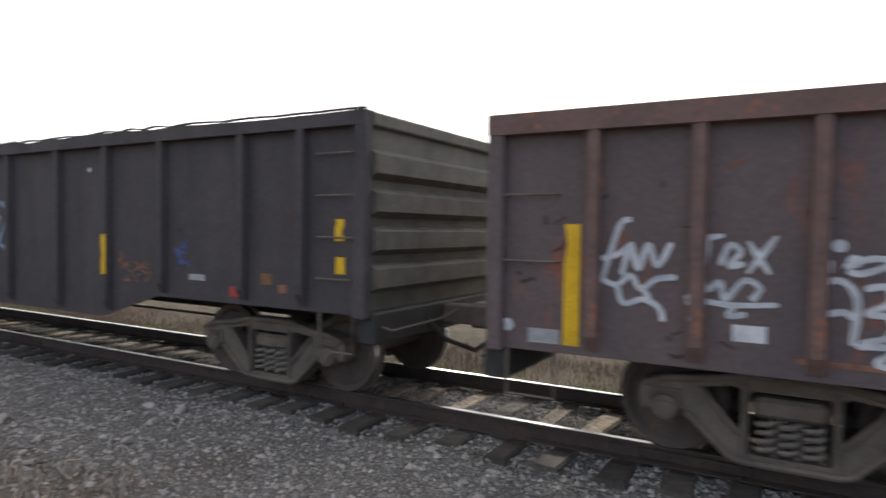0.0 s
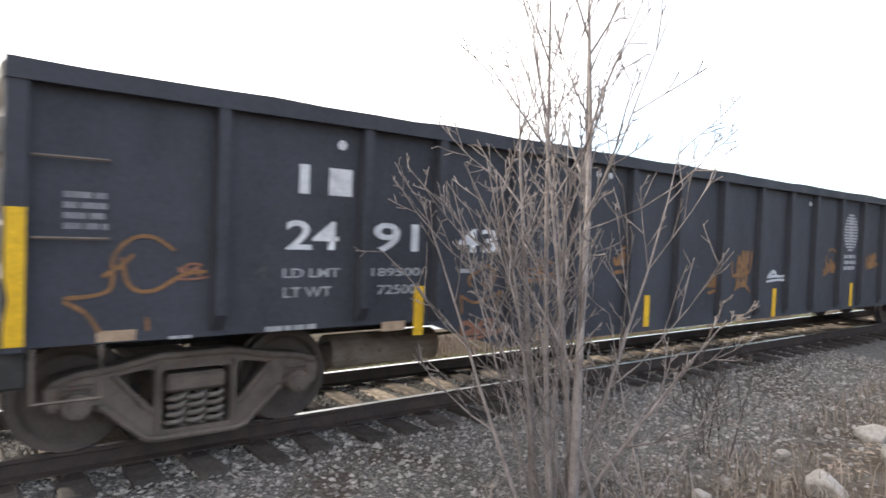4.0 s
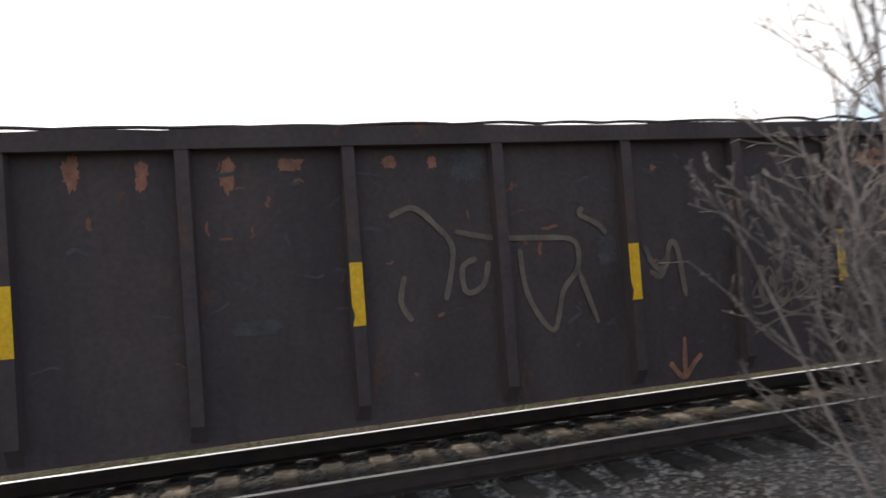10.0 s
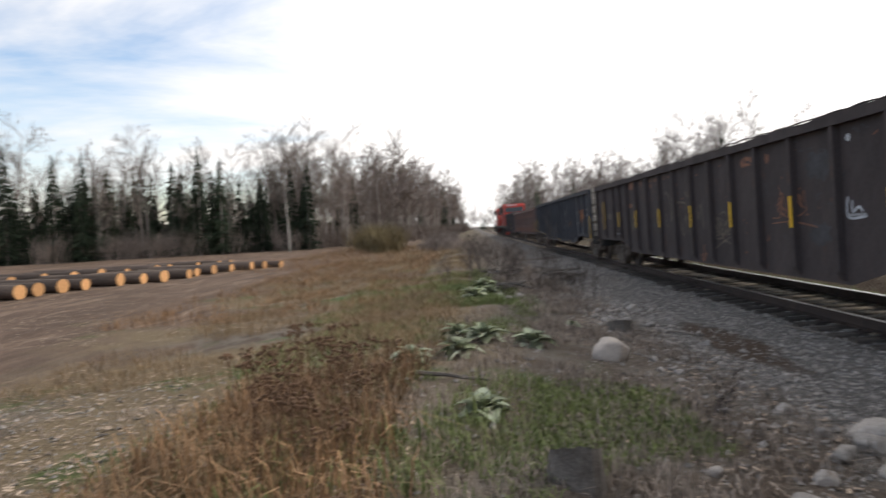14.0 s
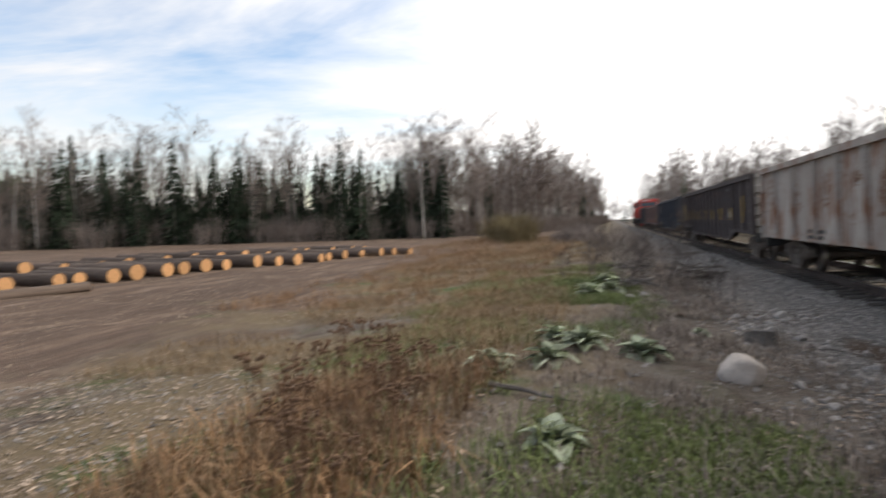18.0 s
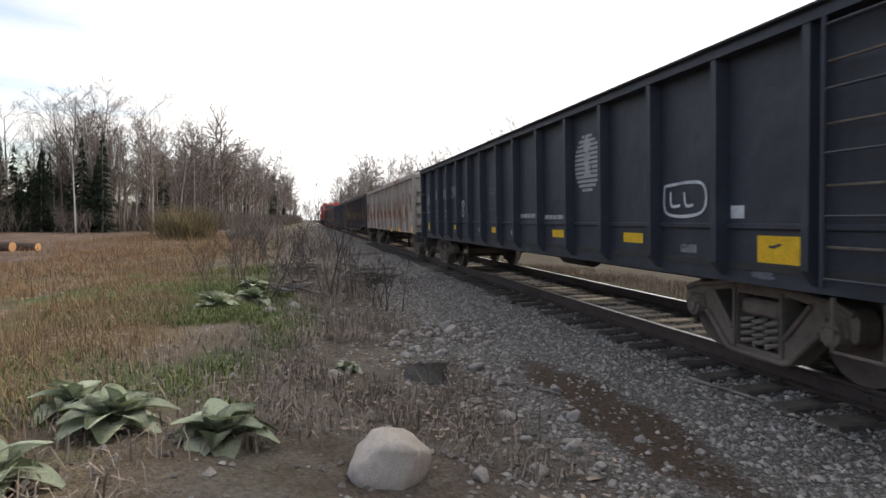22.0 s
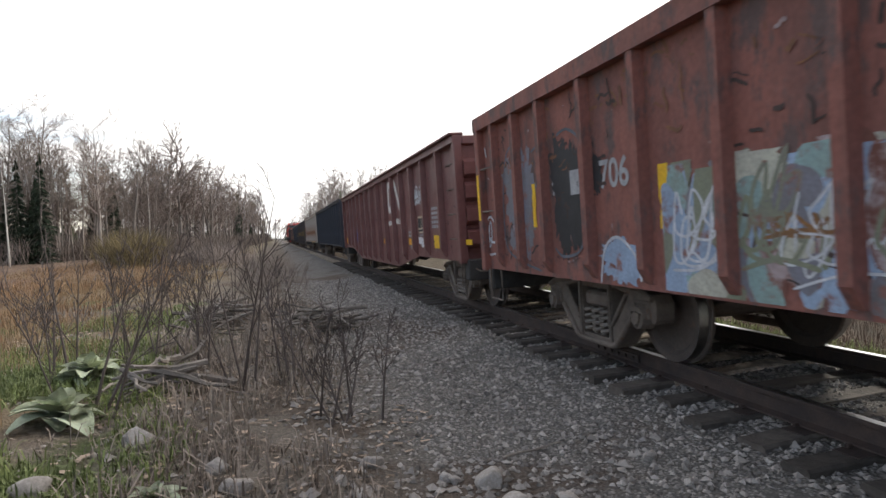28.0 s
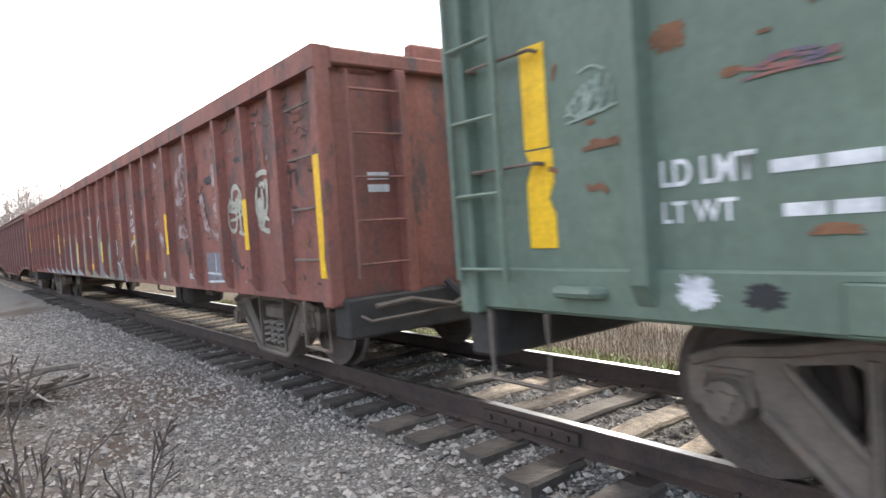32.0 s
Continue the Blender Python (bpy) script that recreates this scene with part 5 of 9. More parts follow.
blades("green_grass", [(-24.5, -18, -6.2, -4.5, 900, 0.19, 11, 0.1), (-13, -9.8, -5.4, -3.6, 500, 0.12, 10, 0.08), (-32, -15, -9.5, -4.9, 2100, 0.17, 10, 0.16), (-12.6, -10, -7.4, -5.4, 160, 0.3, 9, 0.1), (-40, 30, 2.5, 3.9, 1700, 0.2, 14, 0.12), (-40, 30, 2.7, 4.6, 1200, 0.14, 8, 0.12), (-15, -9, -9, -5.4, 420, 0.13, 9, 0.12), (-20, -14, -9, -6.2, 300, 0.15, 9, 0.12), (-12.6, -9.8, -5.2, -3.7, 420, 0.13, 12, 0.06), (-22, -19, -6.0, -4.2, 320, 0.16, 12, 0.08), (-18, -13, -6.6, -5.0, 230, 0.15, 10, 0.08), (-24.5, -20, -6.6, -4.9, 420, 0.2, 12, 0.09), (4.6, 8, -6.9, -5.3, 200, 0.16, 9, 0.1), (2, 5, -5.6, -4.3, 130, 0.1, 10, 0.08), (-30, -24, -8, -5, 300, 0.22, 10, 0.1)], 4, M_GRASS, "short fresh green grass patches")


M_FARWEED = mat("dull_brown_weeds", (0.135, 0.092, 0.068), (0.085, 0.06, 0.045), rough=0.95, scale=0.4, fine=8, bump=0.0, island=0.35)
blades("verge_weeds", [(-40, 30, 3.0, 5.2, 7000, 0.2, 9, 0.3), (-40, 30, 4.8, 9.0, 5500, 0.36, 9, 0.6)], 5, M_FARWEED, "dull brown weeds on the far verge of the track", 0.5, 1.5)

# ---- mullein rosettes ----
def leaf_mesh():
    bm = bmesh.new()
    n, rows = 7, []
    for i in range(n):
        t = i / (n - 1)
        w = 0.092 * math.sin(math.pi * (0.08 + 0.87 * t) ** 0.8) + 0.004
        z = 0.16 * t - 0.17 * t * t + 0.01
        rows.append([bm.verts.new((0.30 * t, -w, z + w * 0.35)), bm.verts.new((0.30 * t, 0, z)), bm.verts.new((0.30 * t, w, z + w * 0.35))])
    for a, b in zip(rows, rows[1:]):
        for k in range(2):
            bm.faces.new((a[k], b[k], b[k + 1], a[k + 1]))
    bmesh.ops.solidify(bm, geom=bm.faces[:], thickness=0.004)
    me = mesh_of("leaf", bm, M_MULLEIN)
    for p in me.polygons:
        p.use_smooth = True
    return me


LEAF = leaf_mesh()


def mullein(x, y, size, seed):
    rnd = random.Random(seed)
    m = new("mullein_plant")
    m.matrix_basis = pose(x, y, ground_z(x, y), 0, 0, rnd.uniform(0, 360)) @ Matrix.Diagonal((size, size, size, 1))
    tagged(m, "pale green felted mullein rosette on dry ground", "plant", "mullein plants on the bank")
    for ring, (count, up, sc) in enumerate(((7, -4, 1.1), (7, 14, 1.0), (5, 34, 0.8), (3, 58, 0.6))):
        for k in range(count):
            s = sc * rnd.uniform(0.8, 1.2)
            put("leaf", LEAF, m, pose(0, 0, 0.02 + 0.015 * ring, 0, -up - rnd.uniform(-8, 8), 360 * k / count + rnd.uniform(-20, 20) + 25 * ring) @ Matrix.Diagonal((s, s * rnd.uniform(0.8, 1.2), s, 1)))


for i, (x, y, s) in enumerate([(-15.2, -5.5, 1.15), (-15.0, -4.85, 1.05), (-14.35, -5.85, 0.95), (-11.8, -5.6, 0.85), (-14.0, -6.45, 0.9), (-20.9, -5.6, 1.35), (-22.3, -5.2, 1.1), (-15.7, -5.9, 0.9), (-23.6, -5.3, 1.2), (-20.5, -4.2, 0.6), (-17.4, -3.9, 0.5)]):
    mullein(x, y, s, 200 + i)


def tansy(x, y, h, seed):
    rnd = random.Random(seed)
    t = new("tansy_clump")
    t.matrix_basis = pose(x, y, ground_z(x, y))
    tagged(t, "dead brown tansy stalks with flat seed heads", "weed", "dead tansy by the yard")
    segs, bm = [], bmesh.new()
    for _ in range(9):
        p = Vector((rnd.gauss(0, 0.12), rnd.gauss(0, 0.12), 0))
        d = Vector((rnd.uniform(-0.2, 0.2), rnd.uniform(-0.2, 0.2), 1)).normalized()
        hh = h * rnd.uniform(0.65, 1.1)
        top = p + d * hh
        segs.append((tuple(p), tuple(top), 0.005, 0.003))
        for _k in range(7):
            e = top + Vector((rnd.gauss(0, 0.05), rnd.gauss(0, 0.05), rnd.uniform(0.0, 0.04)))
            segs.append((tuple(top - d * 0.1), tuple(e), 0.002, 0.002))
            r = bmesh.ops.create_icosphere(bm, subdivisions=1, radius=0.017)["verts"]
            bmesh.ops.translate(bm, vec=e, verts=r)
        for _k in range(6):
            q = p.lerp(top, rnd.uniform(0.2, 0.85))
            segs.append((tuple(q), tuple(q + Vector((rnd.gauss(0, 0.05), rnd.gauss(0, 0.05), -0.04))), 0.006, 0.001))
    put("stalk", limbs_mesh("stalk", segs, 3, M_TANSY), t)
    tagged(part("seed_head", bm, M_TANSY, t), "cluster of brown seed heads", kind="stuff")


for i, (x, y, h) in enumerate([(-12.3, -7.4, 0.85), (-11.9, -7.0, 0.9), (-11.5, -6.6, 0.7), (-12.6, -7.9, 0.75), (-11.2, -7.4, 0.8), (-10.6, -7.1, 0.85), (-10.4, -6.7, 0.6), (-13.2, -7.2, 0.6)]):
    tansy(x, y, h, 300 + i)


# ---- bushes ----
def bush(name, x, y, h, stems, seed, label, spread=0.22, spec=None, r=0.022, foot=0.12, bark=None):
    rnd = random.Random(seed)
    spec = spec or dict(sides=[(7, 0.38, 34, 0.25), (4, 0.45, 36, 0.2)], wild=0.075, lift=0.075, thin=0.0035)
    b = new(name)
    b.matrix_basis = pose(x, y, ground_z(x, y))
    tagged(b, label, "bush")
    for count, tall, wide, thick in ([(stems, h, spread, r)] if isinstance(stems, int) else stems):
        for i in range(count):
            segs = [[], [], []]
            d = Vector((rnd.gauss(0, wide), rnd.gauss(0, wide), 1)).normalized()
            grow(rnd, Vector((rnd.gauss(0, foot), rnd.gauss(0, foot), -0.05)), d, tall * rnd.uniform(0.7, 1.1), thick * rnd.uniform(0.7, 1.2), 0, segs, spec)
            put("stem", limbs_mesh("stem", segs[0] + segs[1] + segs[2], 5, bark or M_TWIG2), b)


M_SAPLING = mat("dark_sapling_bark", (0.125, 0.10, 0.09), (0.07, 0.056, 0.05), rough=0.9, scale=8, fine=60, bump=0.2, island=0.2)
bush("alder_bush", 0.62, -2.5, 4.7, [(4, 4.7, 0.05, 0.036), (5, 3.9, 0.22, 0.026), (7, 2.8, 0.36, 0.02)], 81, "leafless many-stemmed alder bush on the gravel bank", foot=0.16, spec=dict(sides=[(8, 0.40, 36, 0.22), (4, 0.42, 38, 0.2), (2, 0.40, 38, 0.3)], wild=0.10, lift=0.07, thin=0.0042))
bush("alder_shoots", 0.55, -2.65, 1.7, 12, 181, "thin leafless alder shoots round the foot of the bush", spread=0.42, foot=0.38, r=0.009, spec=dict(sides=[(5, 0.42, 38, 0.3), (3, 0.45, 40, 0.2)], wild=0.11, lift=0.06, thin=0.0028))
bush("sapling", -23.2, -3.85, 2.0, 4, 82, "leafless grey sapling in dead weeds", r=0.018, bark=M_SAPLING)
bush("sapling", -23.6, -3.4, 1.7, 3, 83, "leafless grey sapling in dead weeds", r=0.018, bark=M_SAPLING)
bush("sapling", -22.1, -3.05, 1.1, 7, 84, "small dark leafless shrub beside the gravel", r=0.012, bark=M_SAPLING)
bush("sapling", -22.6, -5.0, 1.7, 4, 85, "leafless grey sapling in green grass", r=0.014, bark=M_SAPLING)
bush("sapling", -23.8, -5.6, 1.6, 4, 86, "leafless grey sapling in green grass", r=0.014, bark=M_SAPLING)
for i, (x, y, h) in enumerate([(-24.6, -4.4, 1.3), (-25.3, -5.2, 1.5), (-26.2, -4.7, 1.2), (-26.9, -5.9, 1.4), (-25.9, -6.4, 1.1), (-28.9, -5.4, 1.5), (-30.5, -4.9, 1.6), (-32.5, -5.6, 1.7)]):
    bush("sapling", x, y, h, 3 + i % 3, 500 + i, "thin leafless grey sapling in dead weeds", r=0.014, bark=M_SAPLING)
bush("sapling", 3.0, -2.3, 1.0, 6, 87, "small leafless shrub on the bank", r=0.01, bark=M_SAPLING)
bush("sapling", 12.5, -4.4, 2.2, 8, 88, "leafless shrub under the birch", r=0.018, bark=M_SAPLING)
bush("sapling", -12.0, -3.4, 0.55, 3, 89, "thin dead stalks in the grass", r=0.006, bark=M_SAPLING)
# the twin birch and the pine
tb = tree_meshes(91, 8.8, M_BIRCH, dict(sides=[(34, 0.27, 34, 0.2), (9, 0.42, 34, 0.15), (7, 0.45, 34, 0.1)], wild=0.05, lift=0.05, thin=0.0042), 0.085)
tree("birch", tb, 16.0, -3.5, 1.0, 20, "twin-stemmed leafless white birch on the bank", "birches on the bank")
tb2 = tree_meshes(92, 6.2, M_BIRCH, dict(sides=[(16, 0.32, 38, 0.3), (7, 0.42, 36, 0.15), (5, 0.45, 34, 0.1)], wild=0.05, lift=0.05, thin=0.0042), 0.07)
b2 = tree("birch", tb2, 15.9, -3.4, 1.0, 90, "leaning second stem of a white birch", "birches on the bank")
b2.matrix_basis = pose(15.9, -3.4, ground_z(15.9, -3.4), -5, -21, 0)
tree("pine", PINE[0], 25.5, -5.4, 1.0, 10, "broad ragged young green fir behind the birch")
for i in range(24):
    x = 29 + 1.9 * i
    k = tr.choice((1, 2, 4, 6, 0))
    tree("bare_tree", BARE[k], x, -6.2 - 0.05 * x + tr.uniform(-2.6, 1.2), tr.uniform(0.45, 0.7), tr.uniform(0, 360), "leafless grey tree behind the bank", "trees behind the pine")
thicket("far_bank_brush", [(24 + 1.5 * i, -7.0 - 0.05 * i + tr.uniform(-1.5, 1.0), 1.3) for i in range(26)], 9, "leafless brown brush behind the pine", 2.6, None, 50, True)

# ---- rocks, stump, driftwood ----
for i, (x, y, s) in enumerate([(5.95, -4.95, 0.17), (5.8, -4.5, 0.12), (4.95, -3.2, 0.24), (3.9, -3.7, 0.23), (2.5, -3.65, 0.22), (1.8, -3.45, 0.11), (3.05, -5.0, 0.16), (2.65, -4.85, 0.09), (10.7, -5.5, 0.3), (10.75, -3.8, 0.22), (1.05, -3.25, 0.15), (8.6, -4.5, 0.14), (-12.3, -2.65, 0.12), (-11.5, -2.3, 0.25), (-11.2, -2.5, 0.19), (-11.0, -2.8, 0.16), (-10.95, -2.1, 0.11), (-10.7, -2.65, 0.10), (-10.55, -3.2, 0.12), (-10.6, -3.95, 0.09), (-9.95, -3.6, 0.20), (-9.45, -1.35, 0.11), (-9.5, -0.95, 0.10), (-20.0, -2.2, 0.15), (-18.25, -1.95, 0.08), (-17.7, -2.45, 0.12), (-17.1, -4.05, 0.09), (-19.0, -3.0, 0.07), (-18.8, -2.95, 0.08), (-18.5, -2.7, 0.09), (-18.4, -2.85, 0.06), (-18.65, -2.6, 0.06), (-21.05, -3.9, 0.11), (-20.65, -3.75, 0.12), (-20.6, -4.85, 0.16), (-20.45, -2.2, 0.13), (-21.65, -4.5, 0.16)]):
    rock(x, y, s, k=i, turn=57 * i)
sr = random.Random(77)
for i in range(120):
    rock(sr.uniform(-21, -9), sr.choice((-1.2, -1.9, -2.4, -2.9, -2.7)) + sr.uniform(-0.5, 0.3), 0.03 + 0.075 * sr.random() ** 2, "small grey field stone on the gravel", k=i, turn=31 * i)
for i in range(26):
    rock(sr.uniform(0.5, 9), sr.uniform(-5.6, -2.6), sr.uniform(0.04, 0.12), "small pale field stone on the bank", k=i, turn=43 * i)
M_DARKROCK = mat("dark_boulder", (0.20, 0.185, 0.175), (0.12, 0.11, 0.105), rough=0.9, scale=4, fine=30, bump=0.6)
bo = put("boulder", rock_mesh("boulder", 78, M_DARKROCK, flat=0.8), None, pose(12.4, -5.85, ground_z(12.4, -5.85) + 0.16, 8, -14, 30) @ Matrix.Diagonal((0.62, 0.55, 0.5, 1)))
tagged(bo, "large dark grey boulder beside russet weeds", "rock")
M_PALEROCK = mat("pale_boulder", (0.56, 0.49, 0.43), (0.42, 0.365, 0.32), rough=0.9, scale=5, fine=35, bump=0.4)
big = put("boulder", rock_mesh("boulder", 77, M_PALEROCK, flat=0.86), None, pose(-14.6, -3.82, ground_z(-14.6, -3.82) + 0.14, 0, 0, 40) @ Matrix.Diagonal((0.30, 0.30, 0.30, 1)))
tagged(big, "smooth pale round boulder on the dry bank", "rock")
M_OLDWOOD = mat("weathered_wood", (0.23, 0.20, 0.175), (0.115, 0.098, 0.085), rough=0.9, scale=7, fine=40, bump=0.6, obj_rand=0.3)


def stump(x, y, r, h, seed, label):
    rnd = random.Random(seed)
    s = new("tree_stump")
    s.matrix_basis = pose(x, y, ground_z(x, y))
    tagged(s, label, "stump")
    bm = bmesh.new()
    n = 18
    lo, hi = [], []
    for k in range(n):
        a = 2 * math.pi * k / n
        q = r * (1 + 0.12 * math.sin(3 * a) + rnd.uniform(-0.05, 0.05))
        lo.append(bm.verts.new((q * 1.25 * math.cos(a), q * 1.25 * math.sin(a), -0.08)))
        hi.append(bm.verts.new((q * math.cos(a), q * math.sin(a), h * (1 + 0.3 * math.cos(a) + rnd.uniform(-0.06, 0.06)))))
    for k in range(n):
        bm.faces.new((lo[k], lo[(k + 1) % n], hi[(k + 1) % n], hi[k]))
    part("bark", bm, M_OLDWOOD, s)
    bm = bmesh.new()
    c = bm.verts.new((0, 0, h * 0.95))
    top = [bm.verts.new(v) for v in [(0.97 * r * math.cos(2 * math.pi * k / n), 0.97 * r * math.sin(2 * math.pi * k / n), h * (1 + 0.3 * math.cos(2 * math.pi * k / n)) - 0.01) for k in range(n)]]
    for k in range(n):
        bm.faces.new((c, top[k], top[(k + 1) % n]))
    part("cut_top", bm, M_OLDWOOD, s)


stump(-10.2, -5.0, 0.17, 0.22, 1, "grey weathered tree stump in green grass")
stump(-17.2, -3.1, 0.20, 0.16, 2, "low grey split stump among dead weeds")


def stick(x, y, length, turn, r=0.02, label="bleached dead stick lying on the ground", pitch=0.0):
    rnd = random.Random(int(abs(x * 100)) + int(abs(y * 10)))
    pts = [(length * (i / 6 - 0.5), 0.03 * rnd.uniform(-1, 1) * length, r * 0.8 + 0.012 * rnd.random()) for i in range(7)]
    ob = part("dead_branch", tube(bmesh.new(), pts, r, 6, r * 0.4), M_OLDWOOD, None)
    ob.matrix_basis = pose(x, y, ground_z(x, y) + 0.01, 0, pitch, turn)
    tagged(ob, label, "branch")


for a in [(-15.9, -0.62, 0.9, 8, 0.02), (-16.8, -2.2, 0.8, 40, 0.018), (-12.9, -5.9, 0.9, 60, 0.03), (4.2, -5.8, 1.1, -35, 0.035), (4.4, -4.7, 1.2, 20, 0.025), (2.8, -5.6, 0.9, 60, 0.03), (3.4, -5.3, 1.3, -15, 0.02), (5.2, -5.6, 1.0, 10, 0.02), (1.9, -4.6, 0.8, 30, 0.018), (-19.8, -2.7, 0.7, 30, 0.015), (-20.9, -1.7, 0.6, 110, 0.012), (-8.2, -4.2, 0.9, 20, 0.02)]:
    stick(*a)


def brush_pile(x, y, w, d, h, n, seed, label):
    """A heap of dead branches, each its own part."""
    rnd = random.Random(seed)
    b = new("brush_pile")
    b.matrix_basis = pose(x, y, ground_z(x, y))
    tagged(b, label, "brush pile")
    for i in range(n):
        L = rnd.uniform(0.5, 1.4)
        r = rnd.uniform(0.012, 0.04)
        pts = [(L * (k / 4 - 0.5), rnd.uniform(-0.04, 0.04), rnd.uniform(-0.02, 0.02)) for k in range(5)]
        u, v = rnd.gauss(0, w * 0.32), rnd.gauss(0, d * 0.3)
        top = h * max(0.0, 1 - (u / w) ** 2 * 2 - (v / d) ** 2 * 2)
        part("branch", tube(bmesh.new(), pts, r, 5, r * 0.5), M_OLDWOOD, b, m=pose(u, v, 0.03 + rnd.random() * top, rnd.uniform(-12, 12), rnd.uniform(-12, 12), rnd.gauss(0, 40)))


brush_pile(-27.6, -2.9, 2.0, 1.1, 0.45, 70, 1, "heap of grey dead branches beside the gravel")
brush_pile(-28.4, -4.6, 1.8, 1.0, 0.4, 45, 2, "heap of grey dead branches in dead grass")
brush_pile(-23.3, -4.6, 0.9, 0.6, 0.35, 26, 3, "small heap of rotten branches and soil")
brush_pile(4.4, -4.9, 1.3, 0.9, 0.03, 14, 4, "scattered broken branches and bark on the bank")

# ---- log yard ----
M_LOGBARK = mat("log_bark", (0.15, 0.11, 0.085), (0.075, 0.055, 0.045), rough=0.95, scale=5, fine=30, bump=0.8, obj_rand=0.35)
M_LOGEND = mat("fresh_cut_wood", (0.62, 0.34, 0.15), (0.48, 0.25, 0.105), rough=0.8, scale=5, fine=30, bump=0.15, obj_rand=0.2)


def log_meshes(seed):
    rnd = random.Random(seed)
    n = 14
    bm = bmesh.new()
    rows = []
    for i in range(6):
        t = i / 5
        rows.append([bm.verts.new(((0.5 * (1 - 0.12 * t) * (1 + rnd.uniform(-0.05, 0.05))) * math.cos(2 * math.pi * k / n), -t, 0.5 + (0.5 * (1 - 0.12 * t)) * math.sin(2 * math.pi * k / n))) for k in range(n)])
    for a, b in zip(rows, rows[1:]):
        for k in range(n):
            bm.faces.new((a[k], a[(k + 1) % n], b[(k + 1) % n], b[k]))
    bark = mesh_of("bark", bm, M_LOGBARK)
    for p in bark.polygons:
        p.use_smooth = True
    ends = []
    for y, k in ((0.004, 1.0), (-1.004, 0.88)):
        bm = bmesh.new()
        rim = [bm.verts.new((0.49 * k * (1 + 0.03 * math.sin(3 * q)) * math.cos(q), y * 0.998, 0.5 + 0.49 * k * math.sin(q))) for q in [2 * math.pi * j / n for j in range(n)]]
        mid = [bm.verts.new((0.3 * k * math.cos(q), y, 0.5 + 0.3 * k * math.sin(q))) for q in [2 * math.pi * j / n for j in range(n)]]
        bm.faces.new(mid)
        for j in range(n):
            bm.faces.new((rim[j], rim[(j + 1) % n], mid[(j + 1) % n], mid[j]))
        ends.append(mesh_of("cut_end", bm, M_LOGEND))
    return bark, *ends


LOGS = [log_meshes(400 + k) for k in range(4)]
lr = random.Random(9)


def log(x, y, dia, length, turn, label, group, z=None):
    o = new("log")
    o.matrix_basis = pose(x, y, ground_z(x, y) - 0.02 if z is None else z, 0, 0, turn) @ Matrix.Diagonal((dia, length, dia, 1))
    tagged(o, label, "log", group)
    k = lr.randrange(4)
    put("bark", LOGS[k][0], o)
    put("cut_end", LOGS[k][1], o)
    put("cut_end", LOGS[k][2], o)


def row_of_logs(a, b, count, dia, label, group):
    for i in range(count):
        t = i / (count - 1)
        log(a[0] + (b[0] - a[0]) * t + lr.uniform(-0.25, 0.25), a[1] + (b[1] - a[1]) * t + lr.uniform(-0.4, 0.4), dia * lr.uniform(0.82, 1.18), lr.uniform(3.6, 5.2), -12 + lr.uniform(-7, 7), label, group)


# ---- wood chips ----
M_CHIP = mat("wood_chips", (0.42, 0.33, 0.25), (0.26, 0.19, 0.14), rough=0.95, scale=6, fine=30, bump=0.0, island=0.5)


def chips(name, zones, seed, label):
    """Flat slips of bark and chipped wood lying on the soil; zones are x0, x1, y0, y1, count."""
    rnd = random.Random(seed)
    v, f = [], []
    for x0, x1, y0, y1, count in zones:
        for _ in range(count):
            x, y = rnd.uniform(x0, x1), rnd.uniform(y0, y1)
            if noise.noise((x * 0.3, y * 0.3, 9.0)) < -0.15:
                continue
            z = ground_z(x, y) + 0.012
            a, L = rnd.uniform(0, 6.283), rnd.uniform(0.012, 0.05)
            w = L * rnd.uniform(0.15, 0.4)
            c, s = math.cos(a), math.sin(a)
            b = len(v)
            for p, q in ((-L, -w), (L, -w), (L * 0.9, w), (-L * 0.9, w)):
                v.append((x + c * p - s * q, y + s * p + c * q, z + rnd.uniform(0, 0.015)))
            f.append((b, b + 1, b + 2, b + 3))
    tagged(put(name, raw_mesh(name, v, f, M_CHIP)), label, "wood chips", kind="stuff")


chips("wood_chips", [(-30, -6, -13, -6.2, 12000), (-40, 0, -26, -13, 15000), (-12, 2, -13, -7, 5000), (0, 9, -7, -3.2, 2600), (-30, -8, -5, -2.2, 3000)], 3, "pale wood chips and bark strewn over the soil")
FRONT, BACK = "logs in the near row of the yard", "logs in the far row of the yard"
row_of_logs((1.0, -35.0), (-16.2, -27.9), 13, 0.62, "freshly felled log with an orange cut end on bare soil", FRONT)
row_of_logs((-17.6, -27.6), (-35.1, -24.5), 14, 0.62, "freshly felled log with an orange cut end on bare soil", FRONT)
row_of_logs((-36.6, -24.2), (-52.0, -19.6), 11, 0.60, "freshly felled log with an orange cut end on bare soil", FRONT)
row_of_logs((1.5, -47.0), (-18.7, -40.6), 14, 0.58, "dark-barked felled log lying in a spaced row", BACK)
row_of_logs((-20.2, -39.8), (-33.4, -34.4), 11, 0.58, "dark-barked felled log lying in a spaced row", BACK)
row_of_logs((-35, -33.5), (-56, -24.5), 13, 0.58, "dark-barked felled log lying in a spaced row", BACK)
for x, y, turn, n in ((-2.5, -26.9, 84, 9.0), (-14.8, -25.5, 82, 12.0), (-38.0, -31.0, 75, 9.0)):
    log(x, y, 0.42, n, 180 + turn, "long peeled trunk lying before the log row", "long trunks in the yard")


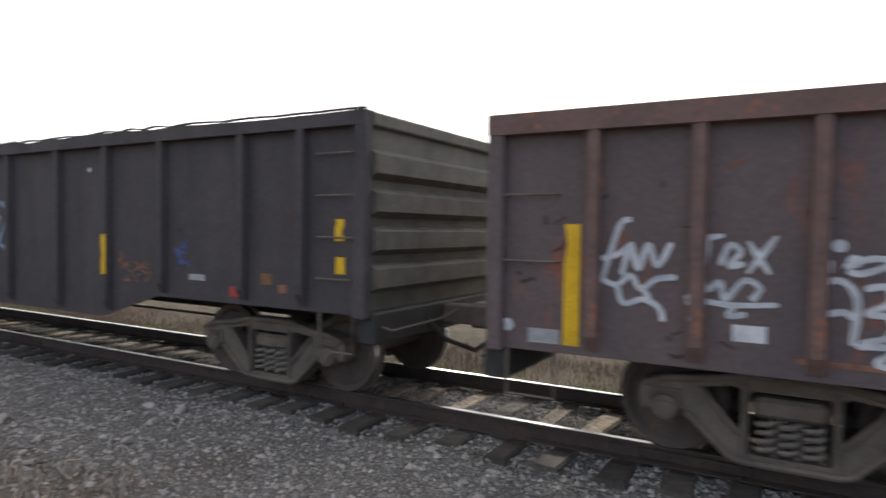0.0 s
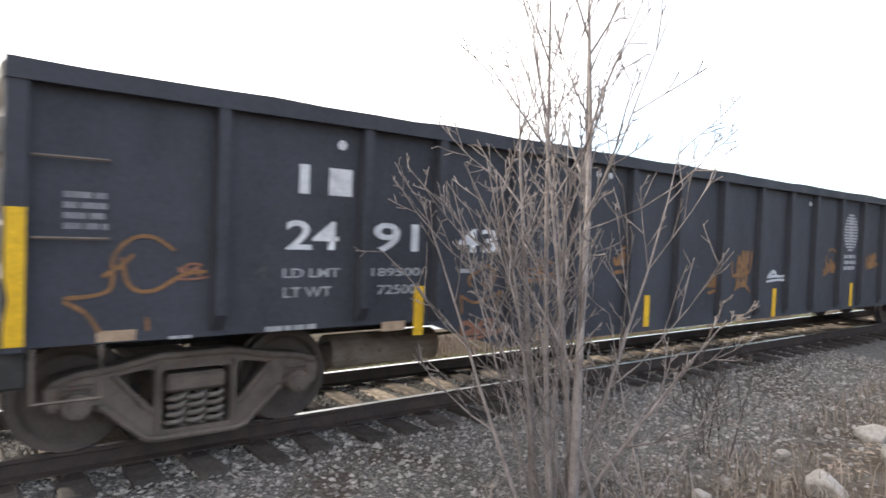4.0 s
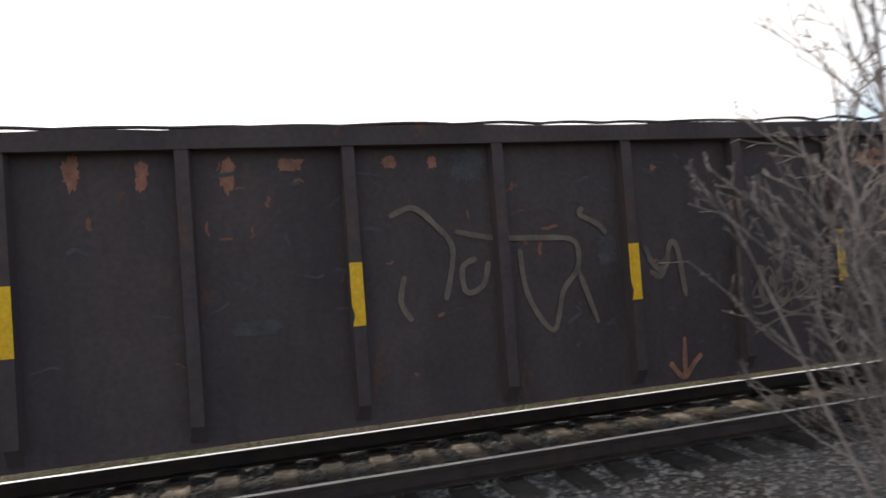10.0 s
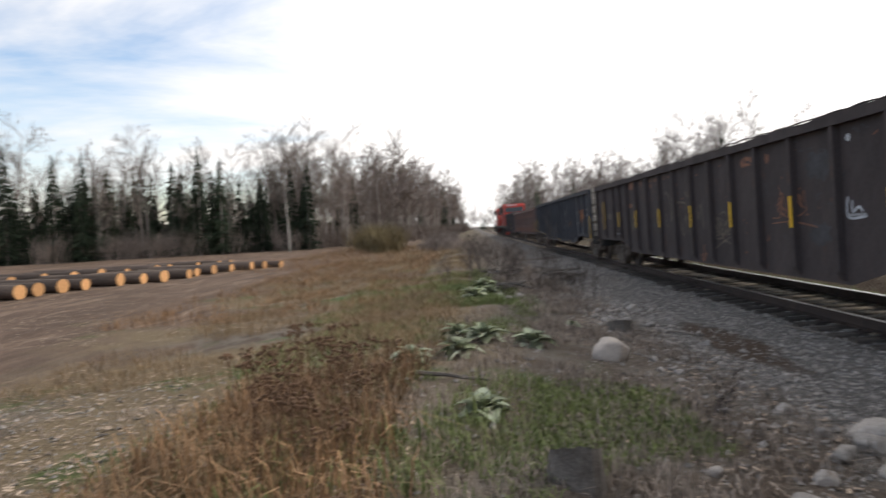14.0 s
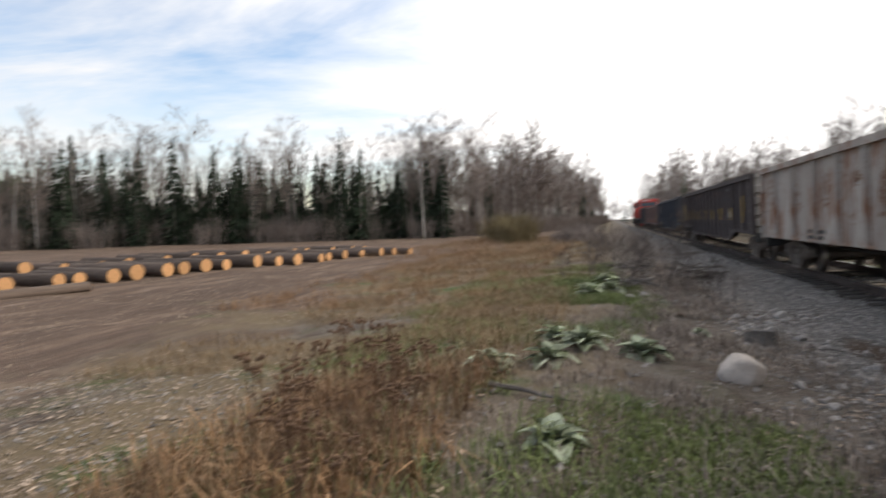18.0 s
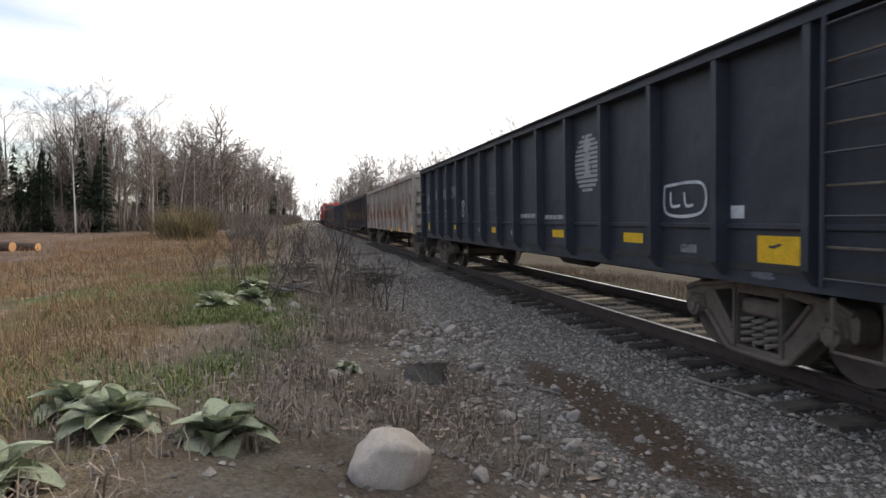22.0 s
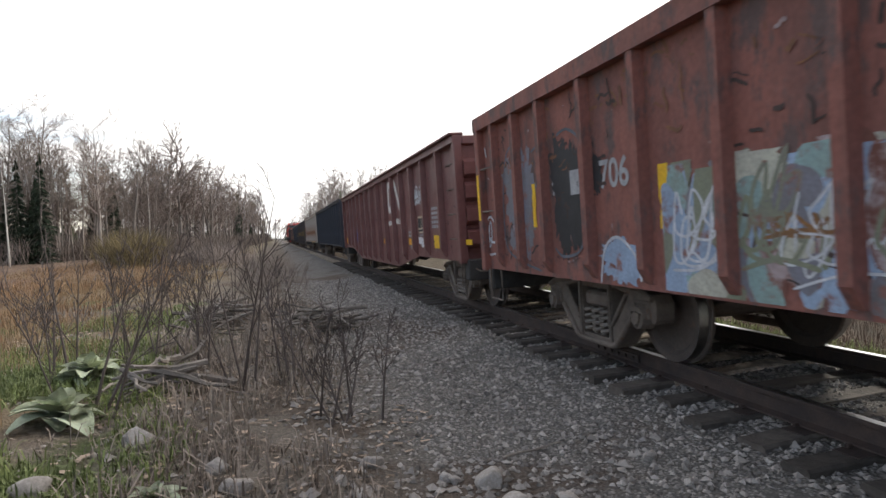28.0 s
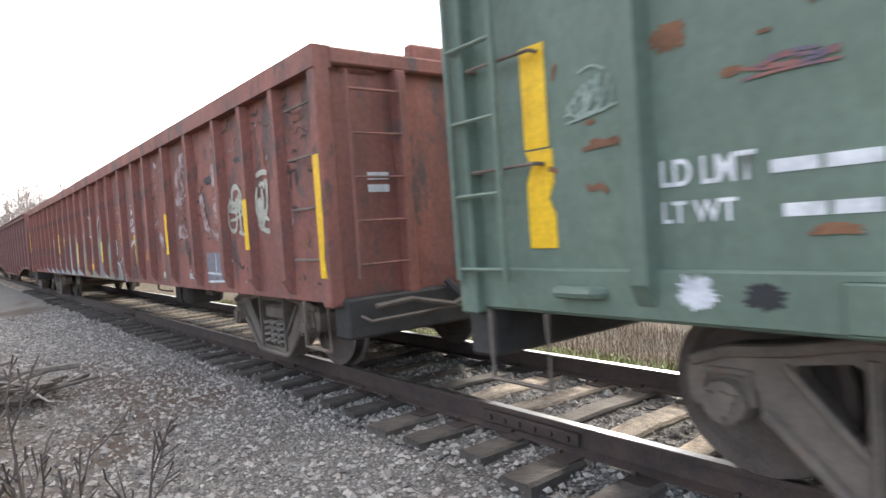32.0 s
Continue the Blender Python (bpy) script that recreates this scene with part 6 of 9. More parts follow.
def log_stack(x, y, turn, per, layers, dia, label):
    c, s = math.cos(radians(turn)), math.sin(radians(turn))
    for j in range(layers):
        n = per - j
        for i in range(n):
            u = (i - (n - 1) / 2) * dia * 1.02 + lr.uniform(-0.05, 0.05)
            if j == layers - 1 and lr.random() < 0.4:
                continue
            log(x + c * u, y + s * u, dia * lr.uniform(0.85, 1.05), 4.5, turn - 180 + lr.uniform(-2, 2), label, "logs of the stack", ground_z(x, y) + j * dia * 0.86)


log_stack(-32.3, -59.8, 125, 15, 5, 0.66, "orange-ended log in a stack at the yard's back")


def heap(x, y, w, h, n, seed):
    """A far heap of stacked timber, too small to part."""
    rnd = random.Random(seed)
    bm = bmesh.new()
    for _ in range(n):
        u = rnd.uniform(-w, w)
        z = rnd.uniform(0, h * (1 - (u / w) ** 2))
        r = rnd.uniform(0.16, 0.26)
        disc(bm, (u, z + r), rnd.uniform(0.0, 0.6), -3.0, r, 8)
    ob = part("timber_heap", bm, M_LOGEND, None)
    ob.matrix_basis = pose(x, y, ground_z(x, y), 0, 0, -8)
    tagged(ob, "distant heap of cut orange timber", "timber heap", kind="stuff")


heap(0, -117, 6.5, 4.0, 150, 1)
heap(-18, -118, 4.5, 3.4, 90, 2)
heap(-28, -118, 5.5, 3.8, 120, 3)
heap(13, -125, 4.0, 3.0, 60, 4)

M_TRAILER = mat("pale_yellow_steel", (0.52, 0.50, 0.26), (0.38, 0.36, 0.2), rough=0.6, scale=1.5, bump=0.05)
M_TRAILER2 = mat("pale_green_steel", (0.36, 0.42, 0.30), (0.26, 0.3, 0.22), rough=0.6, scale=1.5, bump=0.05)


def skip(x, y, turn, L, h, up, material, label):
    """A ribbed open steel bin on runners."""
    o = new("steel_bin")
    o.matrix_basis = pose(x, y, ground_z(x, y) + up, 0, 0, turn)
    tagged(o, label, "container")
    part("bin", prism(bmesh.new(), [(-L / 2 + 0.2, 0.25), (L / 2 - 0.2, 0.25), (L / 2, h), (-L / 2, h)], -1.1, 1.1), material, o)
    for k in range(5):
        part("rib", boxed(-L / 2 + 0.5 + k * (L - 1) / 4 - 0.05, -L / 2 + 0.5 + k * (L - 1) / 4 + 0.05, 1.1, 1.2, 0.28, h - 0.03), material, o)
    for yy in (-0.8, 0.8):
        part("runner", boxed(-L / 2 + 0.4, L / 2 - 0.4, yy - 0.1, yy + 0.1, -up - 0.05, 0.26), M_DARK, o)


skip(-34.4, -96.6, 17, 4.0, 1.6, 0.0, M_TRAILER, "pale yellow steel bin at the yard's back")
skip(-44.0, -93.0, 24, 4.2, 2.3, 0.0, M_TRAILER2, "pale green steel bin behind the log stack")
skip(-50.6, -89.9, 27, 3.2, 2.4, 0.0, M_TRAILER, "pale yellow steel bin behind the log stack")

# ---- far hill ----
M_HILL = mat("hill_floor", (0.15, 0.115, 0.09), (0.085, 0.07, 0.058), rough=1.0, scale=0.05, fine=0.6, bump=0.0)
M_FARNEEDLE = mat("far_conifers", (0.062, 0.072, 0.035), (0.035, 0.043, 0.024), rough=1.0, scale=0.05, fine=0.5, bump=0.0, island=0.45)
M_FARBARE = mat("far_bare_trees", (0.165, 0.125, 0.10), (0.10, 0.077, 0.063), rough=1.0, scale=0.05, fine=0.5, bump=0.0, island=0.4)
HX, HY = -6.0, -6.0


def crest(az):
    """Height of the hill's crest at an azimuth in degrees from +y towards -x."""
    el = np.interp(az, (95, 124, 132, 137, 140, 146, 152, 165, 173, 181, 190, 205, 225, 258), (0.4, 0.8, 2.2, 3.4, 4.5, 5.85, 4.7, 3.7, 4.4, 6.1, 3.8, 3.0, 3.5, 2.0))
    return 400 * math.tan(radians(float(el))) + 3.7


def hill_point(az, t):
    r = 235 + 165 * t
    a = radians(az)
    rough = 2.2 * noise.noise((az * 0.21, t * 5, 1.0)) * t
    return (HX - math.sin(a) * r, HY + math.cos(a) * r, -2.2 + max(0.5, crest(az) - 8) * (t ** 1.2) + rough)


azs = [95 + i * 1.5 for i in range(111)]
v, f = [], []
for az in azs:
    for j in range(9):
        v.append(hill_point(az, j / 8))
    a = radians(az)
    v.append((HX - math.sin(a) * 520, HY + math.cos(a) * 520, -3))
for i in range(len(azs) - 1):
    for j in range(9):
        b = i * 10 + j
        f.append((b, b + 1, b + 11, b + 10))
hill = put("hill", raw_mesh("hill", v, f, M_HILL))
tagged(hill, "wooded hill beyond the log yard", "hill", kind="structure")


def crowns(name, count, seed, material, conifer, label, low, high, up):
    """Far woods on the hill: small ragged crowns in one mesh."""
    rnd = random.Random(seed)
    v, f = [], []
    for _ in range(count):
        az, t = rnd.uniform(96, 258), rnd.uniform(0.0, 1.0) ** 0.8
        k = noise.noise((az * 0.09, t * 1.6, 7.0))
        if conifer != (k + rnd.uniform(-0.25, 0.25) + (t - 0.55) * 0.7 > 0.05):
            continue
        x, y, z = hill_point(az, t)
        h = rnd.uniform(low, high)
        w = h * (0.19 if conifer else 0.26)
        n = 6
        rings = ((0.12, 1.0), (0.45, 0.72), (0.75, 0.38)) if conifer else ((0.3, 0.55), (0.6, 0.9), (0.85, 0.55))
        b = len(v)
        for q, rad in rings:
            for i in range(n):
                a = 2 * math.pi * (i + rnd.random() * 0.7) / n
                rr = w * rad * rnd.uniform(0.55, 1.25)
                v.append((x + rr * math.cos(a), y + rr * math.sin(a), z + h * (q + rnd.uniform(-0.06, 0.06))))
        v.append((x, y, z + h))
        for r in range(2):
            for i in range(n):
                f.append((b + r * n + i, b + r * n + (i + 1) % n, b + (r + 1) * n + (i + 1) % n, b + (r + 1) * n + i))
        for i in range(n):
            f.append((b + 2 * n + i, b + 2 * n + (i + 1) % n, b + 3 * n))
    ob = put(name, raw_mesh(name, v, f, material))
    tagged(ob, label, "woods", kind="stuff")


crowns("hill_conifers", 5200, 1, M_FARNEEDLE, True, "dark conifers covering the far hill", 6.5, 11, 0)
crowns("hill_bare_trees", 6500, 2, M_FARBARE, False, "grey leafless woods on the far hill", 6, 9.5, 0)
# ---- paint and plates on the wagons ----
M_SPRAY = mat("white_spray", (0.66, 0.67, 0.70), (0.40, 0.41, 0.44), rough=0.8, scale=7, fine=50, bump=0.03)
M_LOGOWHITE = mat("chipped_white_paint", (0.72, 0.70, 0.66), (0.58, 0.55, 0.50), rust=(0.20, 0.13, 0.10), rust_amount=0.12, rough=0.7, scale=2.5, fine=40, bump=0.05)
M_BLACK = mat("black_spray", (0.03, 0.03, 0.032), (0.02, 0.02, 0.022), rough=0.6, scale=6, bump=0.03)
M_OCHRE = mat("faded_orange_spray", (0.30, 0.15, 0.06), (0.13, 0.08, 0.05), rough=0.8, scale=5, bump=0.03)
M_OCHRE2 = mat("faded_ochre_spray", (0.19, 0.155, 0.12), (0.09, 0.078, 0.066), rough=0.8, scale=4, bump=0.03)
M_FADED = mat("flaking_rust", (0.34, 0.16, 0.10), (0.17, 0.085, 0.06), rough=0.85, scale=7, bump=0.1)
M_RUSTDARK = mat("rust_stain", (0.25, 0.12, 0.065), (0.14, 0.075, 0.05), rough=0.9, scale=6, bump=0.1)
M_RUSTBAND = mat("rusted_white_band", (0.46, 0.38, 0.31), (0.30, 0.19, 0.13), rust=(0.31, 0.13, 0.075), rust_amount=0.85, rough=0.8, scale=2.6, fine=30, bump=0.1)
M_ORANGEP = mat("orange_spray", (0.62, 0.22, 0.06), (0.40, 0.14, 0.05), rough=0.7, scale=6, bump=0.03)
M_RED = mat("red_plate", (0.48, 0.06, 0.06), (0.34, 0.05, 0.05), rough=0.6, scale=8, bump=0.03)
M_BLUEPAINT = mat("blue_spray", (0.10, 0.15, 0.42), (0.07, 0.08, 0.20), rough=0.7, scale=5, bump=0.03)
M_DARKBLUE = mat("dull_blue_spray", (0.13, 0.115, 0.17), (0.12, 0.085, 0.10), rust=(0.27, 0.115, 0.092), rust_amount=0.75, rough=0.8, scale=2.6, bump=0.03)
M_LBLUE = mat("pale_blue_spray", (0.33, 0.43, 0.58), (0.24, 0.30, 0.40), rust=(0.24, 0.12, 0.10), rust_amount=0.42, rough=0.7, scale=2.5, bump=0.03)
M_TEAL = mat("teal_spray", (0.26, 0.40, 0.41), (0.22, 0.26, 0.22), rust=(0.24, 0.12, 0.10), rust_amount=0.45, rough=0.7, scale=2.5, bump=0.03)
M_OLIVE = mat("olive_spray", (0.23, 0.25, 0.16), (0.19, 0.19, 0.16), rust=(0.24, 0.12, 0.10), rust_amount=0.4, rough=0.75, scale=2, bump=0.03)
M_DULL = mat("grey_violet_spray", (0.20, 0.20, 0.24), (0.16, 0.15, 0.15), rust=(0.24, 0.12, 0.10), rust_amount=0.4, rough=0.75, scale=2.5, bump=0.03)
M_SLATE = mat("slate_spray", (0.075, 0.08, 0.095), (0.05, 0.052, 0.06), rough=0.75, scale=4, bump=0.03)
M_CREAM = mat("cream_frame", (0.56, 0.47, 0.34), (0.44, 0.36, 0.26), rough=0.7, scale=6, bump=0.05)
M_CREAM2 = mat("cream_spray", (0.50, 0.50, 0.41), (0.32, 0.29, 0.25), rough=0.75, scale=5, bump=0.03)
M_PEEL = mat("peeling_white", (0.44, 0.38, 0.39), (0.30, 0.20, 0.19), rust=(0.17, 0.075, 0.058), rust_amount=0.75, rough=0.8, scale=2.4, fine=25, bump=0.1)
M_PALE = mat("worn_white_stencil", (0.27, 0.27, 0.28), (0.15, 0.15, 0.16), rough=0.8, scale=7, bump=0.02)
M_PALEBLUE = mat("worn_blue_grey", (0.15, 0.155, 0.18), (0.08, 0.08, 0.095), rough=0.8, scale=5, bump=0.02)
M_PALEGREEN = mat("pale_green_wear", (0.30, 0.36, 0.31), (0.20, 0.26, 0.22), rough=0.7, scale=6, bump=0.02)
M_SCUFF = mat("scuffed_paint", (0.082, 0.08, 0.086), (0.045, 0.042, 0.044), rough=0.8, scale=6, bump=0.02)
M_MAROON2 = mat("dark_maroon_plate", (0.14, 0.06, 0.055), rough=0.6, scale=6)


def skin_y(g):
    return g["near"]


def plate(g, x0, x1, z0, z1, material, name="marking_plate", up=0.004):
    y = skin_y(g)
    part(name, boxed(min(x0, x1), max(x0, x1), y - up, y - up + 0.0035, min(z0, z1), max(z0, z1)), material, g)


def strip(g, x, z0, z1, w, material, on_post=False, lean=0.0):
    """A reflective strip, on the plate or on a post's face, its edges a little torn."""
    y = YC - HALF - 0.005 if on_post else skin_y(g) - 0.006
    rnd = random.Random(int(x * 100) + int(z0 * 1000))
    n = 7
    bm = bmesh.new()
    rows = []
    for i in range(n):
        t = i / (n - 1)
        s = math.tan(radians(lean)) * (t - 0.5) * (z1 - z0)
        e = [0.02 * w + (0.2 * w if rnd.random() < 0.07 and 0 < i < n - 1 else 0.0) for _ in range(2)]
        rows.append([bm.verts.new((x + s - w / 2 + e[0], y, z0 + (z1 - z0) * t)), bm.verts.new((x + s + w / 2 - e[1], y, z0 + (z1 - z0) * t))])
    for a, b in zip(rows, rows[1:]):
        bm.faces.new((a[0], a[1], b[1], b[0]))
    ext = bmesh.ops.extrude_face_region(bm, geom=bm.faces[:])
    bmesh.ops.translate(bm, vec=(0, 0.003, 0), verts=[q for q in ext["geom"] if isinstance(q, bmesh.types.BMVert)])
    part("reflector_strip", bm, material, g)


def spot(g, x, z, r, material):
    y = skin_y(g)
    part("paint_or_sky_spot", disc(bmesh.new(), (x, z), y - 0.005, y - 0.001, r, 12), material, g)


def lettering(g, x0, x1, z0, z1, words, material, rise=0.0, slant=0.0):
    """Stencilled words in the built-in font, fitted between two corners."""
    cu = bpy.data.curves.new("lettering", "FONT")
    cu.body, cu.size, cu.offset = words, 1.0, 0.018
    tmp = bpy.data.objects.new("lettering", cu)
    me = bpy.data.meshes.new_from_object(tmp)
    bpy.data.objects.remove(tmp)
    co = np.zeros(len(me.vertices) * 3)
    me.vertices.foreach_get("co", co)
    co = co.reshape(-1, 3)
    lo, hi = co.min(0), co.max(0)
    x, z = (co[:, 0] - lo[0]) / (hi[0] - lo[0]), (co[:, 1] - lo[1]) / (hi[1] - lo[1])
    y = skin_y(g) - 0.006
    me.vertices.foreach_set("co", np.stack([x0 + (x1 - x0) * x + slant * z, 0 * x + y, z0 + (z1 - z0) * z + rise * x], 1).ravel())
    me.materials.clear()
    me.materials.append(material)
    me.update()
    put("lettering", me, g)


def bars(g, x0, x1, z0, z1, rows, material):
    """Small worn writing as plain bars."""
    rnd = random.Random(int(x0 * 100) + rows)
    y = skin_y(g)
    h = (z1 - z0) / rows
    for i in range(rows):
        za = z0 + h * i + 0.18 * h
        bm = bmesh.new()
        x, end = x0, x1 - rnd.uniform(0, 0.2) * (x1 - x0) * (rows > 1)
        while x < end - 0.01:
            w = min(end - x, h * rnd.uniform(0.9, 2.6))
            box(bm, x, x + w, y - 0.004, y - 0.001, za, za + 0.6 * h)
            x += w + 0.28 * h
        part("stencil_line", bm, material, g)


def smooth_line(pts, n=7):
    """A smooth curve through points."""
    p = [Vector((*q, 0)) for q in pts]
    if len(p) < 3:
        return [p[0].lerp(p[-1], i / 4) for i in range(5)]
    out = []
    for i in range(len(p) - 1):
        a, b, c, d = p[max(i - 1, 0)], p[i], p[i + 1], p[min(i + 2, len(p) - 1)]
        for k in range(n):
            t = k / n
            out.append(0.5 * ((2 * b) + (c - a) * t + (2 * a - 5 * b + 4 * c - d) * t * t + (3 * b - a - 3 * c + d) * t ** 3))
    return out + [p[-1]]


def ribbon(bm, pts, w, y, rnd):
    rows = []
    for i, p in enumerate(pts):
        d = (pts[min(i + 1, len(pts) - 1)] - pts[max(i - 1, 0)])
        d = d.normalized() if d.length > 1e-6 else Vector((1, 0, 0))
        s = Vector((-d.y, d.x, 0)) * w / 2 * (0.55 if i in (0, len(pts) - 1) else rnd.uniform(0.88, 1.1))
        rows.append([bm.verts.new((q.x, y, q.y)) for q in (p - s, p + s)])
    for a, b in zip(rows, rows[1:]):
        bm.faces.new((a[0], a[1], b[1], b[0]))


def strokes_of(g, lines, w, material, name, rnd):
    """Painted strokes, a hair proud of the plate: the first carries the others."""
    top = None
    for k, line in enumerate(lines):
        bm = bmesh.new()
        ribbon(bm, smooth_line(line, 4 if len(line) > 12 else 7), w, skin_y(g) - 0.0085 - 0.0004 * k, rnd)
        if top is None:
            top = part(name, bm, material, g)
        else:
            part("stroke", bm, material, top)


def paint(g, strokes, w, material, name="graffiti_tag"):
    strokes_of(g, strokes, w, material, name, random.Random(len(strokes) * 7 + int(strokes[0][0][0] * 100)))


def scrawl(g, x0, x1, z0, z1, n, w, material, seed):
    """A quick unreadable scribble: loops, zigzags and a flourish."""
    rnd = random.Random(seed * 13)
    W, H = x1 - x0, z1 - z0
    slant = rnd.uniform(0.1, 0.4)
    lines = []
    for k in range(max(2, n // 2 + 1)):
        turns = max(2, n) * rnd.uniform(0.45, 0.75)
        h, base = H * rnd.uniform(0.35, 0.6), z0 + H * rnd.uniform(0.1, 0.5)
        loop = rnd.choice((0.0, 0.55, 0.8)) * W / max(2, n)
        a, b = sorted((rnd.uniform(0, 0.35), rnd.uniform(0.65, 1.0)))
        ph = rnd.uniform(0, 6.283)
        m = int(turns * 5) + 2
        p = []
        for i in range(m):
            s = i / (m - 1)
            q = ph + 6.283 * turns * s
            v = (0.5 + 0.5 * math.sin(q)) * h * (0.75 + 0.35 * math.sin(2.3 * q + seed)) + rnd.uniform(-0.03, 0.03) * H
            p.append((x0 + W * (a + (b - a) * s) + loop * math.cos(q) + slant * (v - 0.5 * H), base + v))
        lines.append(p)
    lines.append([(x0, z0 + H * rnd.uniform(0, 0.15)), (x0 + W * 0.5, z0 + H * rnd.uniform(0.1, 0.3)), (x1, z0 + H * rnd.uniform(0.0, 0.4))])
    if rnd.random() < 0.5:
        lines.append([(x0 + W * 0.3, z0 + H * 0.95), (x0 + W * 0.55, z0 + H * 1.02), (x0 + W * 0.8, z0 + H * 0.9)])
    strokes_of(g, lines, w, material, "graffiti_tag", rnd)


def blob(g, x0, x1, z0, z1, material, seed, layer=0):
    """A patch of paint or rust, once a slot's dark inside, with a ragged edge."""
    cx, cz, rx, rz = (x0 + x1) / 2, (z0 + z1) / 2, (x1 - x0) / 2, (z1 - z0) / 2
    n = 80
    y = skin_y(g) - 0.004 - 0.0012 * layer - 0.0001 * (seed % 12)
    bm = bmesh.new()
    vs = []
    for k in range(n):
        a = 2 * math.pi * k / n
        q = 0.92 + 0.32 * noise.noise((math.cos(a) * 1.6, math.sin(a) * 1.6, seed * 3.1)) + 0.3 * noise.noise((math.cos(a) * 5, math.sin(a) * 5, seed * 1.7)) + 0.22 * noise.noise((math.cos(a) * 14, math.sin(a) * 14, seed * 0.7))
        c, s = math.cos(a), math.sin(a)
        # between an ellipse and a box
        e = (abs(c) ** 3 + abs(s) ** 3) ** (-1 / 3)
        x = cx + rx * c * q * e
        low = g["low_mid"] if g["run"] < x < g["length"] - g["run"] else g["low_end"]
        vs.append(bm.verts.new((x, y, max(low + 0.015, cz + rz * s * q * e))))
    mid = bm.verts.new((cx, y, cz))
    for k in range(n):
        bm.faces.new((mid, vs[k], vs[(k + 1) % n]))
    part("paint_or_shade_patch", bm, material, g)


def flakes(g, count, x0, x1, z0, z1, material, seed, long=0.22):
    """Short ragged marks where paint has flaked off the plate."""
    rnd = random.Random(seed)
    bm = bmesh.new()
    for k in range(count):
        x, z = rnd.uniform(x0, x1), rnd.uniform(z0, z1)
        if noise.noise((x * 0.9, z * 1.4, seed)) < -0.05:
            continue
        L, up = rnd.uniform(0.04, long), rnd.random() < 0.3
        p = [(x, z)]
        for _ in range(3):
            dx, dz = rnd.uniform(0.15, 0.45) * L, rnd.gauss(0, 0.14) * L
            p.append((p[-1][0] + (dz if up else dx), p[-1][1] + (dx if up else dz)))
        ribbon(bm, smooth_line(p, 3), rnd.uniform(0.008, 0.032), skin_y(g) - 0.0055 - 0.0002 * (k % 9), rnd)
    tagged(part("flaked_paint", bm, material, g), "ragged flakes of lost paint", kind="stuff")


def oval_emblem(g, x0, x1, z0, z1):
    """Pale stripes cut to an oval, with a plain upright shape before them."""
    cx, cz, rx, rz = (x0 + x1) / 2, (z0 + z1) / 2, (x1 - x0) / 2, (z1 - z0) / 2
    y = skin_y(g)
    n = 13
    for i in range(n):
        v = -1 + 2 * (i + 0.5) / n
        h = rx * math.sqrt(max(0.0, 1 - v * v))
        part("emblem_stripe", boxed(cx - h, cx + h, y - 0.004, y - 0.001, cz + rz * v - rz * 0.05, cz + rz * v + rz * 0.05), M_GREY, g)
    part("emblem", disc(bmesh.new(), (cx, cz + rz * 0.62), y - 0.007, y - 0.005, rx * 0.26, 14), M_GREY, g)
    part("emblem", prism(bmesh.new(), [(cx + rx * u, cz + rz * w) for u, w in ((-0.5, 0.34), (0.5, 0.34), (0.16, 0.2), (0.16, -0.35), (0.55, -0.5), (-0.55, -0.5), (-0.16, -0.35), (-0.16, 0.2))], y - 0.007, y - 0.005), M_GREY, g)


def letter_patch(g, pts, material, layer):
    """A filled painted shape with a smooth edge."""
    line = smooth_line([*pts, pts[0]], 5)[:-1]
    y = skin_y(g) - 0.0062 - 0.00018 * layer
    bm = bmesh.new()
    bm.faces.new([bm.verts.new((p.x, y, max(p.y, g["low_mid"] + 0.012))) for p in line])
    part("painted_letter", bm, material, g)


def mural(g, x0, x1, z0, z1, count, size, colours, seed):
    """A dense old wall painting: soft shapes laid over one another, one mesh a colour."""
    rnd = random.Random(seed)
    bms = [bmesh.new() for _ in colours]
    for q in range(count):
        k = rnd.randrange(len(colours))
        cx = x0 + (x1 - x0) * rnd.random()
        top = z1 - 0.12 * abs(math.sin(cx * 5.0 + seed))
        cz = z0 + (top - z0) * rnd.random()
        rx, rz = size * rnd.uniform(0.4, 1.1), size * rnd.uniform(0.6, 1.9)
        turn, ph, ns = rnd.uniform(-0.5, 0.5), rnd.uniform(0, 9), 20
        y = skin_y(g) - 0.0040 - 0.000035 * q
        ring = []
        for i in range(ns):
            a = 2 * math.pi * i / ns
            w = 1 + 0.28 * math.sin(2 * a + ph) + 0.16 * math.sin(3 * a + 2 * ph)
            u, v = rx * w * math.cos(a), rz * w * math.sin(a)
            ring.append(bms[k].verts.new((min(x1, max(x0, cx + u - turn * v)), y, min(top, max(z0 - 0.02, cz + v + turn * u)))))
        bms[k].faces.new(ring)
    for bm, m in zip(bms, colours):
        tagged(part("mural_paint", bm, m, g), "faded overlapping spray paint", kind="stuff")


# dark grey wagon
strip(WA, 15.93, 1.7, 1.92, 0.12, M_YELLOW)
strip(WA, 15.94, 1.37, 1.54, 0.12, M_YELLOW)
strip(WA, 12.15, 1.2, 1.71, 0.1, M_YELLOW, True)
plate(WA, 14.37, 14.55, 1.05, 1.16, M_RED)
flakes(WA, 60, 13.93, 14.36, 1.36, 1.55, M_FADED, 1, 0.16)
flakes(WA, 30, 13.42, 13.66, 1.32, 1.66, M_BLUEPAINT, 2, 0.12)
flakes(WA, 60, 13.3, 14.3, 1.6, 2.3, M_SCUFF, 3, 0.2)
flakes(WA, 40, 12.3, 12.95, 1.12, 1.45, M_FADED, 13, 0.14)
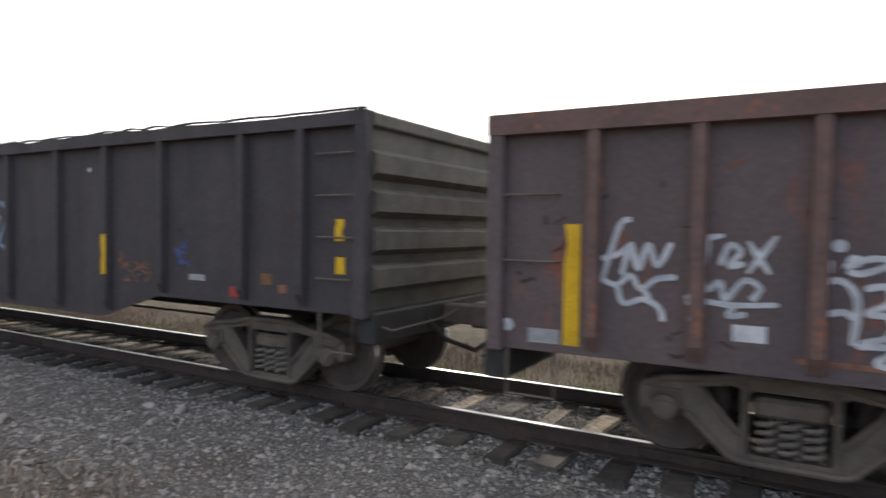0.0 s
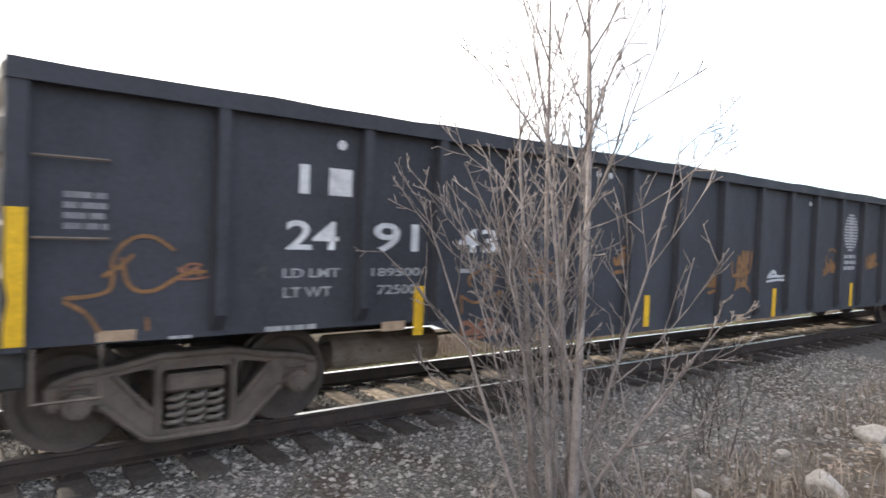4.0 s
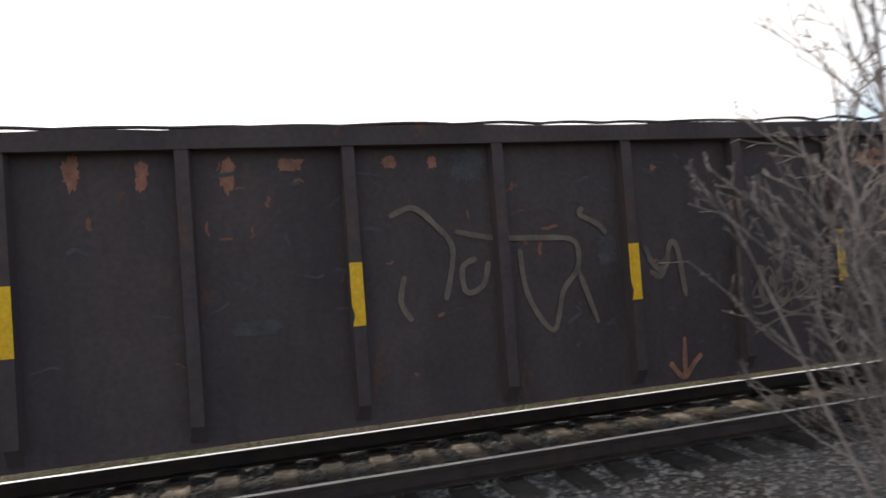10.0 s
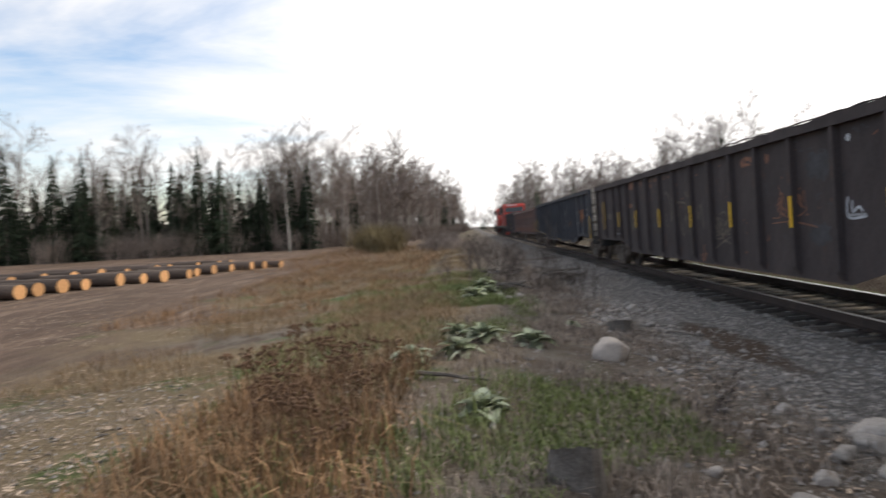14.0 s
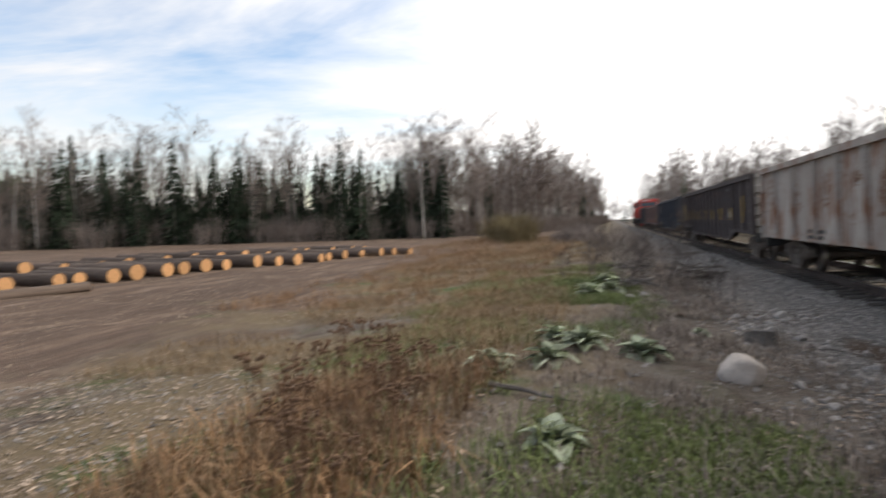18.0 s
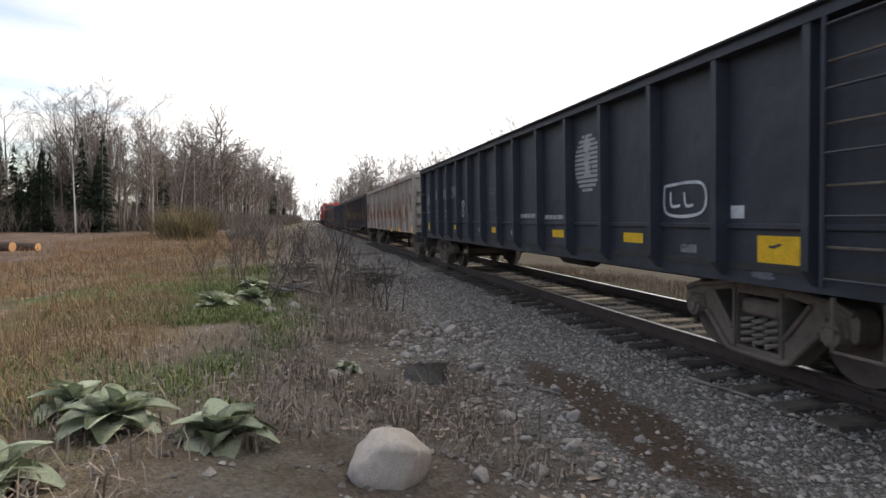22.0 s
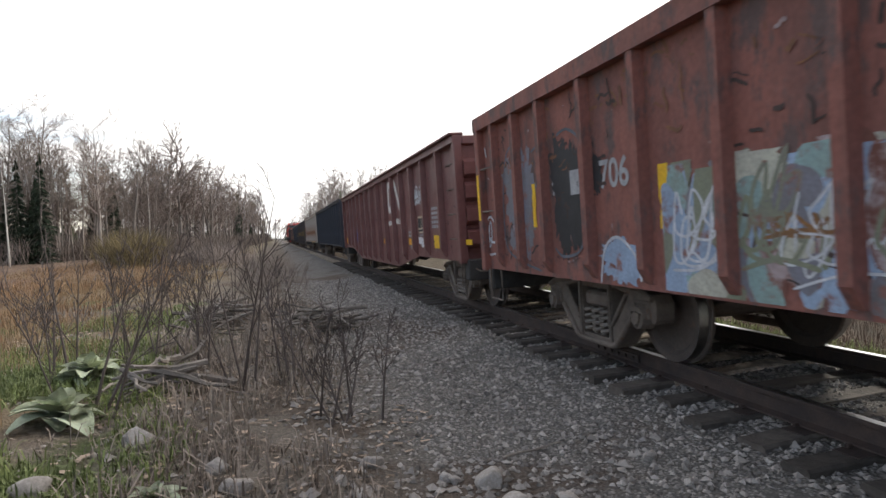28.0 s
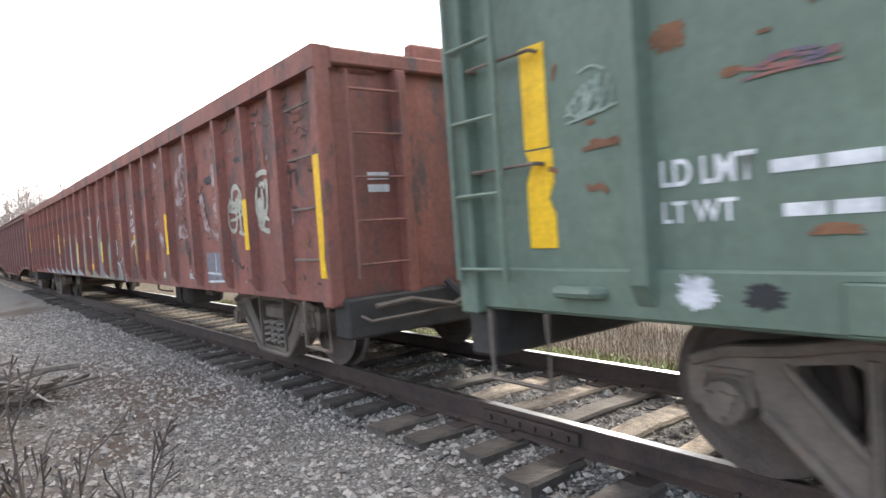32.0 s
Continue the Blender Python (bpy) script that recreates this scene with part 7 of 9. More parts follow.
scrawl(WA, 9.43, 9.59, 1.37, 2.13, 2, 0.04, M_LBLUE, 4)
plate(WA, 13.69, 13.95, 1.2, 1.27, M_GREY)
plate(WA, 14.85, 15.0, 1.21, 1.33, M_OCHRE)
plate(WA, 15.11, 15.22, 1.13, 1.22, M_FADED)
spot(WA, 11.71, 2.55, 0.03, M_WHITE)
# oxide-red wagon
strip(WB, 0.73, 0.9, 1.89, 0.14, M_YELLOW)
spot(WB, 0.17, 1.03, 0.055, M_WHITE)
plate(WB, 0.36, 0.63, 0.9, 1.02, M_GREY)
plate(WB, 1.93, 2.15, 1.06, 1.18, M_WHITE)
paint(WB, [[(0.98, 1.45), (1.05, 1.7), (1.12, 1.9), (1.2, 1.93)], [(0.97, 1.62), (1.1, 1.66), (1.22, 1.75)], [(1.13, 1.5), (1.2, 1.72), (1.26, 1.55), (1.33, 1.74), (1.4, 1.58), (1.5, 1.76)], [(0.97, 1.46), (1.1, 1.42), (1.2, 1.5), (1.28, 1.4), (1.4, 1.48), (1.54, 1.5)], [(1.1, 1.42), (1.15, 1.28), (1.3, 1.32), (1.42, 1.26), (1.45, 1.16)], [(1.3, 1.4), (1.36, 1.3)]], 0.045, M_SPRAY)
paint(WB, [[(1.66, 1.78), (1.86, 1.82)], [(1.76, 1.8), (1.72, 1.55)], [(1.84, 1.6), (1.9, 1.75), (1.97, 1.7), (1.9, 1.6), (2.0, 1.62)], [(2.02, 1.78), (2.16, 1.55)], [(2.2, 1.82), (2.02, 1.55)], [(1.62, 1.3), (1.7, 1.5), (1.76, 1.42), (1.84, 1.48), (1.88, 1.36), (2.0, 1.5), (2.1, 1.45), (2.05, 1.36)], [(1.6, 1.36), (1.9, 1.32), (2.22, 1.34)], [(1.68, 1.3), (1.64, 1.18)], [(1.95, 1.32), (1.9, 1.24), (2.02, 1.26)]], 0.042, M_SPRAY)
paint(WB, [[(2.48, 1.1), (2.44, 1.3), (2.5, 1.5), (2.6, 1.52), (2.68, 1.4), (2.66, 1.1)], [(2.46, 1.28), (2.6, 1.32), (2.66, 1.28)], [(2.6, 1.62), (2.75, 1.68), (2.88, 1.66), (2.7, 1.58), (2.62, 1.6)], [(2.72, 1.48), (2.84, 1.5), (2.86, 1.4), (2.74, 1.32), (2.86, 1.3), (2.86, 1.18), (2.7, 1.12)], [(2.94, 1.14), (2.92, 1.45), (2.98, 1.66), (3.08, 1.64), (3.08, 1.5), (2.98, 1.42), (3.1, 1.38), (3.13, 1.22), (3.02, 1.14), (2.92, 1.18)], [(2.68, 1.1), (2.9, 1.1), (2.8, 1.0), (2.9, 0.96), (2.93, 0.86)]], 0.045, M_SPRAY)
plate(WB, 2.34, 3.12, 0.94, 0.98, M_FADED)
spot(WB, 2.57, 1.76, 0.045, M_SPRAY)
spot(WB, 2.51, 1.62, 0.045, M_SPRAY)
spot(WB, 2.66, 1.66, 0.045, M_SPRAY)
strip(WB, 4.37, 0.89, 1.35, 0.13, M_YELLOW)
strip(WB, 6.92, 0.87, 1.36, 0.13, M_YELLOW)
spot(WB, 4.96, 0.96, 0.055, M_WHITE)
spot(WB, 8.5, 0.92, 0.055, M_WHITE)
spot(WB, 8.64, 0.92, 0.05, M_TAN)
paint(WB, [[(3.38, 1.66), (3.48, 1.85), (3.55, 2.05), (3.6, 2.04), (3.52, 1.85), (3.4, 1.72)], [(3.36, 1.7), (3.55, 1.72), (3.68, 1.74)], [(3.74, 1.82), (3.66, 1.84), (3.64, 1.72), (3.74, 1.7), (3.78, 1.82), (3.8, 1.7)], [(3.9, 1.9), (3.88, 1.7)], [(3.98, 2.04), (3.95, 1.72), (4.05, 2.0), (4.04, 1.75), (4.1, 1.95)], [(4.18, 2.04), (4.0, 1.85), (4.14, 1.82), (4.02, 1.62)], [(3.44, 1.66), (3.46, 1.56), (3.52, 1.6)]], 0.045, M_SPRAY)
paint(WB, [[(3.4, 1.12), (3.34, 1.3), (3.42, 1.5), (3.52, 1.48), (3.54, 1.3), (3.5, 1.14)], [(3.36, 1.26), (3.54, 1.26)], [(3.6, 1.3), (3.74, 1.34), (3.7, 1.22), (3.56, 1.18), (3.72, 1.1), (3.84, 1.16)], [(3.62, 1.42), (3.76, 1.5), (3.88, 1.42), (3.8, 1.26), (3.9, 1.12)], [(3.92, 1.34), (4.02, 1.38), (4.0, 1.26), (3.9, 1.22), (4.0, 1.12)], [(4.06, 1.38), (4.15, 1.36), (4.12, 1.26), (4.04, 1.24), (4.16, 1.2), (4.14, 1.1), (4.02, 1.1)]], 0.045, M_SPRAY)
paint(WB, [[(3.47, 1.02), (3.72, 1.07), (4.01, 1.01)]], 0.035, M_SPRAY)
plate(WB, 3.39, 4.11, 0.94, 0.99, M_FADED)
scrawl(WB, 4.37, 5.02, 1.44, 1.96, 4, 0.03, M_SPRAY, 9)
paint(WB, [[(4.5, 1.21), (4.61, 1.35), (4.71, 1.28), (4.82, 1.38), (4.91, 1.26), (5.0, 1.21)]], 0.035, M_SPRAY)
paint(WB, [[(5.62, 1.69), (5.51, 1.62), (5.46, 1.98), (5.54, 2.22), (5.75, 2.37), (5.97, 2.3), (6.04, 2.1), (5.97, 1.84), (5.83, 1.7), (5.69, 1.72), (5.64, 1.89)], [(5.6, 1.99), (5.74, 2.14), (5.8, 2.0)], [(5.64, 2.05), (5.78, 2.06)], [(5.58, 1.89), (5.83, 1.91)], [(5.5, 1.48), (5.69, 1.55), (5.88, 1.56)]], 0.045, M_SPRAY)
scrawl(WB, 5.36, 6.05, 0.82, 1.18, 4, 0.03, M_SPRAY, 10)
scrawl(WB, 5.36, 5.98, 1.28, 1.45, 3, 0.02, M_OCHRE, 11)
paint(WB, [[(6.33, 1.68), (6.37, 2.01), (6.49, 2.22), (6.66, 2.31), (6.75, 2.21), (6.62, 2.08), (6.77, 2.04), (6.75, 1.92), (6.55, 1.76)], [(6.46, 2.02), (6.62, 2.08)], [(6.57, 1.48), (6.72, 1.5), (6.87, 1.47)]], 0.042, M_SPRAY)
paint(WB, [[(7.29, 1.7), (7.36, 2.05), (7.46, 2.26), (7.63, 2.33), (7.7, 2.26), (7.57, 2.11), (7.8, 2.23), (7.87, 2.15), (7.7, 1.96), (7.53, 1.87)], [(7.36, 1.64), (7.42, 1.92), (7.59, 1.94), (7.72, 1.87), (7.59, 1.79), (7.63, 1.7), (7.48, 1.64), (7.36, 1.65)], [(7.2, 1.43), (7.38, 1.46), (7.57, 1.44)]], 0.045, M_SPRAY)
paint(WB, [[(6.27, 1.13), (6.41, 1.26), (6.72, 1.22), (6.9, 1.18), (6.63, 1.11), (6.36, 1.11)], [(6.41, 1.04), (6.54, 0.84), (6.76, 0.89)], [(6.46, 1.66), (6.64, 1.7), (6.9, 1.48), (6.85, 1.33), (6.54, 1.33), (6.41, 1.48)], [(7.25, 1.0), (7.42, 0.9), (7.68, 0.92), (7.85, 1.1)], [(7.33, 1.27), (7.46, 1.35), (7.53, 1.22), (7.4, 1.2)], [(7.61, 1.29), (7.7, 1.36), (7.76, 1.25), (7.63, 1.23)]], 0.03, M_BLACK)
paint(WB, [[(8.19, 1.63), (8.22, 1.44), (8.37, 1.29), (8.56, 1.27), (8.72, 1.44), (8.79, 1.69)], [(8.41, 1.63), (8.46, 1.53), (8.45, 1.29)], [(8.37, 1.27), (8.36, 1.12), (8.46, 1.01), (8.56, 1.08), (8.58, 1.27)], [(8.33, 1.88), (8.34, 1.66)], [(8.55, 1.93), (8.54, 1.63)]], 0.045, M_SPRAY)
paint(WB, [[(9.11, 1.46), (9.13, 1.27), (9.29, 1.11), (9.49, 1.07), (9.67, 1.19), (9.74, 1.36)], [(9.41, 1.45), (9.43, 1.32), (9.41, 1.09)], [(9.31, 1.07), (9.33, 0.9), (9.44, 0.84), (9.51, 0.92), (9.53, 1.06)]], 0.045, M_SPRAY)
paint(WB, [[(9.18, 2.29), (9.65, 2.28)], [(9.18, 2.12), (9.65, 2.12)], [(9.18, 2.29), (9.19, 2.12)], [(9.64, 2.28), (9.64, 2.12)]], 0.02, M_TAN, 'stencil_frame')
strip(WB, 10.54, 0.87, 1.36, 0.13, M_YELLOW)
strip(WB, 14.24, 0.89, 1.38, 0.12, M_YELLOW)
paint(WB, [[(9.95, 2.02), (10.08, 2.06), (10.26, 1.96), (10.41, 2.0), (10.46, 2.12), (10.36, 2.15), (10.24, 2.06), (10.19, 1.94), (10.0, 1.94), (9.95, 1.84)], [(9.93, 1.84), (10.26, 1.93), (10.59, 1.88)], [(10.04, 1.8), (10.14, 1.7), (10.39, 1.84), (10.4, 1.64)], [(10.37, 1.56), (10.34, 0.82)]], 0.035, M_SPRAY)
scrawl(WB, 9.94, 10.53, 1.2, 1.66, 4, 0.03, M_SPRAY, 12)
paint(WB, [[(10.81, 1.12), (10.85, 1.39), (10.95, 1.6), (11.04, 1.57), (11.01, 1.26)], [(10.84, 1.34), (11.01, 1.36)], [(11.04, 1.22), (11.07, 1.49), (11.15, 1.5), (11.16, 1.27), (11.21, 1.44), (11.29, 1.46), (11.29, 1.25)], [(11.53, 1.37), (11.45, 1.45), (11.32, 1.33), (11.34, 1.21), (11.5, 1.23)]], 0.045, M_SPRAY)
paint(WB, [[(11.46, 0.99), (11.55, 1.46), (11.67, 1.41), (11.69, 1.2), (11.77, 1.43)], [(11.79, 1.28), (11.98, 1.32), (11.96, 1.45), (11.81, 1.43), (11.75, 1.24), (11.85, 1.04), (12.06, 0.95)], [(12.04, 1.56), (12.1, 1.19), (11.91, 0.81)], [(12.34, 1.47), (12.16, 1.14), (12.29, 0.83)]], 0.045, M_SPRAY)
spot(WB, 12.18, 0.92, 0.06, M_WHITE)
scrawl(WB, 12.64, 13.38, 1.1, 1.61, 5, 0.034, M_SPRAY, 13)
paint(WB, [[(12.64, 0.81), (12.79, 0.94), (13.02, 0.92), (13.19, 0.8)], [(12.8, 1.57), (12.98, 1.63), (13.16, 1.59)]], 0.035, M_SPRAY)
scrawl(WB, 13.64, 14.35, 1.76, 2.19, 4, 0.03, M_SPRAY, 14)
paint(WB, [[(13.66, 1.58), (13.85, 1.67), (14.09, 1.7), (14.28, 1.64)]], 0.035, M_SPRAY)
scrawl(WB, 13.58, 14.42, 1.0, 1.46, 4, 0.03, M_SPRAY, 15)
scrawl(WB, 14.52, 15.2, 1.78, 2.23, 4, 0.03, M_SPRAY, 16)
paint(WB, [[(14.9, 1.59), (14.8, 1.4), (14.9, 1.16), (15.11, 1.18), (15.18, 1.44), (15.03, 1.62), (14.82, 1.59)], [(14.62, 1.52), (14.55, 1.34), (14.7, 1.26), (14.78, 1.12)], [(14.5, 1.13), (14.88, 1.05), (15.32, 1.08), (15.09, 0.92)], [(14.58, 0.94), (14.63, 1.08)], [(14.67, 2.27), (14.74, 2.43), (15.22, 2.49)]], 0.04, M_SPRAY)
paint(WB, [[(15.46, 1.97), (15.51, 2.15), (15.69, 2.23)], [(15.88, 2.25), (16.12, 2.18), (16.19, 2.01), (16.07, 1.89), (15.88, 1.92)], [(15.54, 2.01), (15.64, 1.92), (15.75, 1.99), (15.7, 2.08)], [(15.59, 1.87), (15.59, 1.73), (15.49, 1.53), (15.52, 1.25), (15.58, 1.03)], [(15.94, 1.89), (15.94, 1.75), (16.01, 1.58), (15.87, 1.29), (15.88, 1.09)], [(15.65, 1.56), (15.76, 1.44), (15.89, 1.55)], [(15.76, 1.44), (15.68, 1.15)]], 0.035, M_SPRAY)
paint(WB, [[(16.32, 0.99), (16.26, 1.1), (16.28, 1.44), (16.34, 1.59), (16.41, 1.54), (16.41, 1.29), (16.4, 1.0)], [(16.34, 1.31), (16.42, 1.36)], [(16.45, 1.09), (16.49, 1.32), (16.61, 1.61), (16.71, 1.57), (16.64, 1.36), (16.81, 1.33), (16.77, 1.16), (16.6, 1.01), (16.5, 0.97)], [(16.5, 1.28), (16.67, 1.36)], [(16.85, 1.41), (16.9, 1.23), (17.0, 1.01)], [(16.99, 1.53), (16.85, 1.23), (16.81, 1.02)]], 0.05, M_SPRAY)
paint(WB, [[(17.26, 0.97), (17.23, 1.18), (17.32, 1.42), (17.44, 1.44), (17.48, 1.29), (17.4, 0.86)], [(17.28, 1.18), (17.42, 1.21)], [(17.5, 1.38), (17.48, 0.94)], [(17.5, 1.33), (17.68, 1.39), (17.6, 1.2), (17.7, 1.07), (17.46, 0.94)], [(17.8, 1.24), (17.82, 1.45), (17.9, 1.45), (17.88, 1.24)], [(17.76, 0.98), (17.92, 1.1), (17.9, 0.93)]], 0.045, M_SPRAY)
strip(WB, 17.87, 0.88, 1.36, 0.12, M_YELLOW)
strip(WB, 20.51, 0.87, 1.83, 0.1, M_YELLOW, True)
paint(WB, [[(17.7, 2.42), (17.29, 2.41), (16.79, 2.36), (16.66, 2.23), (16.64, 1.98), (16.66, 1.67), (16.78, 1.52), (17.29, 1.51), (17.88, 1.5)]], 0.27, M_RUSTBAND, 'logo_band')
paint(WB, [[(18.03, 1.49), (18.03, 1.84), (18.03, 2.18), (18.16, 2.43), (18.36, 2.33), (19.09, 1.55), (19.29, 1.54), (19.43, 1.66), (19.45, 2.0), (19.44, 2.57)]], 0.21, M_RUSTBAND, 'logo_band')
scrawl(WB, 18.22, 18.89, 1.24, 1.53, 3, 0.02, M_OCHRE, 17)
plate(WB, 18.17, 18.81, 0.98, 1.11, M_RED)
plate(WB, 19.24, 19.42, 1.0, 1.09, M_WHITE)
plate(WB, 19.87, 20.35, 1.41, 1.71, M_BLACK)
bars(WB, 19.9, 20.21, 1.51, 1.86, 5, M_GREY)
spot(WB, 19.92, 1.0, 0.055, M_WHITE)
spot(WB, 20.31, 0.97, 0.055, M_WHITE)
blob(WB, 19.99, 20.25, 0.9, 1.31, M_TAN, 18)
# black wagon
strip(WC_, 0.07, 0.98, 1.9, 0.12, M_YELLOW, True)
strip(WC_, 20.32, 0.9, 1.8, 0.1, M_YELLOW, True)
lettering(WC_, 1.98, 2.48, 1.64, 1.89, '24', M_WHITE)
lettering(WC_, 2.84, 3.35, 1.63, 1.9, '91', M_WHITE)
lettering(WC_, 3.84, 4.39, 1.63, 1.88, '43', M_WHITE)
plate(WC_, 2.09, 2.18, 2.12, 2.37, M_WHITE, 'emblem')
plate(WC_, 2.37, 2.6, 2.12, 2.36, M_WHITE, 'emblem')
lettering(WC_, 1.96, 2.5, 1.4, 1.48, 'LD LMT', M_GREY)
lettering(WC_, 1.97, 2.42, 1.23, 1.32, 'LT WT', M_GREY)
lettering(WC_, 2.83, 3.38, 1.4, 1.48, '189500', M_GREY)
lettering(WC_, 2.9, 3.34, 1.23, 1.32, '72500', M_GREY)
bars(WC_, 3.88, 4.07, 1.41, 1.48, 1, M_GREY)
bars(WC_, 0.35, 0.64, 1.75, 2.04, 4, M_PALE)
paint(WC_, [[(4.79, 1.88), (5.05, 1.89)], [(4.8, 1.64), (5.06, 1.65)], [(4.79, 1.88), (4.8, 1.64)], [(5.05, 1.89), (5.06, 1.65)], [(4.87, 1.8), (4.97, 1.72)]], 0.02, M_PALE, 'stencil_frame')
strip(WC_, 3.38, 0.82, 1.3, 0.12, M_YELLOW)
strip(WC_, 7.13, 0.67, 1.09, 0.12, M_YELLOW)
strip(WC_, 10.71, 0.62, 1.09, 0.12, M_YELLOW)
strip(WC_, 13.91, 0.66, 1.12, 0.12, M_YELLOW)
paint(WC_, [[(0.36, 1.26), (0.5, 1.17), (0.59, 1.03)], [(0.36, 1.28), (0.64, 1.33), (0.67, 1.57), (0.78, 1.7), (0.93, 1.72), (1.09, 1.62)], [(0.72, 1.57), (0.78, 1.36), (0.94, 1.32), (1.16, 1.44), (1.33, 1.46)], [(0.6, 1.43), (0.72, 1.51), (0.8, 1.59)], [(0.9, 1.13), (0.91, 1.02)]], 0.03, M_OCHRE)
scrawl(WC_, 1.1, 1.35, 1.39, 1.52, 3, 0.02, M_FADED, 19)
paint(WC_, [[(4.04, 1.28), (4.01, 1.37), (4.19, 1.46), (4.29, 1.49), (4.37, 1.36), (4.27, 1.27), (4.17, 1.32)], [(3.9, 1.19), (4.1, 1.11), (4.35, 1.17), (4.46, 1.21), (4.36, 1.02)], [(3.9, 1.19), (3.93, 1.0)]], 0.03, M_OCHRE)
scrawl(WC_, 3.9, 4.5, 0.71, 0.98, 3, 0.03, M_FADED, 20)
scrawl(WC_, 4.86, 5.36, 1.29, 1.55, 3, 0.025, M_OCHRE, 21)
scrawl(WC_, 6.4, 6.83, 1.38, 1.72, 4, 0.05, M_OCHRE, 22)
scrawl(WC_, 8.62, 9.06, 1.04, 1.34, 4, 0.05, M_OCHRE, 23)
scrawl(WC_, 12.57, 13.22, 1.27, 1.77, 4, 0.05, M_OCHRE, 24)
scrawl(WC_, 17.39, 17.96, 1.39, 1.96, 4, 0.05, M_OCHRE, 25)
scrawl(WC_, 9.38, 9.87, 1.01, 1.73, 4, 0.05, M_OCHRE, 26)
scrawl(WC_, 14.67, 15.22, 1.35, 1.85, 4, 0.05, M_OCHRE, 27)
plate(WC_, 0.57, 0.83, 0.96, 1.04, M_TAN)
plate(WC_, 2.96, 3.22, 0.88, 0.97, M_TAN)
plate(WC_, 5.01, 5.26, 0.63, 0.72, M_TAN)
plate(WC_, 9.5, 9.71, 0.61, 0.71, M_TAN)
bars(WC_, 1.82, 2.31, 0.94, 1.01, 1, M_GREY)
bars(WC_, 1.06, 1.23, 0.94, 0.98, 1, M_GREY)
# four white discs stand in for sky shining through holes under the rim
spot(WC_, 2.49, 2.57, 0.045, M_WHITE)
spot(WC_, 6.03, 2.61, 0.04, M_WHITE)
spot(WC_, 6.26, 2.61, 0.04, M_WHITE)
spot(WC_, 11.92, 2.57, 0.04, M_WHITE)
spot(WC_, 4.87, 1.1, 0.04, M_GREY)
oval_emblem(WC_, 13.45, 14.1, 1.74, 2.48)
bars(WC_, 13.51, 14.09, 1.36, 1.7, 3, M_GREY)
scrawl(WC_, 10.41, 11.16, 1.18, 1.4, 2, 0.04, M_SPRAY, 28)
blob(WC_, 17.68, 18.1, 1.55, 2.11, M_ORANGEP, 29)
blob(WC_, 18.13, 18.59, 1.71, 2.1, M_ORANGEP, 30)
paint(WC_, [[(17.75, 1.74), (17.89, 1.91), (18.0, 1.74), (18.06, 1.89)], [(17.81, 1.86), (17.89, 1.97), (17.99, 1.89)], [(17.89, 1.81), (17.9, 1.61)]], 0.03, M_BLACK)
scrawl(WC_, 18.15, 18.56, 1.76, 2.06, 3, 0.025, M_BLACK, 31)
plate(WC_, 16.78, 17.16, 1.51, 1.56, M_PALE)
plate(WC_, 16.78, 17.11, 1.46, 1.49, M_PALE)
plate(WC_, 18.98, 19.29, 2.05, 2.12, M_PALE)
plate(WC_, 17.87, 18.09, 1.21, 1.27, M_PALE)
bars(WC_, 17.55, 18.04, 1.05, 1.13, 1, M_GREY)
bars(WC_, 18.98, 19.29, 1.81, 1.94, 2, M_GREY)
bars(WC_, 16.86, 17.1, 1.89, 2.05, 3, M_PALE)
part("air_reservoir", tube(bmesh.new(), [(2.95, 0.4, 0.5), (4.35, 0.4, 0.5)], 0.19, 16), mat("dusty_tan_tank", (0.40, 0.33, 0.27), (0.24, 0.19, 0.15), rust=(0.2, 0.12, 0.08), rust_amount=0.3, rough=0.7, scale=4), WC_, "dusty tan brake air tank")
# brown-black wagon
strip(WD, 3.68, 1.36, 1.83, 0.1, M_YELLOW, True)
strip(WD, 5.78, 1.36, 1.83, 0.1, M_YELLOW, True)
strip(WD, 8.07, 1.36, 1.83, 0.1, M_YELLOW, True)
strip(WD, 10.40, 1.36, 1.83, 0.1, M_YELLOW, True)
strip(WD, 12.56, 1.36, 1.83, 0.1, M_YELLOW, True)
strip(WD, 14.80, 1.36, 1.83, 0.1, M_YELLOW, True)
strip(WD, 17.10, 1.36, 1.83, 0.1, M_YELLOW, True)
strip(WD, 1.42, 1.28, 2.24, 0.1, M_YELLOW, True)
strip(WD, 19.4, 1.28, 2.2, 0.1, M_YELLOW, True)
paint(WD, [[(8.45, 1.7), (8.41, 1.5), (8.49, 1.35)], [(8.36, 2.16), (8.55, 2.22), (8.72, 2.08), (8.85, 1.88), (8.77, 1.49)], [(8.88, 2.02), (9.21, 1.95), (9.56, 1.93), (9.89, 1.89), (9.92, 1.67), (9.77, 1.48), (9.66, 1.17), (9.46, 1.46), (9.41, 1.85)], [(9.92, 1.65), (10.07, 1.19)], [(9.04, 1.8), (8.92, 1.73), (8.94, 1.54), (9.08, 1.58), (9.14, 1.77)], [(10.0, 2.16), (9.97, 2.1), (10.12, 2.02), (10.2, 1.93)]], 0.045, M_OCHRE2)
paint(WD, [[(10.56, 1.8), (10.63, 1.64), (10.74, 1.6), (10.81, 1.81), (10.88, 1.75), (10.93, 1.34)], [(10.59, 1.58), (10.7, 1.54), (10.75, 1.69)]], 0.05, M_OCHRE2)
paint(WD, [[(11.69, 1.53), (11.75, 1.51), (11.71, 1.34), (11.76, 1.2)]], 0.06, M_OCHRE2)
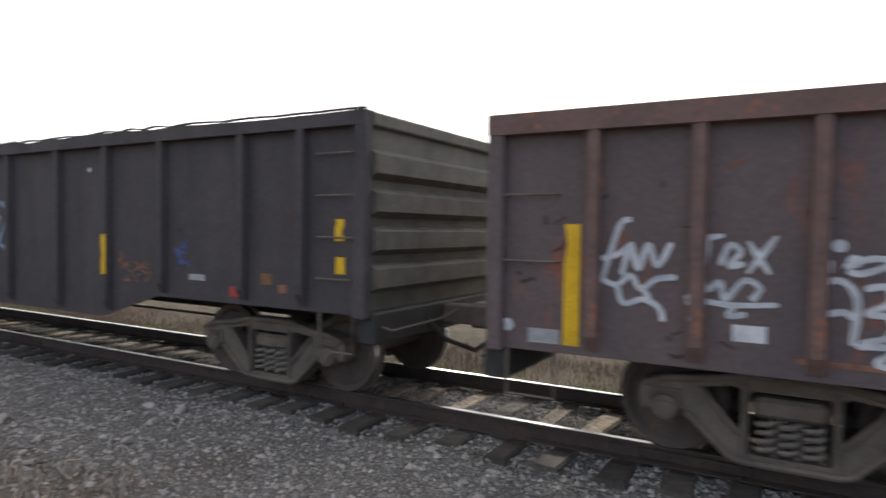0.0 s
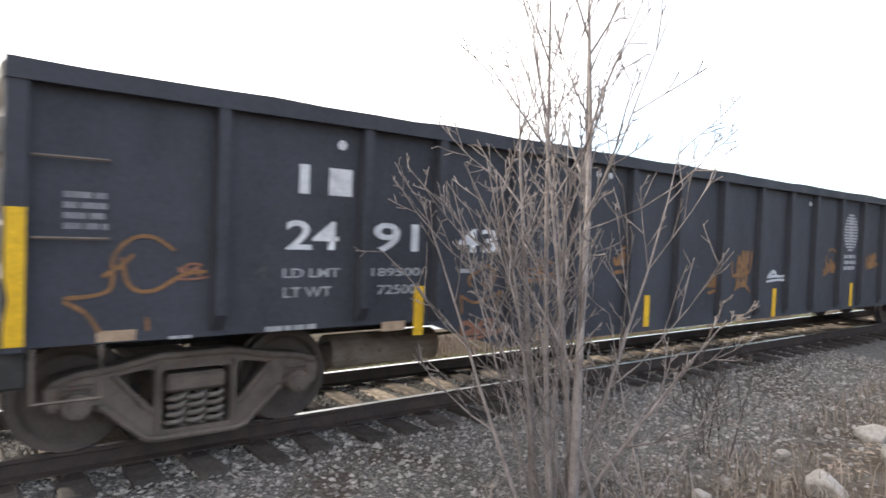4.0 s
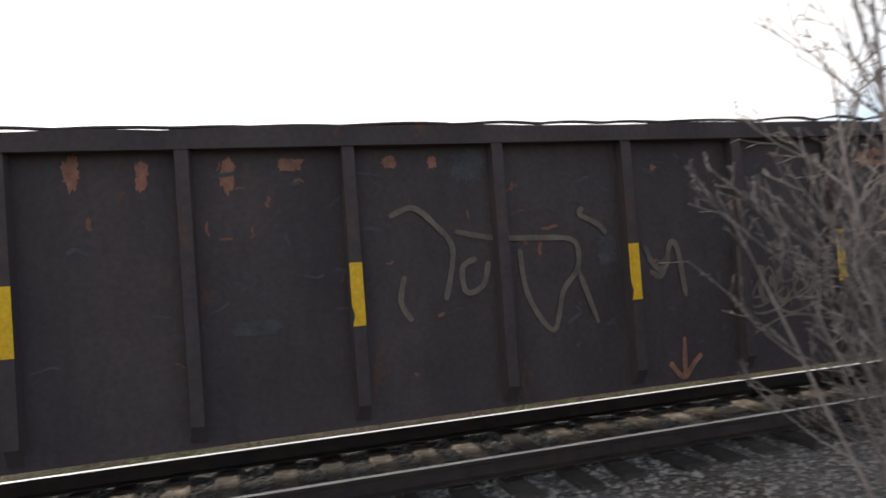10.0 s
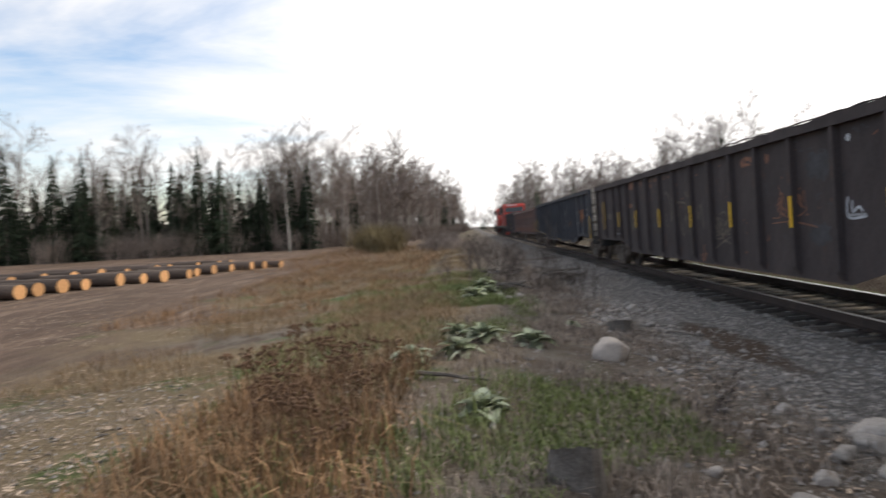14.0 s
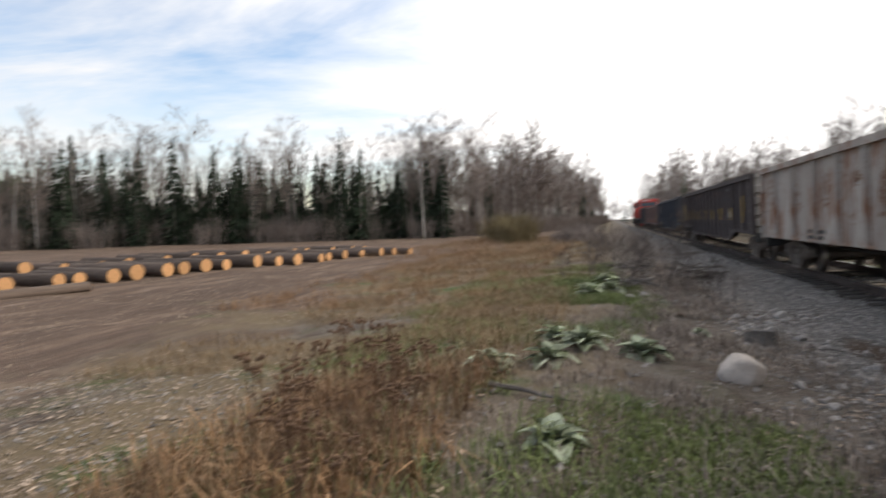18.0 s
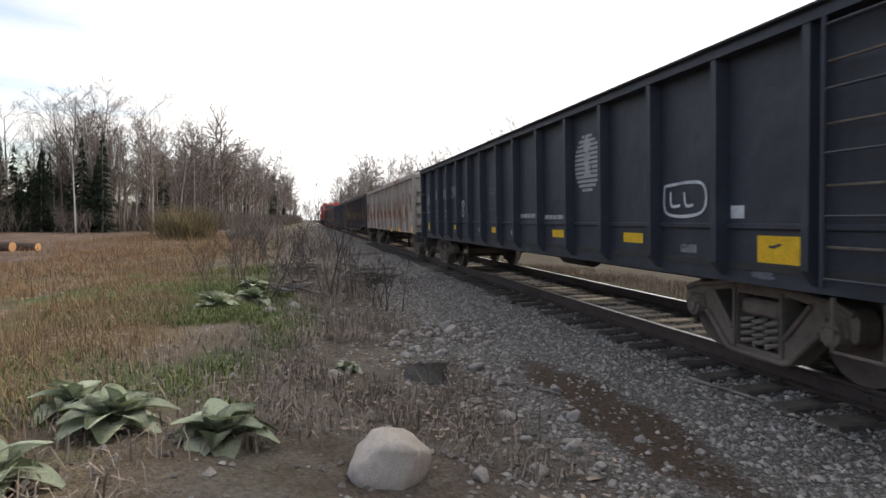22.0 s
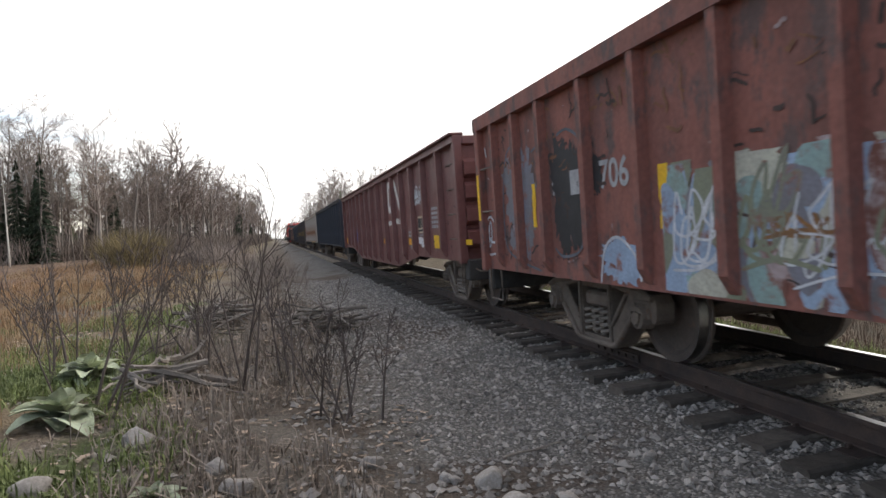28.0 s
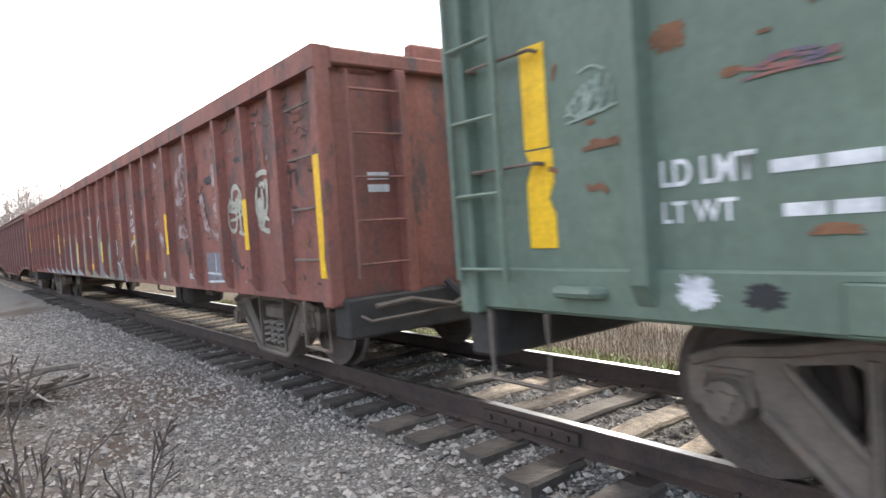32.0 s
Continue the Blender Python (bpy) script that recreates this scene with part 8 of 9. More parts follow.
scrawl(WD, 4.85, 5.59, 1.09, 2.01, 3, 0.03, M_OCHRE2, 32)
paint(WD, [[(10.88, 0.99), (10.86, 0.64)], [(10.72, 0.79), (10.79, 0.69), (10.86, 0.64)], [(11.04, 0.83), (10.95, 0.75), (10.86, 0.64)]], 0.045, M_FADED, 'chalk_mark')
blob(WD, 4.95, 5.37, 2.45, 2.71, M_FADED, 33)
blob(WD, 6.14, 6.25, 2.44, 2.69, M_FADED, 34)
blob(WD, 6.59, 6.68, 2.42, 2.65, M_FADED, 35)
blob(WD, 7.15, 7.26, 2.4, 2.65, M_FADED, 36)
blob(WD, 7.56, 7.74, 2.53, 2.64, M_FADED, 37)
blob(WD, 8.33, 8.45, 2.53, 2.63, M_FADED, 38)
blob(WD, 8.69, 8.77, 2.52, 2.62, M_FADED, 39)
blob(WD, 4.72, 5.16, 1.94, 2.06, M_FADED, 40)
blob(WD, 10.67, 10.73, 2.43, 2.5, M_FADED, 41)
blob(WD, 8.89, 9.16, 2.39, 2.68, M_SCUFF, 42)
blob(WD, 11.35, 11.53, 1.66, 2.24, M_SCUFF, 43)
blob(WD, 7.16, 7.53, 1.35, 1.46, M_SCUFF, 44)
blob(WD, 10.11, 10.28, 1.68, 1.93, M_SCUFF, 45)
for x in (1.57, 1.75, 1.93, 2.11, 2.29):
    plate(WD, x, x + 0.11, 1.63, 1.82, M_OCHRE2, "faded_digit")
lettering(WD, 2.83, 3.2, 1.66, 1.87, '56', M_OCHRE2)
bars(WD, 2.87, 3.37, 1.1, 1.18, 1, M_PALE)
paint(WD, [[(16.13, 1.76), (16.13, 1.49), (16.52, 1.5)], [(16.22, 1.71), (16.23, 1.56), (16.36, 1.62), (16.44, 1.55)]], 0.035, M_SPRAY)
bars(WD, 16.14, 16.51, 1.49, 1.55, 1, M_GREY)
# white disc in place of bright sky seen through a rim hole
spot(WD, 16.2, 2.51, 0.05, M_WHITE)
blob(WD, 15.19, 15.71, 1.09, 1.43, M_SCUFF, 46)
blob(WD, 15.13, 15.84, 2.0, 2.41, M_SCUFF, 47)
scrawl(WD, 14.01, 15.39, 1.32, 2.2, 4, 0.02, M_FADED, 48)
scrawl(WD, 11.54, 12.47, 0.9, 1.64, 4, 0.025, M_OCHRE2, 49)
blob(WD, 12.89, 13.49, 2.42, 2.59, M_FADED, 50)
blob(WD, 13.88, 14.03, 2.4, 2.56, M_FADED, 51)
# silver wagon
plate(WE, 15.13, 15.66, 0.86, 1.08, M_YELLOW)
plate(WE, 12.03, 12.58, 0.84, 1.07, M_ORANGE)
plate(WE, 9.55, 10.19, 0.81, 1.03, M_YELLOW)
plate(WE, 13.72, 14.15, 0.97, 1.25, M_SPRAY)
bars(WE, 4.44, 5.77, 0.91, 1.18, 2, M_BLACK)
flakes(WE, 70, 13.11, 13.58, 1.81, 2.37, M_RUSTDARK, 52, 0.26)
flakes(WE, 70, 14.84, 15.27, 1.64, 2.21, M_RUSTDARK, 53, 0.26)
flakes(WE, 70, 13.1, 13.76, 0.91, 1.36, M_RUSTDARK, 54, 0.26)
flakes(WE, 70, 11.5, 11.84, 1.76, 2.38, M_RUSTDARK, 55, 0.26)
flakes(WE, 70, 15.65, 15.83, 2.07, 2.43, M_RUSTDARK, 56, 0.26)
flakes(WE, 70, 8.58, 9.13, 1.41, 2.16, M_RUSTDARK, 57, 0.26)
flakes(WE, 70, 3.18, 4.0, 1.28, 2.05, M_RUSTDARK, 58, 0.26)
flakes(WE, 70, 0.65, 1.41, 1.72, 2.58, M_RUSTDARK, 59, 0.26)
flakes(WE, 70, 5.44, 5.95, 1.63, 2.33, M_RUSTDARK, 60, 0.26)
flakes(WE, 70, 7.41, 7.82, 1.59, 2.22, M_RUSTDARK, 61, 0.26)
flakes(WE, 70, 8.73, 9.09, 1.56, 2.15, M_RUSTDARK, 62, 0.26)
# blue-black wagon
plate(WF, 0.2, 0.71, 1.01, 1.22, M_YELLOW)
plate(WF, 1.56, 1.83, 1.1, 1.18, M_GREY)
plate(WF, 1.46, 1.78, 0.92, 1.04, M_BLACK)
plate(WF, 0.54, 0.72, 1.39, 1.5, M_RED)
paint(WF, [[(0.08, 1.99), (0.18, 1.73), (0.38, 2.06), (0.42, 1.76), (0.63, 2.05), (0.59, 1.64), (0.2, 1.53), (0.11, 1.68)]], 0.03, M_SPRAY)
lettering(WF, 2.43, 3.04, 1.86, 2.13, '102', M_GREY)
plate(WF, 1.4, 1.48, 1.89, 2.13, M_GREY, 'emblem')
plate(WF, 1.64, 1.84, 1.89, 2.14, M_GREY, 'emblem')
lettering(WF, 1.34, 1.8, 1.53, 1.6, 'LD LMT', M_PALE)
lettering(WF, 1.36, 1.77, 1.38, 1.45, 'LT WT', M_PALE)
bars(WF, 2.46, 2.95, 1.51, 1.59, 1, M_PALE)
bars(WF, 2.52, 2.96, 1.38, 1.44, 1, M_PALE)
bars(WF, -0.48, -0.08, 1.7, 1.87, 2, M_PALE)
lettering(WF, 3.3, 3.96, 1.86, 2.15, '010', M_GREY)
paint(WF, [[(4.67, 1.76), (4.5, 1.7), (4.56, 1.58), (4.7, 1.48), (4.57, 1.39), (4.46, 1.48), (4.59, 1.6), (4.72, 1.67), (4.67, 1.76)], [(5.09, 1.85), (4.96, 1.62), (4.97, 1.4), (5.14, 1.35), (5.14, 1.57)]], 0.035, M_SPRAY)
plate(WF, 6.93, 7.42, 1.06, 1.17, M_YELLOW)
plate(WF, 5.94, 6.22, 1.06, 1.14, M_GREY)
plate(WF, 3.62, 4.01, 1.07, 1.18, M_YELLOW)
plate(WF, 8.15, 8.42, 1.05, 1.13, M_GREY)
bars(WF, 6.72, 7.45, 1.81, 1.97, 2, M_PALEBLUE)
bars(WF, 6.66, 7.39, 1.5, 1.55, 1, M_PALEBLUE)
oval_emblem(WF, 11.0, 11.78, 1.68, 2.44)
bars(WF, 8.67, 9.5, 1.33, 1.44, 1, M_GREY)
bars(WF, 9.79, 10.66, 1.31, 1.41, 1, M_GREY)
plate(WF, 10.16, 10.64, 1.06, 1.17, M_YELLOW)
paint(WF, [[(13.26, 1.66), (13.89, 1.66), (13.89, 1.39), (13.31, 1.38), (13.26, 1.66)], [(13.37, 1.6), (13.39, 1.46), (13.54, 1.46)], [(13.61, 1.59), (13.64, 1.46), (13.76, 1.46)]], 0.03, M_SPRAY)
plate(WF, 14.31, 14.48, 1.33, 1.44, M_WHITE)
plate(WF, 14.65, 15.14, 0.97, 1.19, M_YELLOW)
plate(WF, 13.54, 13.8, 1.0, 1.08, M_PALE)
plate(WF, 12.37, 12.81, 1.06, 1.17, M_YELLOW)
blob(WF, 14.58, 14.85, 0.83, 0.9, M_PALEBLUE, 63)
# maroon wagon
plate(WG, 1.47, 1.75, 2.16, 2.38, M_WHITE, 'emblem')
plate(WG, 1.8, 1.98, 2.16, 2.39, M_WHITE, 'emblem')
lettering(WG, 1.46, 1.96, 1.68, 1.92, '6 2', M_WHITE)
lettering(WG, 2.5, 3.13, 1.66, 1.92, '7 0 0', M_WHITE)
lettering(WG, 1.5, 1.92, 1.37, 1.45, 'LD LMT', M_WHITE)
lettering(WG, 1.51, 1.88, 1.21, 1.29, 'LT WT', M_WHITE)
lettering(WG, 2.56, 3.13, 1.33, 1.42, '1 9 7 3 0 0', M_WHITE)
lettering(WG, 2.67, 3.13, 1.18, 1.26, '6 5 7 0 0', M_WHITE)
plate(WG, -0.28, 0.18, 0.94, 1.16, M_ORANGE)
plate(WG, 2.6, 3.08, 1.01, 1.13, M_ORANGE)
bars(WG, 0.36, 0.86, 1.75, 1.91, 3, M_GREY)
bars(WG, 0.31, 0.88, 1.32, 1.55, 4, M_GREY)
plate(WG, 0.65, 0.91, 1.08, 1.22, M_MAROON2)
bars(WG, 0.57, 0.84, 0.94, 1.0, 1, M_GREY)
blob(WG, 3.36, 4.11, 0.94, 1.91, M_BLUEPAINT, 64)
scrawl(WG, 3.33, 4.13, 0.94, 1.91, 5, 0.06, M_BLUEPAINT, 65)
plate(WG, 5.77, 6.25, 1.01, 1.15, M_ORANGE)
plate(WG, 9.02, 9.52, 1.02, 1.14, M_ORANGE)
plate(WG, 12.32, 12.8, 1.02, 1.15, M_ORANGE)
plate(WG, 12.49, 12.76, 0.93, 1.01, M_GREY)
paint(WG, [[(10.8, 2.4), (10.44, 2.44), (10.2, 2.43), (10.16, 2.28), (10.13, 1.94), (10.21, 1.86), (10.48, 1.86), (10.84, 1.87), (10.88, 1.97), (10.87, 2.24), (10.9, 2.39), (10.98, 2.44)]], 0.17, M_LOGOWHITE, 'logo_band')
paint(WG, [[(10.89, 2.46), (11.05, 2.41), (11.24, 2.2), (11.47, 1.9), (11.58, 1.86), (11.66, 1.94), (11.68, 2.21), (11.69, 2.5)]], 0.17, M_LOGOWHITE, 'logo_band')
plate(WG, 9.93, 10.11, 1.47, 1.57, M_LOGOWHITE, 'emblem')
plate(WG, 10.15, 10.33, 1.48, 1.58, M_LOGOWHITE, 'emblem')
plate(WG, 10.37, 10.55, 1.48, 1.58, M_LOGOWHITE, 'emblem')
plate(WG, 10.59, 10.65, 1.46, 1.5, M_LOGOWHITE, 'emblem')
plate(WG, 10.98, 11.13, 1.49, 1.61, M_LOGOWHITE, 'emblem')
plate(WG, 11.16, 11.29, 1.49, 1.61, M_LOGOWHITE, 'emblem')
plate(WG, 11.31, 11.36, 1.49, 1.51, M_LOGOWHITE, 'emblem')
plate(WG, 11.4, 11.54, 1.48, 1.6, M_LOGOWHITE, 'emblem')
plate(WG, 11.57, 11.78, 1.48, 1.61, M_LOGOWHITE, 'emblem')
scrawl(WG, 13.2, 13.64, 1.81, 2.17, 5, 0.04, M_SPRAY, 66)
scrawl(WG, 13.59, 13.96, 1.86, 2.15, 4, 0.05, M_SPRAY, 67)
plate(WG, 13.35, 13.95, 1.26, 1.59, M_CREAM, 'notice_board')
# dark panes of the notice board
plate(WG, 13.38, 13.61, 1.36, 1.55, M_BLACK, 'notice_panel', 0.008)
plate(WG, 13.65, 13.92, 1.37, 1.55, M_BLACK, 'notice_panel', 0.008)
plate(WG, 13.38, 13.67, 1.29, 1.33, M_BLACK, 'notice_panel', 0.008)
plate(WG, 13.68, 13.93, 1.3, 1.34, M_BLACK, 'notice_panel', 0.008)
bars(WG, 13.4, 13.92, 1.2, 1.24, 1, M_GREY)
plate(WG, 13.56, 13.79, 0.98, 1.16, M_WHITE, 'paper_notice')
bars(WG, 12.34, 12.75, 1.18, 1.32, 2, M_GREY)
plate(WG, 14.6, 15.24, 0.98, 1.21, M_YELLOW)
plate(WG, 16.53, 16.91, 1.06, 1.14, M_YELLOW)
bars(WG, 14.51, 15.05, 1.33, 1.73, 5, M_GREY)
plate(WG, 13.32, 13.63, 1.05, 1.18, M_WHITE)
# red-brown wagon
strip(WH, 0.07, 1.4, 2.0, 0.09, M_YELLOW, True)
strip(WH, 1.73, 1.28, 1.75, 0.1, M_YELLOW)
strip(WH, 4.13, 1.23, 1.7, 0.12, M_YELLOW)
blob(WH, 2.21, 2.89, 0.95, 2.19, M_BLACK, 68)
blob(WH, 0.86, 1.77, 0.97, 2.25, M_DULL, 69)
paint(WH, [[(1.42, 2.26), (1.0, 2.18), (0.8, 1.73), (0.8, 1.1), (1.18, 0.91), (1.83, 0.81)], [(2.39, 2.17), (2.64, 2.19), (2.9, 1.99), (2.89, 1.38), (2.78, 1.06), (2.41, 0.98), (2.22, 1.06)], [(1.72, 2.09), (2.04, 2.17)]], 0.03, M_PALEBLUE)
lettering(WH, 2.63, 2.86, 1.57, 1.8, '1', M_GREY)
lettering(WH, 3.21, 3.78, 1.58, 1.83, '7061', M_GREY)
plate(WH, 2.22, 2.53, 1.59, 1.79, M_GREY, 'emblem')
blob(WH, 2.98, 3.27, 1.57, 1.91, M_BLACK, 70)
scrawl(WH, -0.03, 0.48, 0.88, 1.43, 3, 0.03, M_SPRAY, 71)
blob(WH, 3.14, 3.8, 0.77, 1.17, M_LBLUE, 72)
paint(WH, [[(3.13, 0.77), (3.23, 1.07), (3.45, 1.17), (3.7, 1.03), (3.78, 0.82)]], 0.025, M_SPRAY)
paint(WH, [[(0.18, 2.35), (0.24, 2.21)], [(0.41, 2.37), (0.47, 2.21)]], 0.04, M_SPRAY)
mural(WH, 4.1, 6.5, 0.8, 1.72, 90, 0.17, (M_LBLUE, M_CREAM2, M_OLIVE, M_DULL, M_LBLUE, M_TEAL, M_PEEL), 41)
mural(WH, 6.5, 7.45, 0.8, 1.78, 40, 0.17, (M_OLIVE, M_TEAL, M_LBLUE, M_DULL, M_OLIVE), 42)
mural(WH, 7.45, 9.2, 0.8, 1.74, 70, 0.17, (M_LBLUE, M_CREAM2, M_TEAL, M_OLIVE, M_LBLUE, M_DULL), 43)
# drips, letter edges and white highlights over the colour
for q, (xa, xb, za, zb, n, w, m) in enumerate([(4.2, 4.8, 0.85, 1.6, 4, 0.02, M_SPRAY), (4.9, 5.5, 0.9, 1.7, 4, 0.03, M_OLIVE), (5.3, 6.0, 0.85, 1.5, 4, 0.016, M_SPRAY), (5.9, 6.45, 0.85, 1.65, 3, 0.03, M_OLIVE), (6.55, 7.2, 0.9, 1.7, 3, 0.03, M_BLACK), (6.7, 7.35, 1.1, 1.4, 3, 0.028, M_BLACK), (7.5, 8.2, 0.85, 1.65, 4, 0.024, M_CREAM2), (7.8, 8.6, 0.85, 1.5, 4, 0.018, M_SPRAY), (8.4, 9.15, 0.8, 1.4, 5, 0.02, M_SPRAY), (8.5, 9.1, 0.85, 1.3, 3, 0.025, M_BLACK), (7.6, 8.6, 1.4, 1.75, 5, 0.016, M_CREAM2), (5.1, 5.7, 1.14, 1.44, 3, 0.025, M_OCHRE)]):
    scrawl(WH, xa, xb, za, zb, n, w, m, 83 + q)
scrawl(WH, 7.74, 8.24, 1.91, 2.21, 3, 0.03, M_PALEBLUE, 101)
strip(WH, 6.62, 1.28, 1.76, 0.1, M_YELLOW, True)
strip(WH, 6.8, 1.34, 1.61, 0.1, M_ORANGE)
strip(WH, 9.30, 1.01, 1.49, 0.1, M_YELLOW, True)
# three tall grey-olive letters
for q, (m, pts) in enumerate([
        (M_OLIVE, [(9.59, 0.775), (9.49, 0.99), (9.54, 1.42), (9.74, 1.73), (10.07, 1.94), (10.14, 1.6), (10.05, 1.22), (10.11, 0.96), (10.15, 0.775)]),
        (M_OLIVE, [(10.07, 1.94), (10.43, 1.95), (10.74, 1.78), (10.91, 1.62), (10.86, 1.39), (10.66, 1.28), (10.48, 1.57), (10.14, 1.6)]),
        (M_OLIVE, [(10.29, 0.88), (10.44, 1.17), (10.65, 1.25), (10.81, 1.2), (10.89, 0.98), (10.91, 0.775), (10.59, 0.775), (10.19, 0.775)]),
        (M_DULL, [(10.5, 0.9), (10.58, 1.12), (10.7, 1.14), (10.78, 0.98), (10.7, 0.8)]),
        (M_OLIVE, [(10.94, 0.775), (10.94, 0.98), (11.08, 1.27), (11.21, 1.5), (11.29, 1.8), (11.45, 1.92), (11.63, 1.96), (11.83, 1.92), (11.92, 1.78), (11.94, 1.52), (11.87, 1.38), (11.91, 1.09), (11.91, 0.775)]),
        (M_BLACK, [(11.2, 1.5), (11.27, 1.78), (11.43, 1.92), (11.6, 1.965), (11.45, 1.83), (11.33, 1.6)]),
        (M_DULL, [(11.1, 0.8), (11.06, 1.05), (11.2, 1.2), (11.4, 1.1), (11.42, 0.8)]),
        (M_SLATE, [(11.55, 1.44), (11.68, 1.48), (11.74, 1.4), (11.66, 1.25), (11.72, 1.09), (11.77, 1.03), (11.76, 0.94), (11.64, 0.94), (11.54, 1.06), (11.49, 1.25)]),
        (M_TEAL, [(11.36, 1.55), (11.42, 1.62), (11.44, 1.4), (11.4, 1.2), (11.34, 1.3)]),
        (M_OLIVE, [(11.95, 0.775), (11.96, 1.09), (11.98, 1.38), (12.05, 1.54), (12.14, 1.65), (12.24, 1.69), (12.37, 1.69), (12.46, 1.65), (12.47, 1.56), (12.44, 1.2), (12.44, 0.775)]),
        (M_OLIVE, [(12.4, 0.775), (12.4, 1.2), (12.42, 1.46), (12.61, 1.47), (12.75, 1.44), (12.82, 1.36), (12.83, 1.27), (12.74, 1.18), (12.68, 1.1), (12.66, 0.775)]),
        (M_OLIVE, [(12.6, 0.775), (12.6, 1.0), (12.66, 1.1), (12.73, 1.06), (12.86, 1.03), (12.98, 0.98), (13.06, 0.88), (13.08, 0.775)]),
        (M_BLACK, [(12.05, 1.54), (12.2, 1.67), (12.18, 1.5), (12.05, 1.38)]),
        (M_BLACK, [(12.43, 1.47), (12.61, 1.46), (12.7, 1.43), (12.5, 1.35), (12.36, 1.25)]),
        (M_TEAL, [(12.17, 1.39), (12.28, 1.43), (12.35, 1.32), (12.35, 1.12), (12.17, 1.07)]),
        (M_DULL, [(12.31, 1.12), (12.69, 1.14), (12.82, 0.98), (12.85, 0.79), (12.42, 0.82)]),
        (M_SLATE, [(12.34, 0.96), (12.53, 0.88), (12.68, 0.79), (12.41, 0.79)])]):
    letter_patch(WH, pts, m, q)
paint(WH, [[(9.53, 0.8), (9.47, 0.99), (9.52, 1.42), (9.72, 1.74), (10.05, 1.95), (10.43, 1.97), (10.75, 1.8), (10.93, 1.63), (10.88, 1.4)], [(10.92, 0.82), (10.92, 1.0), (11.06, 1.28), (11.18, 1.5), (11.26, 1.82), (11.43, 1.94), (11.63, 1.98), (11.84, 1.94), (11.94, 1.78), (11.96, 1.55)], [(12.22, 1.7), (12.37, 1.72), (12.48, 1.66), (12.5, 1.56)], [(12.52, 1.48), (12.62, 1.49), (12.76, 1.46), (12.84, 1.37), (12.85, 1.26), (12.75, 1.17), (12.66, 1.13), (12.74, 1.08), (12.88, 1.05), (13.0, 0.99), (13.08, 0.88), (13.1, 0.78)]], 0.026, M_SPRAY)
paint(WH, [[(10.14, 1.6), (10.48, 1.57), (10.6, 1.42), (10.44, 1.18), (10.25, 0.9)], [(11.5, 1.42), (11.6, 1.34), (11.53, 1.2), (11.6, 1.02)]], 0.024, M_SPRAY)
paint(WH, [[(11.65, 0.79), (11.73, 0.82), (11.77, 0.78), (11.84, 0.81)]], 0.02, M_SPRAY)
strip(WH, 11.95, 1.08, 1.45, 0.1, M_YELLOW, True)
plate(WH, 10.35, 10.68, 0.92, 1.04, M_ORANGE, 'marking_plate', 0.012)
strip(WH, 14.18, 1.03, 1.5, 0.12, M_YELLOW, False, -9)
lettering(WH, 13.91, 14.24, 1.635, 1.75, 'LONG', M_SPRAY, 0.05, 0.04)
lettering(WH, 13.93, 14.55, 1.535, 1.615, 'WEEKEND', M_SPRAY, 0.085, 0.03)
paint(WH, [[(14.1, 1.57), (14.2, 1.585)], [(14.15, 1.575), (14.14, 1.49)], [(14.22, 1.5), (14.25, 1.585), (14.29, 1.5)], [(13.92, 1.42), (13.93, 1.35)], [(13.97, 1.36), (13.99, 1.43), (14.02, 1.37), (14.05, 1.44)]], 0.018, M_SPRAY)
paint(WH, [[(13.89, 1.32), (14.05, 1.39), (14.27, 1.43), (14.45, 1.39), (14.51, 1.34), (14.4, 1.35)], [(14.05, 1.92), (14.08, 1.83), (14.14, 1.88)]], 0.035, M_SPRAY)
paint(WH, [[(14.11, 1.22), (14.16, 1.32), (14.31, 1.34), (14.42, 1.24), (14.4, 1.11), (14.27, 1.02), (14.14, 1.04), (14.11, 1.22)], [(13.94, 1.17), (13.99, 1.24), (14.08, 1.22), (14.09, 1.08), (14.01, 1.02), (13.94, 1.08), (13.94, 1.17)], [(14.03, 0.96), (13.91, 0.93), (13.9, 0.84), (14.02, 0.83)], [(14.2, 0.97), (14.1, 0.94), (14.07, 0.85), (14.2, 0.86)], [(14.2, 0.91), (14.42, 0.98), (14.51, 0.93), (14.36, 0.87), (14.34, 0.76)]], 0.03, M_BLACK)
paint(WH, [[(13.05, 1.45), (13.04, 1.62), (13.1, 1.71), (13.17, 1.68), (13.17, 1.55)], [(13.2, 1.5), (13.2, 1.64), (13.27, 1.72), (13.33, 1.65), (13.3, 1.53)], [(13.38, 1.72), (13.36, 1.55), (13.4, 1.45), (13.46, 1.55), (13.45, 1.7), (13.52, 1.72), (13.5, 1.58), (13.58, 1.5)], [(13.63, 1.7), (13.54, 1.63), (13.62, 1.55), (13.54, 1.5)], [(13.15, 1.4), (13.25, 1.38), (13.3, 1.46), (13.22, 1.5), (13.2, 1.42)], [(13.32, 1.42), (13.42, 1.43), (13.44, 1.5)]], 0.03, M_ORANGEP)
